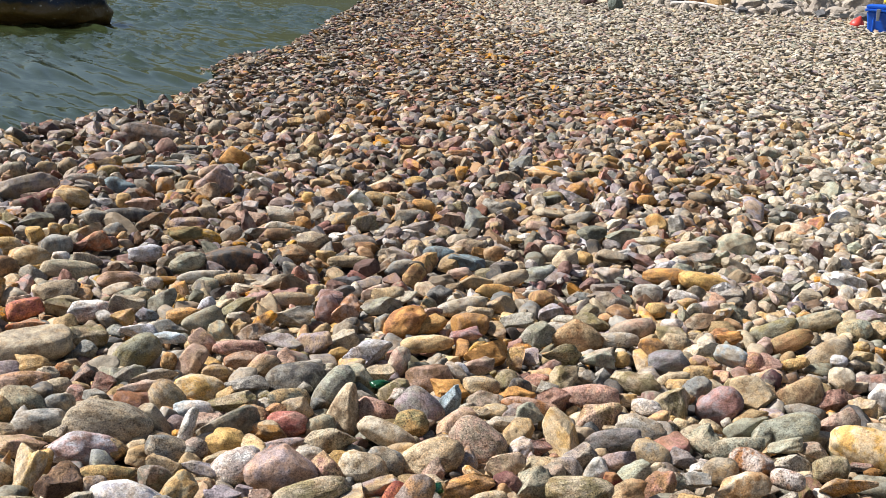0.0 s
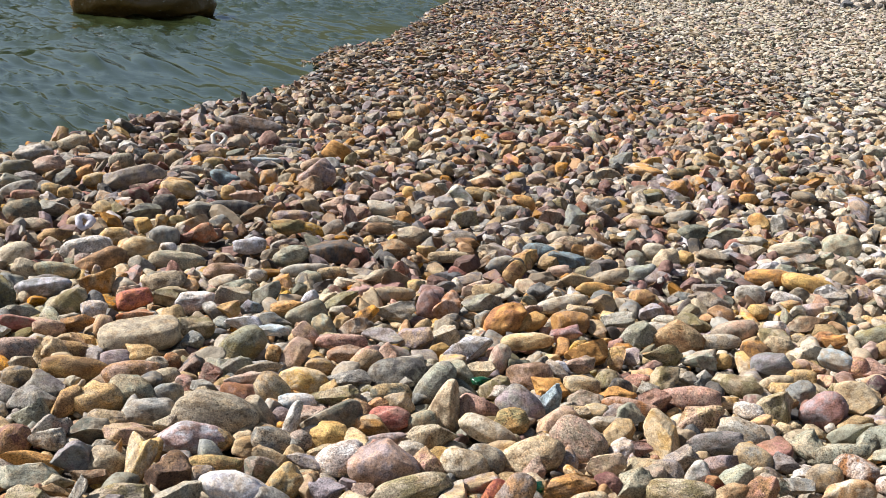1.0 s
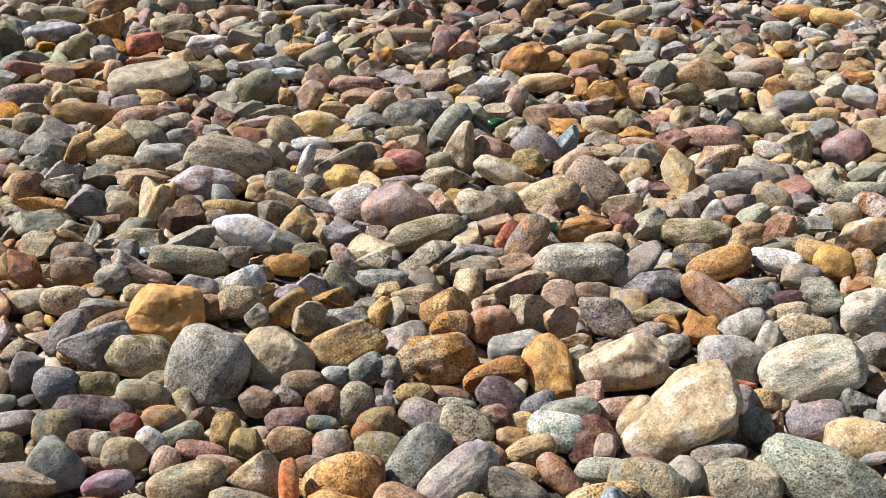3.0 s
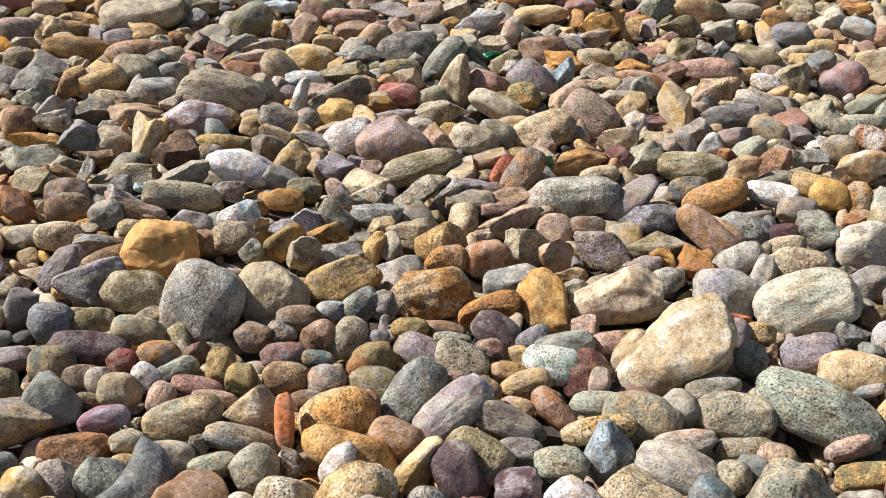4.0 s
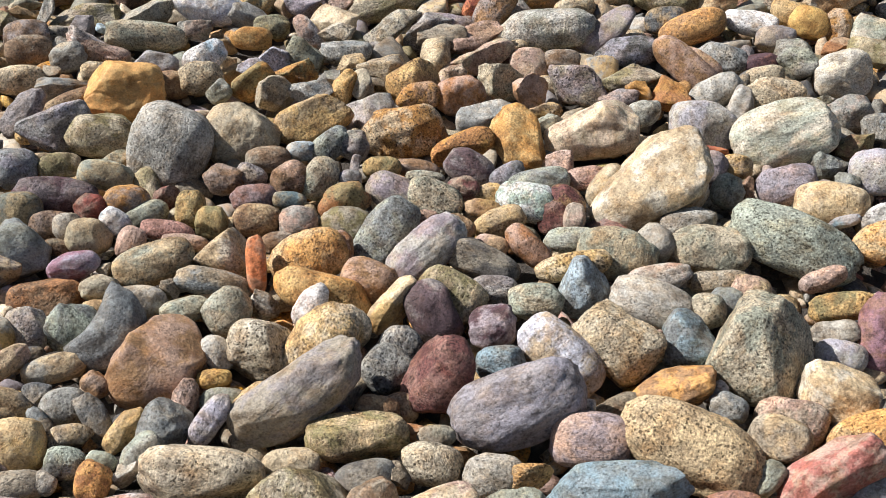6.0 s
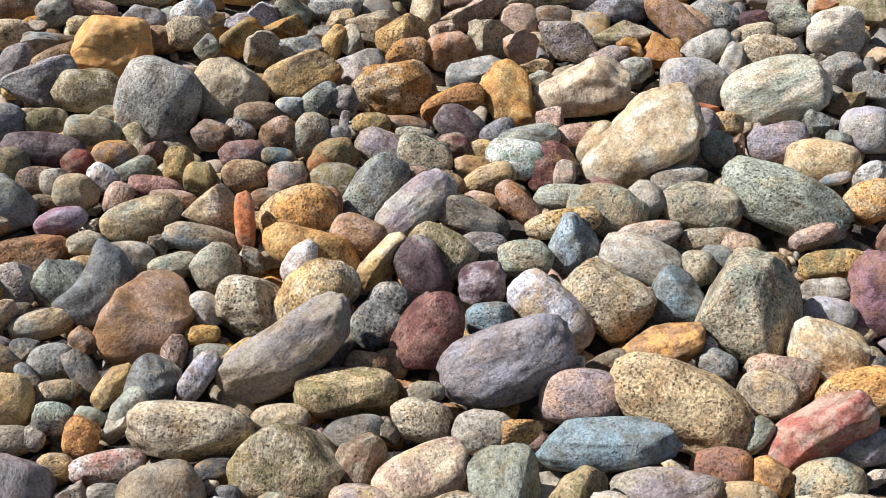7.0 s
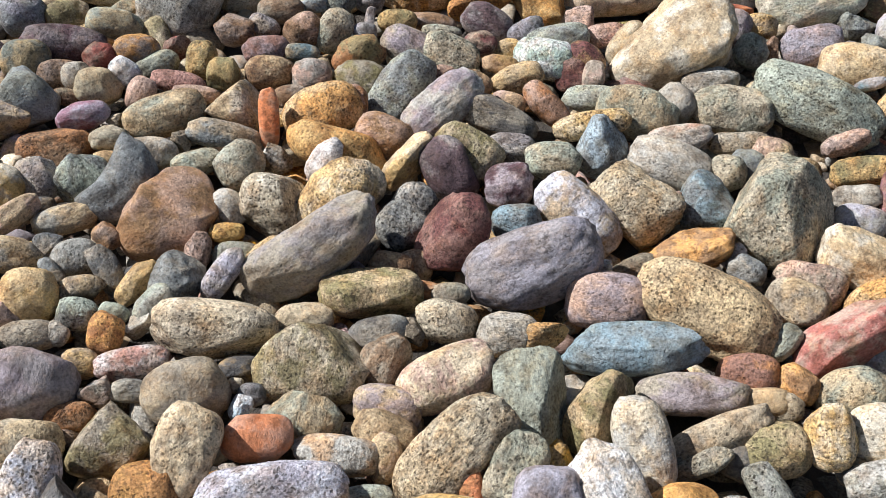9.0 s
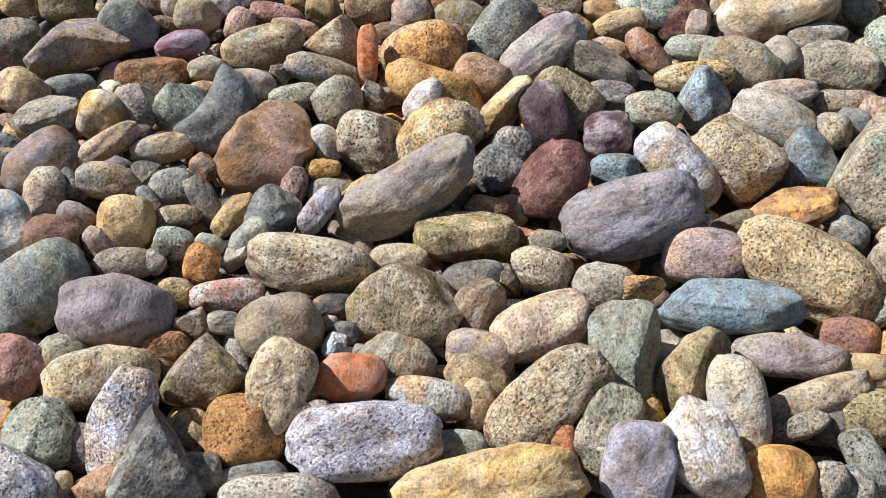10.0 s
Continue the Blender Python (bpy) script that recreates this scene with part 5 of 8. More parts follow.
stone(-0.174, 2.550, 0.012, 62, -19, 14, 0.055, 0.038, 0.033, "dusk", "plain")
stone(-0.758, 2.556, 0.012, 65, -10, 22, 0.061, 0.028, 0.028, "grey", "plain", grain=0.6)
stone(0.723, 2.562, 0.012, 64, -9, -11, 0.048, 0.033, 0.029, "olive", "plain", tint="beige", patch=0.4)
stone(-0.370, 2.572, 0.012, 64, 14, 2, 0.049, 0.033, 0.029, "cream", "plain", grain=0.3, tint="tan", patch=0.3)
stone(0.657, 2.583, 0.012, 64, -9, -10, 0.029, 0.018, 0.016, "rust", "plain")
stone(-1.027, 2.587, 0.012, 66, 5, 20, 0.038, 0.019, 0.017, "green grey", "plain")
stone(-0.631, 2.589, 0.025, 65, 10, 10, 0.083, 0.041, 0.041, "whitish lilac", "knob", tint="white", patch=0.6)
stone(0.073, 2.591, 0.012, 64, -8, 3, 0.100, 0.044, 0.044, "pale grey", "plain", grain=0.95, tint="green grey", patch=0.4, pits=0.5)
stone(-0.141, 2.593, 0.012, 64, 7, 0, 0.060, 0.022, 0.022, "mauve", "plain")
stone(0.192, 2.594, 0.012, 58, -36, 16, 0.072, 0.032, 0.032, "warm grey", "facet", tint="mauve", patch=0.5)
stone(-1.103, 2.599, 0.012, 66, 6, 21, 0.070, 0.029, 0.029, "sage", "plain", tint="beige", patch=0.4)
stone(0.538, 2.602, 0.012, 65, -8, -8, 0.042, 0.028, 0.025, "dusk", "plain")
stone(0.371, 2.633, 0.012, 63, -23, 4, 0.073, 0.035, 0.035, "russet", "plain", grain=0.65, tint="orange", patch=0.45)
stone(0.731, 2.642, 0.012, 65, -9, -11, 0.045, 0.043, 0.038, "ivory", "plain", tint="pale green", patch=0.5)
stone(-0.446, 2.644, 0.012, 65, -4, 12, 0.040, 0.032, 0.028, "mauve", "plain", tint="heather", patch=0.5)
stone(-0.973, 2.648, 0.000, 66, 9, 17, 0.053, 0.020, 0.020, "brown", "plain")
stone(-0.491, 2.652, 0.012, 65, 1, 11, 0.033, 0.033, 0.029, "tan", "plain")
stone(0.493, 2.655, 0.020, 65, 7, -13, 0.059, 0.028, 0.028, "white", "facet", cuts=((-0.20, 0.74, 0.64, 0.5),))
stone(0.317, 2.661, 0.012, 65, -10, -2, 0.045, 0.030, 0.027, "slate", "plain")
stone(0.674, 2.662, 0.012, -2, -66, 78, 0.044, 0.034, 0.029, "speckled ochre", "knob", pits=0.8)
stone(-0.369, 2.664, 0.012, 65, 0, 8, 0.026, 0.018, 0.016, "rosy tan", "plain")
stone(-0.807, 2.666, 0.012, 66, 3, 16, 0.056, 0.051, 0.045, "dark brown", "plain", tint="brown", patch=0.5)
stone(-0.543, 2.668, 0.012, 60, -34, 30, 0.043, 0.038, 0.034, "amber", "knob", tint="green grey", patch=0.45)
stone(-0.729, 2.668, 0.012, 66, 3, 15, 0.031, 0.027, 0.024, "dusk", "facet")
stone(0.617, 2.670, 0.020, 65, 15, -20, 0.044, 0.034, 0.030, "yellow", "plain", tint="ochre", patch=0.3)
stone(-1.128, 2.674, 0.012, 66, 10, 19, 0.071, 0.024, 0.024, "orange", "plain", tint="ochre", patch=0.4)
stone(-0.040, 2.676, 0.020, 49, -50, 35, 0.062, 0.035, 0.031, "russet", "plain", tint="dusk", patch=0.5)
stone(-0.269, 2.678, 0.012, 64, -13, 13, 0.097, 0.036, 0.036, "beige", "plain", grain=0.85, tint="olive", patch=0.5, pits=0.5)
stone(-0.883, 2.681, 0.025, 42, -57, 62, 0.064, 0.034, 0.030, "cream", "plain", grain=0.5, tint="yellow", patch=0.5, pits=0.3)
stone(-0.407, 2.688, 0.012, 65, 0, 9, 0.019, 0.016, 0.014, "mauve", "plain")
stone(-0.085, 2.696, 0.012, 45, -54, 41, 0.041, 0.021, 0.018, "red", "plain", tint="terracotta", patch=0.5)
stone(0.127, 2.697, 0.012, 64, -13, 4, 0.045, 0.025, 0.022, "beige", "plain")
stone(-1.028, 2.702, 0.012, 67, 5, 19, 0.054, 0.044, 0.039, "blue grey", "plain", grain=0.3, tint="mauve", patch=0.4)
stone(-0.956, 2.706, 0.012, 67, 4, 18, 0.045, 0.038, 0.033, "beige", "knob", pits=0.5)
stone(-0.937, 2.709, 0.012, 24, -64, 84, 0.050, 0.021, 0.021, "ochre", "plain")
stone(0.585, 2.724, 0.012, 66, 2, -13, 0.044, 0.029, 0.026, "amber", "plain")
stone(-0.121, 2.729, 0.012, 64, -16, 10, 0.058, 0.027, 0.027, "tan", "plain", tint="mauve", patch=0.5)
stone(-0.613, 2.731, 0.012, 66, 2, 12, 0.037, 0.030, 0.027, "dark sage", "plain")
stone(-0.720, 2.734, 0.012, 66, 5, 13, 0.063, 0.024, 0.024, "olive", "plain", tint="amber", patch=0.5)
stone(-0.685, 2.739, 0.012, 66, 2, 14, 0.034, 0.018, 0.016, "amber", "plain")
stone(0.565, 2.759, 0.012, 65, -17, -4, 0.044, 0.025, 0.022, "green grey", "plain")
stone(0.084, 2.765, 0.012, 66, -4, 0, 0.059, 0.035, 0.031, "russet", "plain", tint="orange", patch=0.55)
stone(0.431, 2.767, 0.012, 62, -29, 6, 0.058, 0.032, 0.028, "tan", "plain", tint="russet", patch=0.5)
stone(-1.205, 2.782, 0.012, 68, 6, 22, 0.040, 0.038, 0.033, "liver", "plain")
stone(0.333, 2.782, 0.012, 66, -1, -6, 0.081, 0.035, 0.035, "beige", "plain", grain=0.75, tint="olive", patch=0.5)
stone(-0.605, 2.783, 0.012, 64, 25, 1, 0.046, 0.028, 0.025, "tan", "plain")
stone(-1.124, 2.784, 0.012, 67, -14, 28, 0.043, 0.031, 0.027, "pale grey", "plain")
stone(-0.880, 2.787, 0.012, 53, -49, 48, 0.035, 0.024, 0.022, "amber", "plain")
stone(-0.342, 2.788, 0.025, 66, -5, 10, 0.083, 0.055, 0.048, "rosy tan", "facet", tint="mauve", patch=0.5, cuts=((-0.48, 0.84, 0.26, 0.6), (0.79, 0.55, 0.26, 0.6),))
stone(-0.523, 2.795, 0.012, 66, 6, 9, 0.049, 0.019, 0.019, "heather", "plain")
stone(0.168, 2.801, 0.012, 66, -4, -1, 0.037, 0.029, 0.026, "maroon", "knob", tint="pink", patch=0.3, pits=0.5)
stone(0.228, 2.804, 0.012, 43, -57, 38, 0.049, 0.039, 0.034, "beige", "plain", grain=0.65, tint="green grey", patch=0.5)
stone(0.703, 2.818, 0.012, 66, -18, -6, 0.071, 0.044, 0.039, "ivory", "plain", grain=0.5, tint="ochre", patch=0.4, pits=0.3)
stone(-0.443, 2.819, 0.012, 64, -22, 20, 0.060, 0.042, 0.037, "white", "knob", grain=0.85, pits=0.6)
stone(0.514, 2.821, 0.012, 54, -48, 18, 0.052, 0.034, 0.030, "russet", "facet", tint="pink", patch=0.45)
stone(0.001, 2.830, 0.012, 59, -39, 21, 0.036, 0.026, 0.022, "rosy tan", "plain")
stone(-1.137, 2.836, 0.012, 67, -18, 30, 0.056, 0.043, 0.038, "rosy tan", "plain", grain=0.8, tint="pale grey", patch=0.5)
stone(0.274, 2.842, 0.011, 43, -56, 36, 0.044, 0.042, 0.040, "warm grey", "angular")
stone(-0.159, 2.848, 0.012, 66, 12, -2, 0.058, 0.037, 0.033, "ivory", "knob", tint="tan", patch=0.45)
stone(-0.242, 2.849, 0.012, 66, 8, 2, 0.043, 0.035, 0.031, "pink", "plain", tint="tan", patch=0.5)
stone(0.414, 2.849, 0.012, 66, -6, -5, 0.023, 0.022, 0.019, "red", "plain")
stone(-0.498, 2.854, 0.012, 67, 1, 10, 0.031, 0.020, 0.017, "tan", "plain")
stone(-1.057, 2.865, 0.012, 68, 0, 21, 0.055, 0.036, 0.031, "dark sage", "plain", tint="warm grey", patch=0.5)
stone(-0.960, 2.869, 0.012, 67, 13, 14, 0.062, 0.029, 0.029, "rosy tan", "plain", tint="tan", patch=0.5)
stone(0.960, 2.870, 0.020, 67, -19, -10, 0.068, 0.021, 0.021, "ochre", "plain")
stone(-0.808, 2.875, 0.012, 67, 3, 15, 0.082, 0.041, 0.041, "whitish lilac", "knob", tint="pink", patch=0.4, pits=0.5)
stone(0.379, 2.876, 0.020, 52, -51, 24, 0.036, 0.026, 0.023, "white", "facet")
stone(0.606, 2.880, 0.012, 67, -7, -9, 0.042, 0.020, 0.020, "pale grey", "plain", tint="blue grey", patch=0.5)
stone(-0.109, 2.888, 0.012, 66, 16, -5, 0.046, 0.034, 0.030, "blue grey", "plain")
stone(0.827, 2.891, 0.020, 68, 6, -18, 0.042, 0.024, 0.021, "rosy tan", "plain", grain=0.9, tint="white", patch=0.4)
stone(0.559, 2.891, 0.000, 67, -7, -8, 0.035, 0.032, 0.028, "sage", "plain")
stone(-0.617, 2.893, 0.012, 66, 15, 6, 0.055, 0.034, 0.030, "blue grey", "plain")
stone(-0.286, 2.895, 0.012, 67, -1, 6, 0.037, 0.029, 0.025, "pale grey", "knob", pits=0.5)
stone(0.309, 2.897, 0.012, 67, -5, -4, 0.041, 0.031, 0.027, "dusk", "plain")
stone(-0.556, 2.902, 0.012, 67, 1, 11, 0.030, 0.030, 0.027, "grey", "knob", pits=0.8)
stone(0.472, 2.905, 0.012, 66, -16, -2, 0.040, 0.027, 0.024, "pale green", "plain")
stone(-0.002, 2.908, 0.020, 66, -17, 8, 0.077, 0.046, 0.040, "cream", "knob", tint="tan", patch=0.4, pits=0.4, cuts=((-0.82, -0.57, 0.00, 0.7),))
stone(0.169, 2.909, 0.012, 67, -4, -1, 0.048, 0.030, 0.026, "cream", "plain", grain=0.4)
stone(0.258, 2.909, 0.012, 66, 14, -11, 0.042, 0.031, 0.027, "tan", "plain")
stone(0.524, 2.929, 0.012, 67, -7, -7, 0.026, 0.018, 0.016, "cream", "plain")
stone(0.679, 2.938, 0.012, 67, -8, -10, 0.044, 0.034, 0.030, "warm grey", "plain")
stone(-0.886, 2.943, 0.012, 67, -15, 24, 0.034, 0.027, 0.024, "beige", "plain")
stone(-1.228, 2.949, 0.012, 69, 5, 21, 0.050, 0.039, 0.035, "green grey", "plain", grain=0.65)
stone(0.630, 2.954, 0.012, 67, -7, -9, 0.026, 0.016, 0.014, "white", "plain")
stone(-0.492, 2.957, 0.012, 67, 0, 10, 0.050, 0.036, 0.032, "yellow", "knob", tint="amber", patch=0.5)
stone(-1.032, 2.957, 0.012, 68, 9, 16, 0.057, 0.020, 0.020, "tan", "plain")
stone(-0.365, 2.965, 0.012, 67, 0, 8, 0.056, 0.016, 0.016, "heather", "plain")
stone(0.346, 2.968, 0.012, 63, -33, 9, 0.047, 0.029, 0.026, "dusk", "plain")
stone(0.444, 2.969, 0.012, 65, -25, 3, 0.042, 0.026, 0.023, "mauve", "plain")
stone(0.948, 2.972, 0.020, 67, -19, -10, 0.046, 0.030, 0.026, "beige", "plain", tint="olive", patch=0.4)
stone(0.758, 2.977, 0.020, 68, 11, -19, 0.054, 0.035, 0.031, "rust", "facet", tint="white", patch=0.4)
stone(1.020, 2.988, 0.020, 69, -5, -17, 0.032, 0.012, 0.012, "liver", "plain")
stone(-0.782, 2.991, 0.025, 68, 12, 11, 0.107, 0.061, 0.054, "warm grey", "plain", grain=0.65, tint="beige", patch=0.45)
stone(0.862, 2.995, 0.020, 68, -8, -13, 0.054, 0.020, 0.020, "ivory", "plain", tint="pale grey", patch=0.4)
stone(-0.954, 2.998, 0.012, 68, 3, 17, 0.068, 0.042, 0.037, "blue grey", "knob", tint="pale grey", patch=0.5, pits=0.6)
stone(-0.254, 3.003, 0.012, 68, -1, 6, 0.071, 0.030, 0.030, "beige", "plain", grain=0.85)
stone(0.605, 3.006, 0.012, 68, 2, -12, 0.040, 0.024, 0.021, "dusk", "plain")
stone(-0.594, 3.013, 0.025, 43, -59, 54, 0.048, 0.018, 0.018, "white", "facet")
stone(0.256, 3.016, 0.012, 68, 0, -5, 0.032, 0.021, 0.019, "pink", "plain")
stone(0.213, 3.017, 0.012, 63, -32, 11, 0.032, 0.027, 0.024, "whitish lilac", "knob", pits=0.6)
stone(0.528, 3.022, 0.012, 67, 17, -17, 0.051, 0.032, 0.028, "grey", "plain")
stone(-0.393, 3.025, 0.012, 68, 9, 4, 0.039, 0.022, 0.019, "ochre", "plain")
stone(0.109, 3.029, 0.012, 64, 31, -16, 0.077, 0.054, 0.047, "rosy tan", "plain", grain=0.85, tint="warm grey", patch=0.5)
stone(-1.170, 3.036, 0.012, 68, -19, 29, 0.049, 0.035, 0.030, "amber", "plain", tint="brown", patch=0.45)
stone(-1.270, 3.048, 0.012, 69, 0, 23, 0.065, 0.032, 0.032, "grey", "plain", grain=0.6)
stone(-0.682, 3.054, 0.012, 57, 47, -12, 0.058, 0.026, 0.026, "warm grey", "facet")
stone(-1.102, 3.058, 0.012, 69, -6, 23, 0.064, 0.043, 0.038, "tan", "facet", tint="amber", patch=0.5)
stone(-0.116, 3.059, 0.012, 66, 21, -6, 0.078, 0.031, 0.031, "ivory", "plain", grain=0.4, tint="tan", patch=0.4)
stone(-0.507, 3.066, 0.012, 68, -13, 15, 0.081, 0.037, 0.037, "dark sage", "facet", tint="warm grey", patch=0.5, cuts=((-0.42, 0.91, 0.00, 0.5),))
stone(-0.570, 3.072, 0.000, 67, -18, 18, 0.058, 0.042, 0.037, "rosy tan", "facet")
stone(0.935, 3.081, 0.020, 69, 6, -19, 0.050, 0.022, 0.022, "warm grey", "plain")
stone(1.074, 3.083, 0.030, 69, 2, -20, 0.100, 0.053, 0.047, "yellow", "facet", grain=0.2, tint="cream", patch=0.5)
stone(0.311, 3.084, 0.025, -4, -68, 89, 0.067, 0.045, 0.039, "amber", "plain", grain=0.3, tint="cream", patch=0.45)
stone(0.742, 3.089, 0.012, 68, -17, -6, 0.077, 0.027, 0.027, "sage", "plain")
stone(0.585, 3.090, 0.012, 68, -12, -6, 0.047, 0.031, 0.027, "rose", "plain", tint="brown", patch=0.35)
stone(-0.363, 3.092, 0.012, 68, -1, 7, 0.054, 0.033, 0.029, "rosy red", "plain", tint="pink", patch=0.55)
stone(0.442, 3.093, 0.012, 68, -13, -3, 0.075, 0.031, 0.031, "dusk", "plain", tint="slate", patch=0.5)
stone(0.869, 3.094, 0.020, 67, -22, -7, 0.045, 0.020, 0.020, "pale green", "plain")
stone(-0.284, 3.096, 0.012, 67, -19, 14, 0.040, 0.025, 0.022, "green grey", "plain")
stone(0.207, 3.108, 0.012, 66, -23, 6, 0.045, 0.038, 0.034, "tan", "plain", tint="amber", patch=0.5)
stone(0.681, 3.122, 0.012, 69, -7, -9, 0.061, 0.048, 0.042, "green grey", "plain", grain=0.65, tint="beige", patch=0.5)
stone(-1.027, 3.124, 0.012, 67, 27, 8, 0.071, 0.047, 0.041, "green grey", "knob")
stone(-1.267, 3.127, 0.012, 69, 19, 15, 0.051, 0.040, 0.035, "dusk", "plain")
stone(-0.060, 3.130, 0.012, 68, -2, 2, 0.046, 0.040, 0.035, "olive", "knob", tint="amber", patch=0.5, pits=1.0)
stone(-0.451, 3.135, 0.012, 69, 0, 9, 0.041, 0.029, 0.026, "amber", "plain", grain=0.8, pits=0.4)
stone(-0.946, 3.145, 0.012, 69, -7, 20, 0.041, 0.028, 0.025, "blue grey", "facet")
stone(-0.611, 3.157, 0.012, 69, 1, 11, 0.050, 0.024, 0.024, "pale blue", "plain", tint="white", patch=0.6)
stone(0.171, 3.166, 0.012, 68, -9, 1, 0.059, 0.022, 0.022, "warm grey", "plain")
stone(-1.355, 3.166, 0.012, 70, 5, 22, 0.040, 0.035, 0.030, "slate", "plain")
stone(-1.209, 3.177, 0.012, 70, -5, 23, 0.024, 0.017, 0.015, "beige", "plain")
stone(0.054, 3.178, 0.000, 61, -40, 19, 0.059, 0.034, 0.030, "rosy tan", "plain")
stone(-0.407, 3.181, 0.012, 69, 0, 8, 0.031, 0.020, 0.017, "ochre", "plain")
stone(0.525, 3.182, 0.012, 69, 8, -12, 0.068, 0.035, 0.031, "pale grey", "knob", pits=0.7)
stone(-0.230, 3.186, 0.025, 25, -67, 67, 0.069, 0.044, 0.039, "cream", "facet", tint="brown", patch=0.35, taper=0.6, cuts=((0.11, -0.90, 0.42, 0.5),))
stone(-0.755, 3.191, 0.012, 69, -6, 16, 0.064, 0.036, 0.031, "liver", "plain", grain=0.3, tint="rust", patch=0.4)
stone(0.839, 3.192, 0.012, 69, -8, -12, 0.039, 0.037, 0.033, "sage", "plain")
stone(-0.352, 3.197, 0.012, 69, -1, 7, 0.040, 0.031, 0.028, "tan", "plain")
stone(0.896, 3.198, 0.020, 68, -22, -7, 0.089, 0.043, 0.043, "sage", "plain", grain=0.6, tint="green grey", patch=0.4)
stone(-0.154, 3.212, 0.012, 69, -2, 4, 0.058, 0.038, 0.034, "rosy tan", "plain", tint="pink", patch=0.4)
stone(-0.870, 3.213, 0.012, 69, 16, 9, 0.035, 0.019, 0.017, "grey", "plain")
stone(-0.692, 3.216, 0.012, 63, 38, -5, 0.053, 0.045, 0.039, "warm grey", "plain", grain=0.6)
stone(-0.524, 3.218, 0.012, 69, -7, 12, 0.065, 0.026, 0.026, "olive", "plain", tint="beige", patch=0.5)
stone(0.236, 3.225, 0.012, 56, -50, 23, 0.038, 0.035, 0.031, "green grey", "plain")
stone(0.095, 3.227, 0.012, 68, -17, 6, 0.045, 0.028, 0.025, "tan", "plain")
stone(-0.921, 3.230, 0.012, 69, 12, 12, 0.030, 0.022, 0.019, "pink", "plain")
stone(0.802, 3.235, 0.012, 67, -27, -3, 0.059, 0.025, 0.025, "green grey", "plain")
stone(-0.041, 3.237, 0.012, 64, 34, -14, 0.064, 0.050, 0.044, "mauve", "plain", grain=0.5, tint="grey", patch=0.5)
stone(0.194, 3.250, 0.012, 69, -4, -2, 0.033, 0.026, 0.023, "dusk", "plain")
stone(0.154, 3.251, 0.012, 69, -4, -1, 0.037, 0.023, 0.020, "beige", "plain")
stone(0.491, 3.252, 0.012, 68, -15, -2, 0.051, 0.026, 0.026, "dusk", "plain")
stone(0.421, 3.253, 0.012, 67, -24, 3, 0.067, 0.043, 0.038, "tan", "plain", tint="rosy tan", patch=0.5)
stone(1.042, 3.258, 0.020, 69, -18, -11, 0.059, 0.044, 0.039, "rosy tan", "plain", tint="warm grey", patch=0.4)
stone(-0.983, 3.262, 0.012, 70, -7, 20, 0.037, 0.026, 0.023, "beige", "plain")
stone(-0.382, 3.265, 0.012, 69, -5, 9, 0.056, 0.030, 0.027, "dark sage", "plain")
stone(-1.082, 3.272, 0.012, 70, -4, 20, 0.079, 0.035, 0.035, "russet", "plain", tint="rosy tan", patch=0.5)
stone(-1.238, 3.273, 0.012, 70, 9, 18, 0.089, 0.034, 0.034, "amber", "plain", tint="brown", patch=0.45)
stone(-1.383, 3.276, 0.012, 71, 5, 22, 0.038, 0.022, 0.020, "warm grey", "plain")
stone(0.036, 3.280, 0.020, 54, -53, 30, 0.050, 0.027, 0.024, "pale blue", "plain", tint="blue", patch=0.5)
stone(-0.769, 3.287, 0.012, 69, -12, 18, 0.066, 0.021, 0.021, "rosy tan", "plain")
stone(-0.624, 3.302, 0.012, 70, 1, 11, 0.069, 0.041, 0.036, "yellow", "plain", grain=0.3, tint="cream", patch=0.5)
stone(0.246, 3.305, 0.012, 69, 5, -6, 0.077, 0.023, 0.023, "rust", "plain", tint="rosy tan", patch=0.5)
stone(-0.877, 3.313, 0.012, 70, 2, 15, 0.033, 0.030, 0.026, "liver", "plain")
stone(0.123, 3.327, 0.012, 68, -22, 7, 0.044, 0.029, 0.026, "warm grey", "plain")
stone(-0.089, 3.335, 0.012, 69, 16, -4, 0.034, 0.026, 0.023, "pale grey", "plain")
stone(-0.510, 3.337, 0.012, 70, -9, 13, 0.064, 0.027, 0.027, "pale grey", "plain", grain=0.95, tint="dark grey", patch=0.3)
stone(0.560, 3.342, 0.012, 70, 3, -11, 0.043, 0.023, 0.020, "white", "knob")
stone(-1.038, 3.349, 0.012, 71, 3, 17, 0.033, 0.025, 0.022, "beige", "plain")
stone(-0.352, 3.353, 0.012, 70, -1, 7, 0.022, 0.019, 0.017, "grey", "plain")
stone(-0.278, 3.356, 0.012, 59, -48, 30, 0.077, 0.038, 0.038, "sage", "plain", grain=0.65, tint="grey", patch=0.5)
stone(0.313, 3.356, 0.012, 70, -5, -3, 0.045, 0.035, 0.031, "liver", "plain")
stone(-1.429, 3.358, 0.020, 71, -1, 24, 0.079, 0.039, 0.039, "dusk", "plain", tint="rosy tan", patch=0.5)
stone(-0.755, 3.358, 0.012, 70, -13, 18, 0.067, 0.024, 0.024, "warm grey", "plain")
stone(-0.945, 3.359, 0.012, 70, 2, 15, 0.040, 0.037, 0.033, "dark grey", "plain")
stone(-1.354, 3.359, 0.020, 35, -67, 75, 0.039, 0.031, 0.027, "cream", "plain", grain=0.7, tint="amber", patch=0.5)
stone(-0.115, 3.360, 0.012, 68, -21, 10, 0.046, 0.031, 0.027, "olive", "plain", tint="beige", patch=0.5)
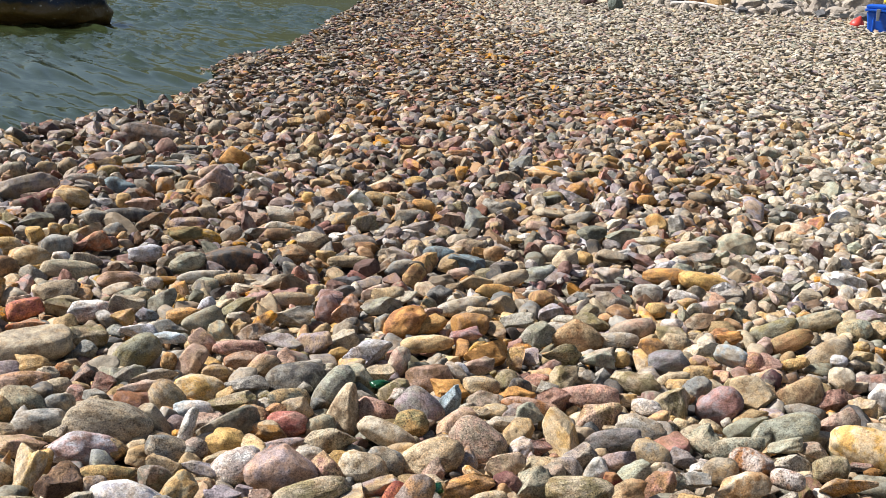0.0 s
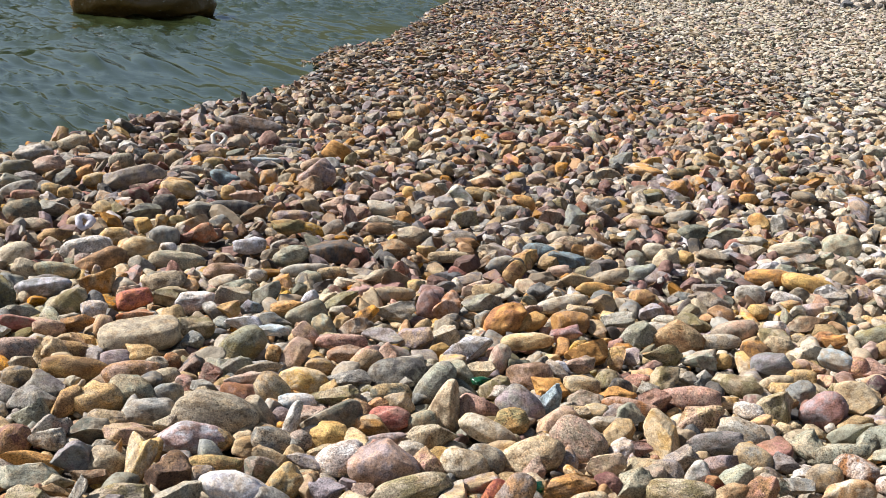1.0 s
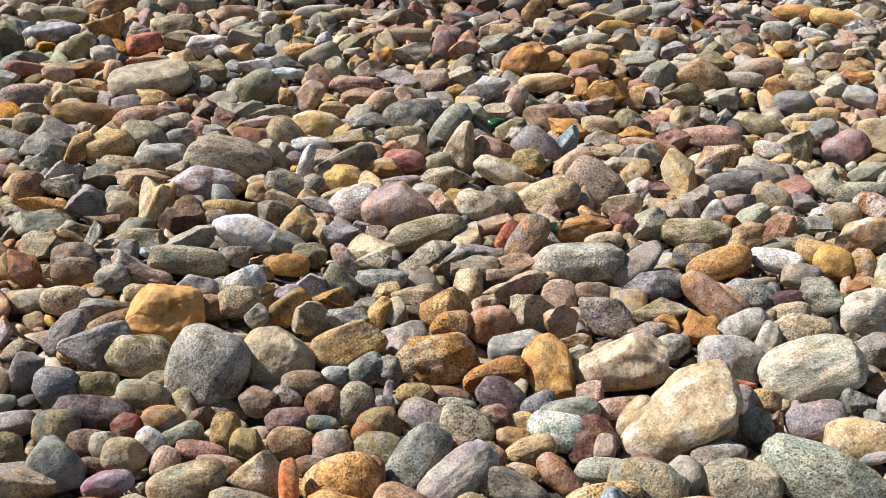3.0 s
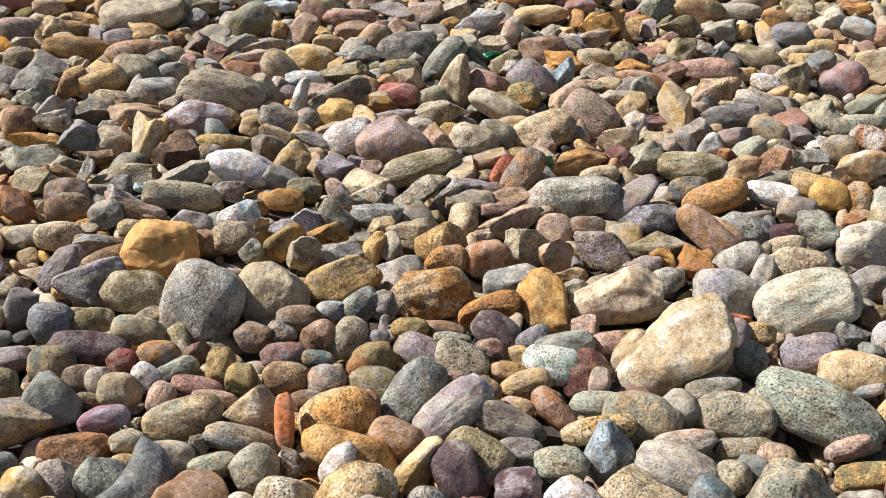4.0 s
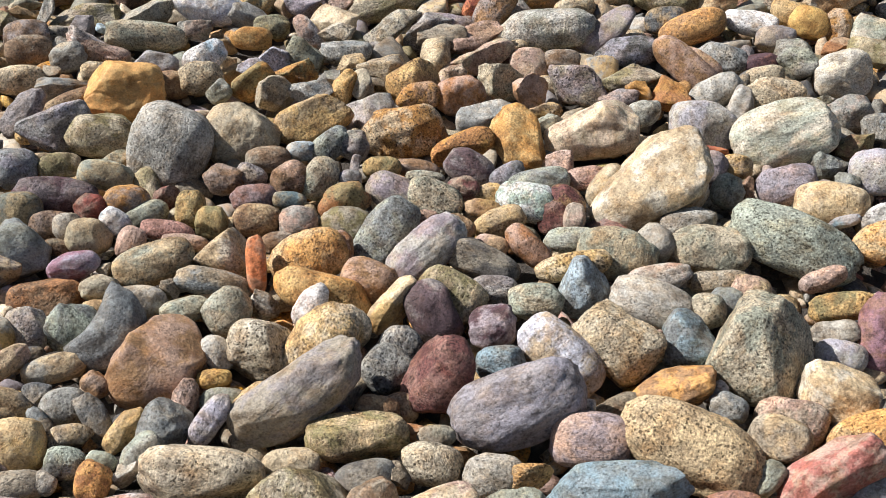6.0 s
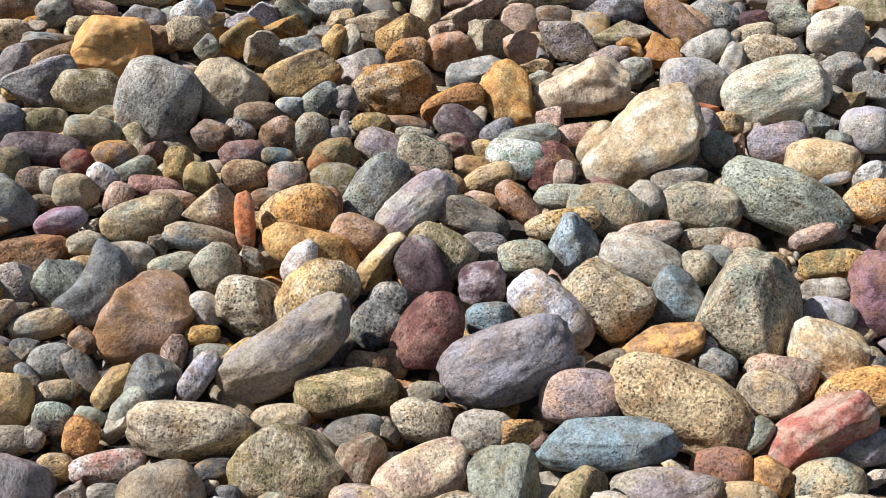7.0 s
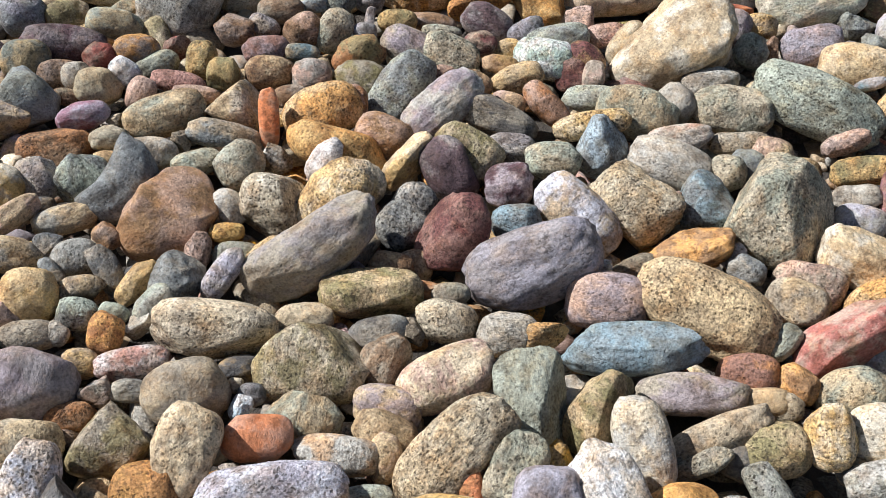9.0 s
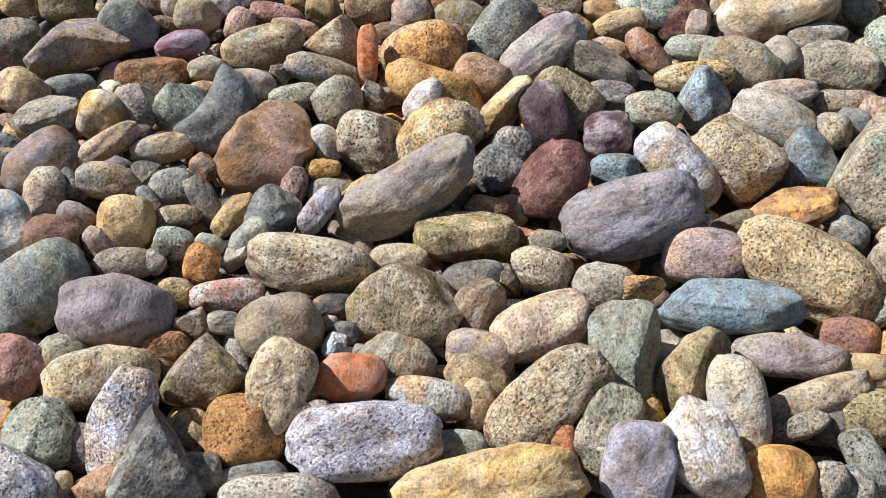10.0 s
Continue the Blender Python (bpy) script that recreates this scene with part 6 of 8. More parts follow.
stone(-0.825, 3.365, 0.012, 70, -8, 17, 0.052, 0.031, 0.028, "green grey", "plain")
stone(-0.852, 3.370, 0.012, 69, 21, 7, 0.030, 0.025, 0.022, "pale green", "plain")
stone(0.760, 3.377, 0.012, 67, -31, 0, 0.066, 0.051, 0.045, "mauve", "facet", tint="rose", patch=0.5)
stone(-1.004, 3.381, 0.012, 36, -66, 69, 0.027, 0.026, 0.023, "rust", "plain")
stone(0.637, 3.382, 0.012, 45, -61, 31, 0.053, 0.051, 0.045, "beige", "plain", grain=0.65, tint="olive", patch=0.5)
stone(0.511, 3.387, 0.012, 70, 4, -10, 0.031, 0.022, 0.019, "amber", "plain")
stone(-1.337, 3.389, 0.011, 71, 13, 17, 0.058, 0.043, 0.043, "sand", "angular", grain=0.6)
stone(0.215, 3.395, 0.012, 70, 1, -4, 0.052, 0.021, 0.021, "ochre", "plain", tint="orange", patch=0.4)
stone(0.410, 3.396, 0.012, 70, -5, -5, 0.084, 0.037, 0.037, "rosy tan", "plain", grain=0.65, tint="pink", patch=0.4)
stone(0.042, 3.398, 0.012, 70, 11, -4, 0.064, 0.030, 0.030, "ochre", "plain", tint="orange", patch=0.4)
stone(-1.296, 3.400, 0.020, 71, 8, 18, 0.058, 0.023, 0.023, "brown", "plain")
stone(-0.382, 3.405, 0.012, 70, -5, 9, 0.085, 0.052, 0.046, "dark grey", "plain", tint="grey", patch=0.5)
stone(1.154, 3.410, 0.020, 70, 21, -26, 0.043, 0.031, 0.027, "tan", "plain")
stone(-1.089, 3.412, 0.009, 70, 16, 12, 0.062, 0.036, 0.038, "amber", "lumpy")
stone(-0.214, 3.431, 0.012, 65, 35, -11, 0.056, 0.041, 0.036, "green grey", "plain")
stone(0.121, 3.436, 0.012, 70, 1, -2, 0.052, 0.030, 0.026, "beige", "plain")
stone(-0.602, 3.436, 0.012, 70, 0, 10, 0.042, 0.024, 0.021, "amber", "knob")
stone(1.084, 3.452, 0.020, 71, -13, -13, 0.053, 0.031, 0.027, "liver", "plain", tint="rosy tan", patch=0.3)
stone(-1.285, 3.472, 0.020, 71, 3, 20, 0.037, 0.024, 0.021, "amber", "plain")
stone(-0.024, 3.474, 0.012, 70, -7, 3, 0.065, 0.041, 0.036, "brown", "facet", tint="rosy tan", patch=0.45)
stone(-0.484, 3.480, 0.020, 63, -43, 27, 0.048, 0.033, 0.029, "rosy tan", "plain", tint="tan", patch=0.5)
stone(0.994, 3.482, 0.020, 70, -18, -10, 0.072, 0.047, 0.041, "brown", "facet", tint="tan", patch=0.5, cuts=((-0.50, 0.87, 0.00, 0.55),))
stone(0.868, 3.485, 0.012, 71, -7, -11, 0.070, 0.054, 0.047, "tan", "plain", tint="beige", patch=0.5)
stone(-0.743, 3.485, 0.020, 27, -68, 73, 0.027, 0.022, 0.019, "ochre", "plain")
stone(-1.552, 3.488, 0.020, 72, 4, 23, 0.047, 0.029, 0.025, "sage", "plain", tint="white", patch=0.4)
stone(0.192, 3.495, 0.012, 70, -4, -2, 0.036, 0.033, 0.029, "olive", "knob", pits=0.7)
stone(1.237, 3.497, 0.020, 71, -9, -16, 0.044, 0.041, 0.036, "white", "facet")
stone(-0.165, 3.497, 0.012, 70, -11, 7, 0.047, 0.026, 0.023, "cream", "plain")
stone(-0.684, 3.497, 0.020, 59, -51, 36, 0.055, 0.033, 0.029, "rosy tan", "facet")
stone(0.053, 3.504, 0.030, 67, 34, -14, 0.039, 0.016, 0.016, "white", "facet")
stone(0.724, 3.505, 0.012, 62, -45, 9, 0.041, 0.039, 0.034, "blue grey", "plain")
stone(-1.135, 3.514, 0.035, 71, -8, 21, 0.117, 0.054, 0.054, "beige", "cube", grain=0.35, tint="warm grey", patch=0.5, cuts=((0.08, 0.86, 0.50, 0.5),))
stone(-0.843, 3.529, 0.020, 67, -32, 26, 0.075, 0.049, 0.044, "olive", "plain", tint="green grey", patch=0.5)
stone(0.683, 3.529, 0.012, 71, -6, -9, 0.047, 0.021, 0.021, "amber", "plain")
stone(0.352, 3.534, 0.012, 69, -24, 3, 0.050, 0.041, 0.036, "olive", "plain", tint="beige", patch=0.5)
stone(-0.548, 3.535, 0.020, 71, -10, 12, 0.052, 0.024, 0.024, "rust", "facet")
stone(0.552, 3.539, 0.012, 70, -13, -4, 0.065, 0.038, 0.033, "beige", "plain", grain=0.5, tint="olive", patch=0.5)
stone(0.070, 3.544, 0.012, 69, 20, -8, 0.038, 0.025, 0.022, "whitish lilac", "plain")
stone(-0.433, 3.549, 0.020, 65, -39, 23, 0.033, 0.027, 0.024, "rosy tan", "plain")
stone(0.457, 3.560, 0.012, 69, -24, 2, 0.034, 0.025, 0.022, "blue grey", "plain")
stone(0.418, 3.563, 0.012, 71, -5, -5, 0.035, 0.021, 0.019, "pale grey", "plain")
stone(-1.421, 3.563, 0.020, 72, 8, 19, 0.047, 0.026, 0.023, "rosy tan", "plain")
stone(0.116, 3.578, 0.020, 69, -23, 7, 0.049, 0.025, 0.022, "rosy tan", "plain", grain=0.5)
stone(-1.522, 3.579, 0.020, 72, 11, 19, 0.064, 0.025, 0.025, "rosy red", "facet")
stone(0.668, 3.584, 0.012, 70, -16, -5, 0.048, 0.021, 0.021, "beige", "plain")
stone(0.945, 3.590, 0.020, 68, 32, -26, 0.029, 0.032, 0.025, "plum", "facet")
stone(-0.111, 3.595, 0.020, 47, -62, 41, 0.043, 0.029, 0.025, "ivory", "plain", tint="pink", patch=0.4)
stone(-1.275, 3.610, 0.020, 35, -68, 73, 0.036, 0.028, 0.025, "rosy tan", "plain")
stone(-1.356, 3.615, 0.020, 72, 12, 17, 0.048, 0.031, 0.028, "brown", "plain", tint="ochre", patch=0.4)
stone(0.743, 3.633, 0.012, 71, -6, -9, 0.045, 0.028, 0.025, "amber", "facet")
stone(-0.573, 3.636, 0.020, 71, -1, 9, 0.077, 0.023, 0.023, "pink", "plain", tint="rosy tan", patch=0.5)
stone(1.159, 3.638, 0.020, 72, -8, -15, 0.039, 0.036, 0.031, "ivory", "knob")
stone(-0.201, 3.647, 0.020, 70, -17, 9, 0.073, 0.037, 0.033, "whitish lilac", "plain", grain=0.95, tint="grey", patch=0.4)
stone(0.136, 3.661, 0.025, 71, -9, 1, 0.063, 0.045, 0.040, "ochre", "plain", grain=0.3, tint="orange", patch=0.5)
stone(0.221, 3.663, 0.020, 13, -71, 72, 0.040, 0.026, 0.023, "amber", "plain")
stone(-1.016, 3.665, 0.020, 72, 1, 15, 0.058, 0.038, 0.034, "beige", "plain", tint="olive", patch=0.5)
stone(-0.681, 3.666, 0.020, 67, 37, -4, 0.044, 0.031, 0.027, "rosy tan", "knob", pits=0.5)
stone(-1.558, 3.683, 0.020, 73, -2, 24, 0.062, 0.024, 0.024, "sage", "plain")
stone(0.263, 3.692, 0.020, 71, -5, -3, 0.029, 0.028, 0.024, "mauve", "plain")
stone(0.463, 3.693, 0.020, 71, -16, -2, 0.053, 0.031, 0.027, "pale green", "plain")
stone(-0.787, 3.697, 0.020, 72, 0, 12, 0.048, 0.018, 0.018, "white", "plain", tint="pale blue", patch=0.5)
stone(0.671, 3.706, 0.020, 71, -12, -7, 0.060, 0.040, 0.035, "blue grey", "facet", tint="heather", patch=0.5)
stone(0.360, 3.712, 0.020, 71, -10, -2, 0.057, 0.034, 0.030, "olive", "plain")
stone(0.532, 3.712, 0.020, 72, -6, -6, 0.028, 0.024, 0.021, "amber", "plain")
stone(-1.283, 3.714, 0.020, 73, 2, 18, 0.022, 0.024, 0.019, "slate", "plain")
stone(-0.368, 3.715, 0.012, 70, -21, 13, 0.058, 0.046, 0.045, "mauve", "angular")
stone(-0.465, 3.717, 0.020, 72, -1, 8, 0.061, 0.025, 0.025, "pale grey", "plain", grain=0.6, tint="mauve", patch=0.4)
stone(0.803, 3.718, 0.020, 72, -7, -10, 0.027, 0.021, 0.018, "rosy tan", "plain", tint="amber", patch=0.5)
stone(0.761, 3.724, 0.020, 72, -7, -9, 0.027, 0.021, 0.018, "rosy tan", "plain", tint="amber", patch=0.5)
stone(-0.885, 3.732, 0.020, 72, -4, 15, 0.055, 0.023, 0.023, "whitish lilac", "plain")
stone(-1.220, 3.733, 0.020, 72, 2, 18, 0.059, 0.020, 0.020, "terracotta", "plain")
stone(0.950, 3.738, 0.020, 72, -2, -14, 0.060, 0.033, 0.029, "pink", "plain", tint="rosy tan", patch=0.4)
stone(0.918, 3.741, 0.020, 72, -8, -11, 0.037, 0.034, 0.030, "pink", "plain")
stone(0.864, 3.751, 0.035, 72, 12, -17, 0.053, 0.032, 0.029, "pale blue", "facet", grain=0.1)
stone(1.049, 3.754, 0.020, 72, -17, -10, 0.047, 0.018, 0.018, "amber", "plain")
stone(-0.646, 3.755, 0.020, 57, 55, -18, 0.042, 0.032, 0.028, "sage", "plain")
stone(-1.352, 3.762, 0.020, 73, 2, 19, 0.043, 0.029, 0.026, "whitish lilac", "knob")
stone(-0.036, 3.764, 0.020, 72, -8, 3, 0.081, 0.027, 0.027, "cream", "plain", tint="amber", patch=0.4)
stone(-0.290, 3.769, 0.010, 72, -2, 5, 0.054, 0.039, 0.039, "beige", "worn", grain=0.8)
stone(-0.562, 3.784, 0.020, 72, -11, 12, 0.062, 0.025, 0.025, "brown", "plain")
stone(-0.803, 3.789, 0.020, 72, 0, 12, 0.053, 0.025, 0.025, "blue grey", "plain")
stone(-1.449, 3.800, 0.020, 70, -31, 32, 0.067, 0.038, 0.033, "olive", "plain", tint="beige", patch=0.45)
stone(1.196, 3.804, 0.020, 73, -8, -15, 0.027, 0.020, 0.018, "whitish lilac", "knob")
stone(-0.601, 3.809, 0.020, 57, -56, 38, 0.029, 0.025, 0.022, "amber", "plain")
stone(-1.700, 3.829, 0.020, 74, 3, 23, 0.070, 0.063, 0.055, "olive", "plain", tint="dark sage", patch=0.5)
stone(0.787, 3.830, 0.020, 72, -17, -6, 0.055, 0.028, 0.025, "ivory", "plain")
stone(0.643, 3.832, 0.020, 72, -6, -8, 0.045, 0.032, 0.028, "ochre", "facet", tint="brown", patch=0.5)
stone(-0.710, 3.843, 0.020, 70, -29, 21, 0.063, 0.046, 0.041, "green grey", "facet")
stone(0.068, 3.851, 0.020, 71, -23, 7, 0.056, 0.024, 0.024, "rose", "plain", tint="mauve", patch=0.4)
stone(1.176, 3.854, 0.020, 67, -41, -1, 0.082, 0.044, 0.039, "warm grey", "plain", tint="tan", patch=0.4)
stone(-0.958, 3.859, 0.020, 72, -19, 20, 0.036, 0.026, 0.023, "amber", "plain")
stone(0.545, 3.897, 0.020, 72, -6, -6, 0.066, 0.025, 0.025, "pale grey", "plain")
stone(0.297, 3.899, 0.020, 71, -24, 4, 0.060, 0.039, 0.034, "green grey", "facet")
stone(-1.272, 3.899, 0.020, 73, -13, 22, 0.058, 0.033, 0.029, "rosy red", "facet", tint="terracotta", patch=0.5)
stone(-0.901, 3.902, 0.020, 73, 0, 13, 0.037, 0.024, 0.021, "heather", "plain", tint="blue", patch=0.4)
stone(0.423, 3.904, 0.020, 72, 14, -11, 0.080, 0.053, 0.046, "russet", "facet", grain=0.8, tint="tan", patch=0.5, pits=0.6, cuts=((-0.87, 0.50, 0.00, 0.5), (0.34, 0.94, 0.00, 0.55),))
stone(-1.080, 3.905, 0.020, 73, -4, 17, 0.061, 0.037, 0.032, "white", "knob", tint="pink", patch=0.4, pits=0.5)
stone(-0.785, 3.915, 0.020, 73, 0, 11, 0.058, 0.026, 0.026, "orange", "plain", tint="tan", patch=0.4)
stone(-0.622, 3.921, 0.020, 73, 4, 8, 0.037, 0.019, 0.017, "ivory", "plain")
stone(0.729, 3.926, 0.009, 73, -7, -9, 0.050, 0.034, 0.034, "beige", "worn", grain=0.8)
stone(-1.183, 3.932, 0.020, 73, 1, 16, 0.041, 0.030, 0.026, "olive", "plain")
stone(-1.582, 3.944, 0.020, 74, -2, 23, 0.089, 0.034, 0.034, "whitish lilac", "plain", tint="blue grey", patch=0.5)
stone(-0.455, 3.945, 0.020, 73, -2, 7, 0.065, 0.040, 0.035, "beige", "plain", grain=0.5, tint="pale grey", patch=0.5)
stone(-0.111, 3.949, 0.020, 68, -36, 15, 0.075, 0.050, 0.044, "rust", "knob", tint="orange", patch=0.5)
stone(-0.028, 3.955, 0.020, 70, -27, 10, 0.050, 0.029, 0.026, "ochre", "facet", tint="amber", patch=0.5)
stone(1.309, 3.958, 0.020, 73, -8, -16, 0.025, 0.019, 0.017, "yellow", "knob")
stone(1.082, 3.965, 0.020, 71, -27, -7, 0.081, 0.032, 0.032, "russet", "plain", tint="olive", patch=0.4)
stone(-1.696, 3.970, 0.020, 73, 23, 16, 0.045, 0.031, 0.027, "blue grey", "plain")
stone(0.718, 3.977, 0.020, 73, -7, -8, 0.050, 0.031, 0.027, "beige", "plain", tint="olive", patch=0.5)
stone(-1.315, 3.978, 0.020, 74, 2, 18, 0.041, 0.020, 0.020, "rosy tan", "plain")
stone(0.093, 3.981, 0.020, 73, -4, 0, 0.061, 0.037, 0.032, "russet", "plain", tint="ochre", patch=0.5)
stone(0.904, 3.983, 0.020, 73, -7, -11, 0.039, 0.022, 0.020, "rust", "plain", tint="orange", patch=0.5)
stone(-0.989, 3.987, 0.020, 73, 0, 14, 0.066, 0.036, 0.031, "beige", "plain")
stone(0.603, 4.009, 0.020, 72, -16, -4, 0.075, 0.036, 0.036, "rosy tan", "plain", tint="warm grey", patch=0.5)
stone(-0.741, 4.029, 0.020, 68, -38, 24, 0.034, 0.023, 0.020, "whitish lilac", "knob", pits=0.6)
stone(-1.428, 4.031, 0.020, 73, -18, 25, 0.062, 0.038, 0.034, "ochre", "plain", tint="tan", patch=0.5)
stone(-0.638, 4.040, 0.020, 73, -15, 14, 0.059, 0.027, 0.027, "olive", "plain")
stone(0.883, 4.042, 0.006, 73, -7, -10, 0.042, 0.026, 0.027, "rust", "lumpy")
stone(-0.888, 4.048, 0.020, 50, -64, 50, 0.054, 0.041, 0.036, "grey", "plain", tint="green grey", patch=0.4)
stone(0.242, 4.049, 0.020, 73, -4, -2, 0.058, 0.026, 0.026, "pale grey", "plain")
stone(-0.297, 4.052, 0.020, 68, -40, 19, 0.052, 0.037, 0.033, "rosy tan", "plain", tint="rust", patch=0.5)
stone(1.056, 4.059, 0.020, 72, -26, -6, 0.086, 0.036, 0.036, "olive", "plain", tint="green grey", patch=0.5)
stone(-0.361, 4.063, 0.020, 36, -69, 57, 0.052, 0.038, 0.033, "liver", "facet", tint="mauve", patch=0.4)
stone(0.479, 4.064, 0.020, 73, -5, -5, 0.058, 0.033, 0.029, "olive", "plain")
stone(-0.040, 4.072, 0.020, 73, -3, 2, 0.045, 0.020, 0.020, "rosy tan", "plain")
stone(0.740, 4.096, 0.020, 73, -6, -8, 0.037, 0.019, 0.017, "white", "facet")
stone(-1.237, 4.101, 0.020, 74, -9, 19, 0.072, 0.035, 0.035, "warm grey", "facet")
stone(0.125, 4.108, 0.020, 73, 1, -2, 0.045, 0.020, 0.020, "tan", "plain")
stone(-0.194, 4.119, 0.020, 73, -12, 6, 0.067, 0.031, 0.031, "green grey", "plain")
stone(-1.710, 4.130, 0.020, 73, 23, 16, 0.050, 0.035, 0.031, "beige", "knob", pits=0.5)
stone(1.337, 4.138, 0.020, 74, -13, -14, 0.058, 0.037, 0.032, "pale green", "plain")
stone(-0.489, 4.150, 0.020, 73, -2, 7, 0.079, 0.026, 0.026, "warm grey", "plain")
stone(0.856, 4.151, 0.020, 73, -12, -8, 0.069, 0.028, 0.028, "warm grey", "plain", tint="brown", patch=0.5)
stone(-1.618, 4.151, 0.020, 74, 7, 19, 0.077, 0.028, 0.028, "pale green", "plain")
stone(0.066, 4.176, 0.020, 73, -15, 4, 0.085, 0.027, 0.027, "pale grey", "plain", tint="beige", patch=0.5)
stone(-1.155, 4.184, 0.005, 74, 1, 15, 0.027, 0.022, 0.021, "ochre", "round")
stone(0.583, 4.195, 0.020, 73, 14, -12, 0.045, 0.027, 0.024, "russet", "facet")
stone(1.221, 4.197, 0.020, 73, -22, -10, 0.093, 0.033, 0.033, "green grey", "plain")
stone(0.357, 4.200, 0.007, 72, -19, 1, 0.045, 0.029, 0.029, "lilac", "angular")
stone(0.195, 4.211, 0.020, 74, -4, -2, 0.049, 0.033, 0.029, "tan", "plain", grain=0.6)
stone(-0.862, 4.213, 0.020, 73, 14, 7, 0.037, 0.028, 0.025, "orange", "plain")
stone(-0.136, 4.228, 0.020, 73, -13, 6, 0.057, 0.028, 0.028, "ivory", "plain")
stone(-0.174, 4.246, 0.022, 74, -8, 5, 0.060, 0.031, 0.033, "beige", "angular")
stone(-0.656, 4.246, 0.020, 74, -1, 9, 0.047, 0.021, 0.021, "ivory", "plain", grain=0.8)
stone(0.711, 4.248, 0.020, 74, -6, -8, 0.035, 0.027, 0.024, "yellow", "knob")
stone(-0.965, 4.259, 0.020, 74, 0, 13, 0.028, 0.021, 0.018, "white", "knob")
stone(0.974, 4.268, 0.020, 74, -7, -11, 0.046, 0.033, 0.029, "sage", "plain")
stone(-1.363, 4.268, 0.024, 74, -18, 23, 0.042, 0.038, 0.037, "grey", "worn")
stone(-1.078, 4.276, 0.020, 74, 0, 14, 0.074, 0.030, 0.030, "brown", "facet", tint="rosy tan", patch=0.5)
stone(-0.223, 4.276, 0.020, 73, -22, 10, 0.050, 0.024, 0.024, "rosy tan", "plain")
stone(-1.504, 4.278, 0.020, 74, -13, 23, 0.090, 0.048, 0.042, "brown", "facet", tint="russet", patch=0.5)
stone(-1.815, 4.280, 0.020, 74, -22, 29, 0.069, 0.048, 0.042, "ivory", "knob", tint="beige", patch=0.5, pits=0.5)
stone(-0.013, 4.296, 0.020, 72, -27, 9, 0.047, 0.030, 0.026, "slate", "plain")
stone(0.902, 4.315, 0.020, 74, -7, -10, 0.053, 0.024, 0.024, "rosy tan", "plain", tint="lilac", patch=0.4)
stone(0.335, 4.317, 0.021, 74, -5, -3, 0.045, 0.028, 0.028, "russet", "lumpy")
stone(-0.559, 4.324, 0.020, 74, -16, 12, 0.066, 0.030, 0.030, "beige", "plain", tint="warm grey", patch=0.5)
stone(0.575, 4.327, 0.022, 74, -5, -6, 0.060, 0.032, 0.033, "warm grey", "angular")
stone(-0.057, 4.347, 0.020, 73, -22, 7, 0.040, 0.034, 0.030, "cream", "plain")
stone(0.831, 4.351, 0.020, 74, -6, -9, 0.035, 0.020, 0.018, "yellow", "plain")
stone(-1.266, 4.357, 0.020, 75, 6, 15, 0.099, 0.037, 0.037, "beige", "plain", grain=0.6, tint="green grey", patch=0.5)
stone(-0.724, 4.357, 0.020, 74, -1, 10, 0.052, 0.021, 0.021, "beige", "plain", grain=0.8)
stone(-0.816, 4.365, 0.020, 74, -3, 11, 0.087, 0.023, 0.023, "pale grey", "plain", grain=0.2)
stone(0.177, 4.379, 0.020, 74, -4, -1, 0.066, 0.025, 0.025, "amber", "plain", tint="ochre", patch=0.5)
stone(-0.259, 4.388, 0.021, 74, 2, 3, 0.052, 0.028, 0.030, "purple", "angular")
stone(-0.241, 4.411, 0.020, 74, -3, 4, 0.025, 0.021, 0.019, "heather", "plain")
stone(0.832, 4.431, 0.020, 74, 9, -13, 0.055, 0.021, 0.021, "white", "facet")
stone(0.709, 4.444, 0.020, 75, -6, -8, 0.053, 0.036, 0.032, "pale grey", "plain", tint="grey", patch=0.4)
stone(-1.627, 4.464, 0.020, 75, -8, 22, 0.094, 0.036, 0.036, "white", "plain", grain=0.9, tint="grey", patch=0.3, pits=1.0)
stone(0.989, 4.480, 0.020, 75, -12, -9, 0.059, 0.025, 0.025, "pale grey", "plain")
stone(0.113, 4.492, 0.020, 74, -13, 2, 0.064, 0.025, 0.025, "tan", "plain")
stone(-0.105, 4.500, 0.020, 65, -51, 21, 0.053, 0.033, 0.029, "russet", "facet", tint="amber", patch=0.5)
stone(-1.442, 4.509, 0.020, 75, 9, 15, 0.062, 0.040, 0.035, "beige", "plain", tint="amber", patch=0.4)
stone(-1.250, 4.524, 0.019, 75, 10, 13, 0.053, 0.021, 0.024, "beige", "angular")
stone(0.230, 4.533, 0.020, 74, -19, 2, 0.076, 0.029, 0.029, "warm grey", "plain")
stone(-0.904, 4.542, 0.020, 75, -15, 15, 0.070, 0.034, 0.034, "pale green", "knob", pits=0.6)
stone(-1.349, 4.543, 0.019, 75, 1, 16, 0.032, 0.019, 0.020, "white", "lumpy")
stone(0.058, 4.583, 0.020, 75, -4, 0, 0.049, 0.022, 0.022, "rosy tan", "plain")
stone(-1.783, 4.585, 0.022, 76, -10, 24, 0.068, 0.030, 0.033, "brown", "angular")
stone(-0.742, 4.586, 0.035, 75, 4, 8, 0.110, 0.046, 0.046, "dark grey", "facet", tint="brown", patch=0.4, cuts=((-0.56, 0.81, 0.17, 0.4), (0.54, 0.77, 0.34, 0.6),))
stone(-0.155, 4.617, 0.020, 74, -17, 7, 0.058, 0.030, 0.026, "blue grey", "knob")
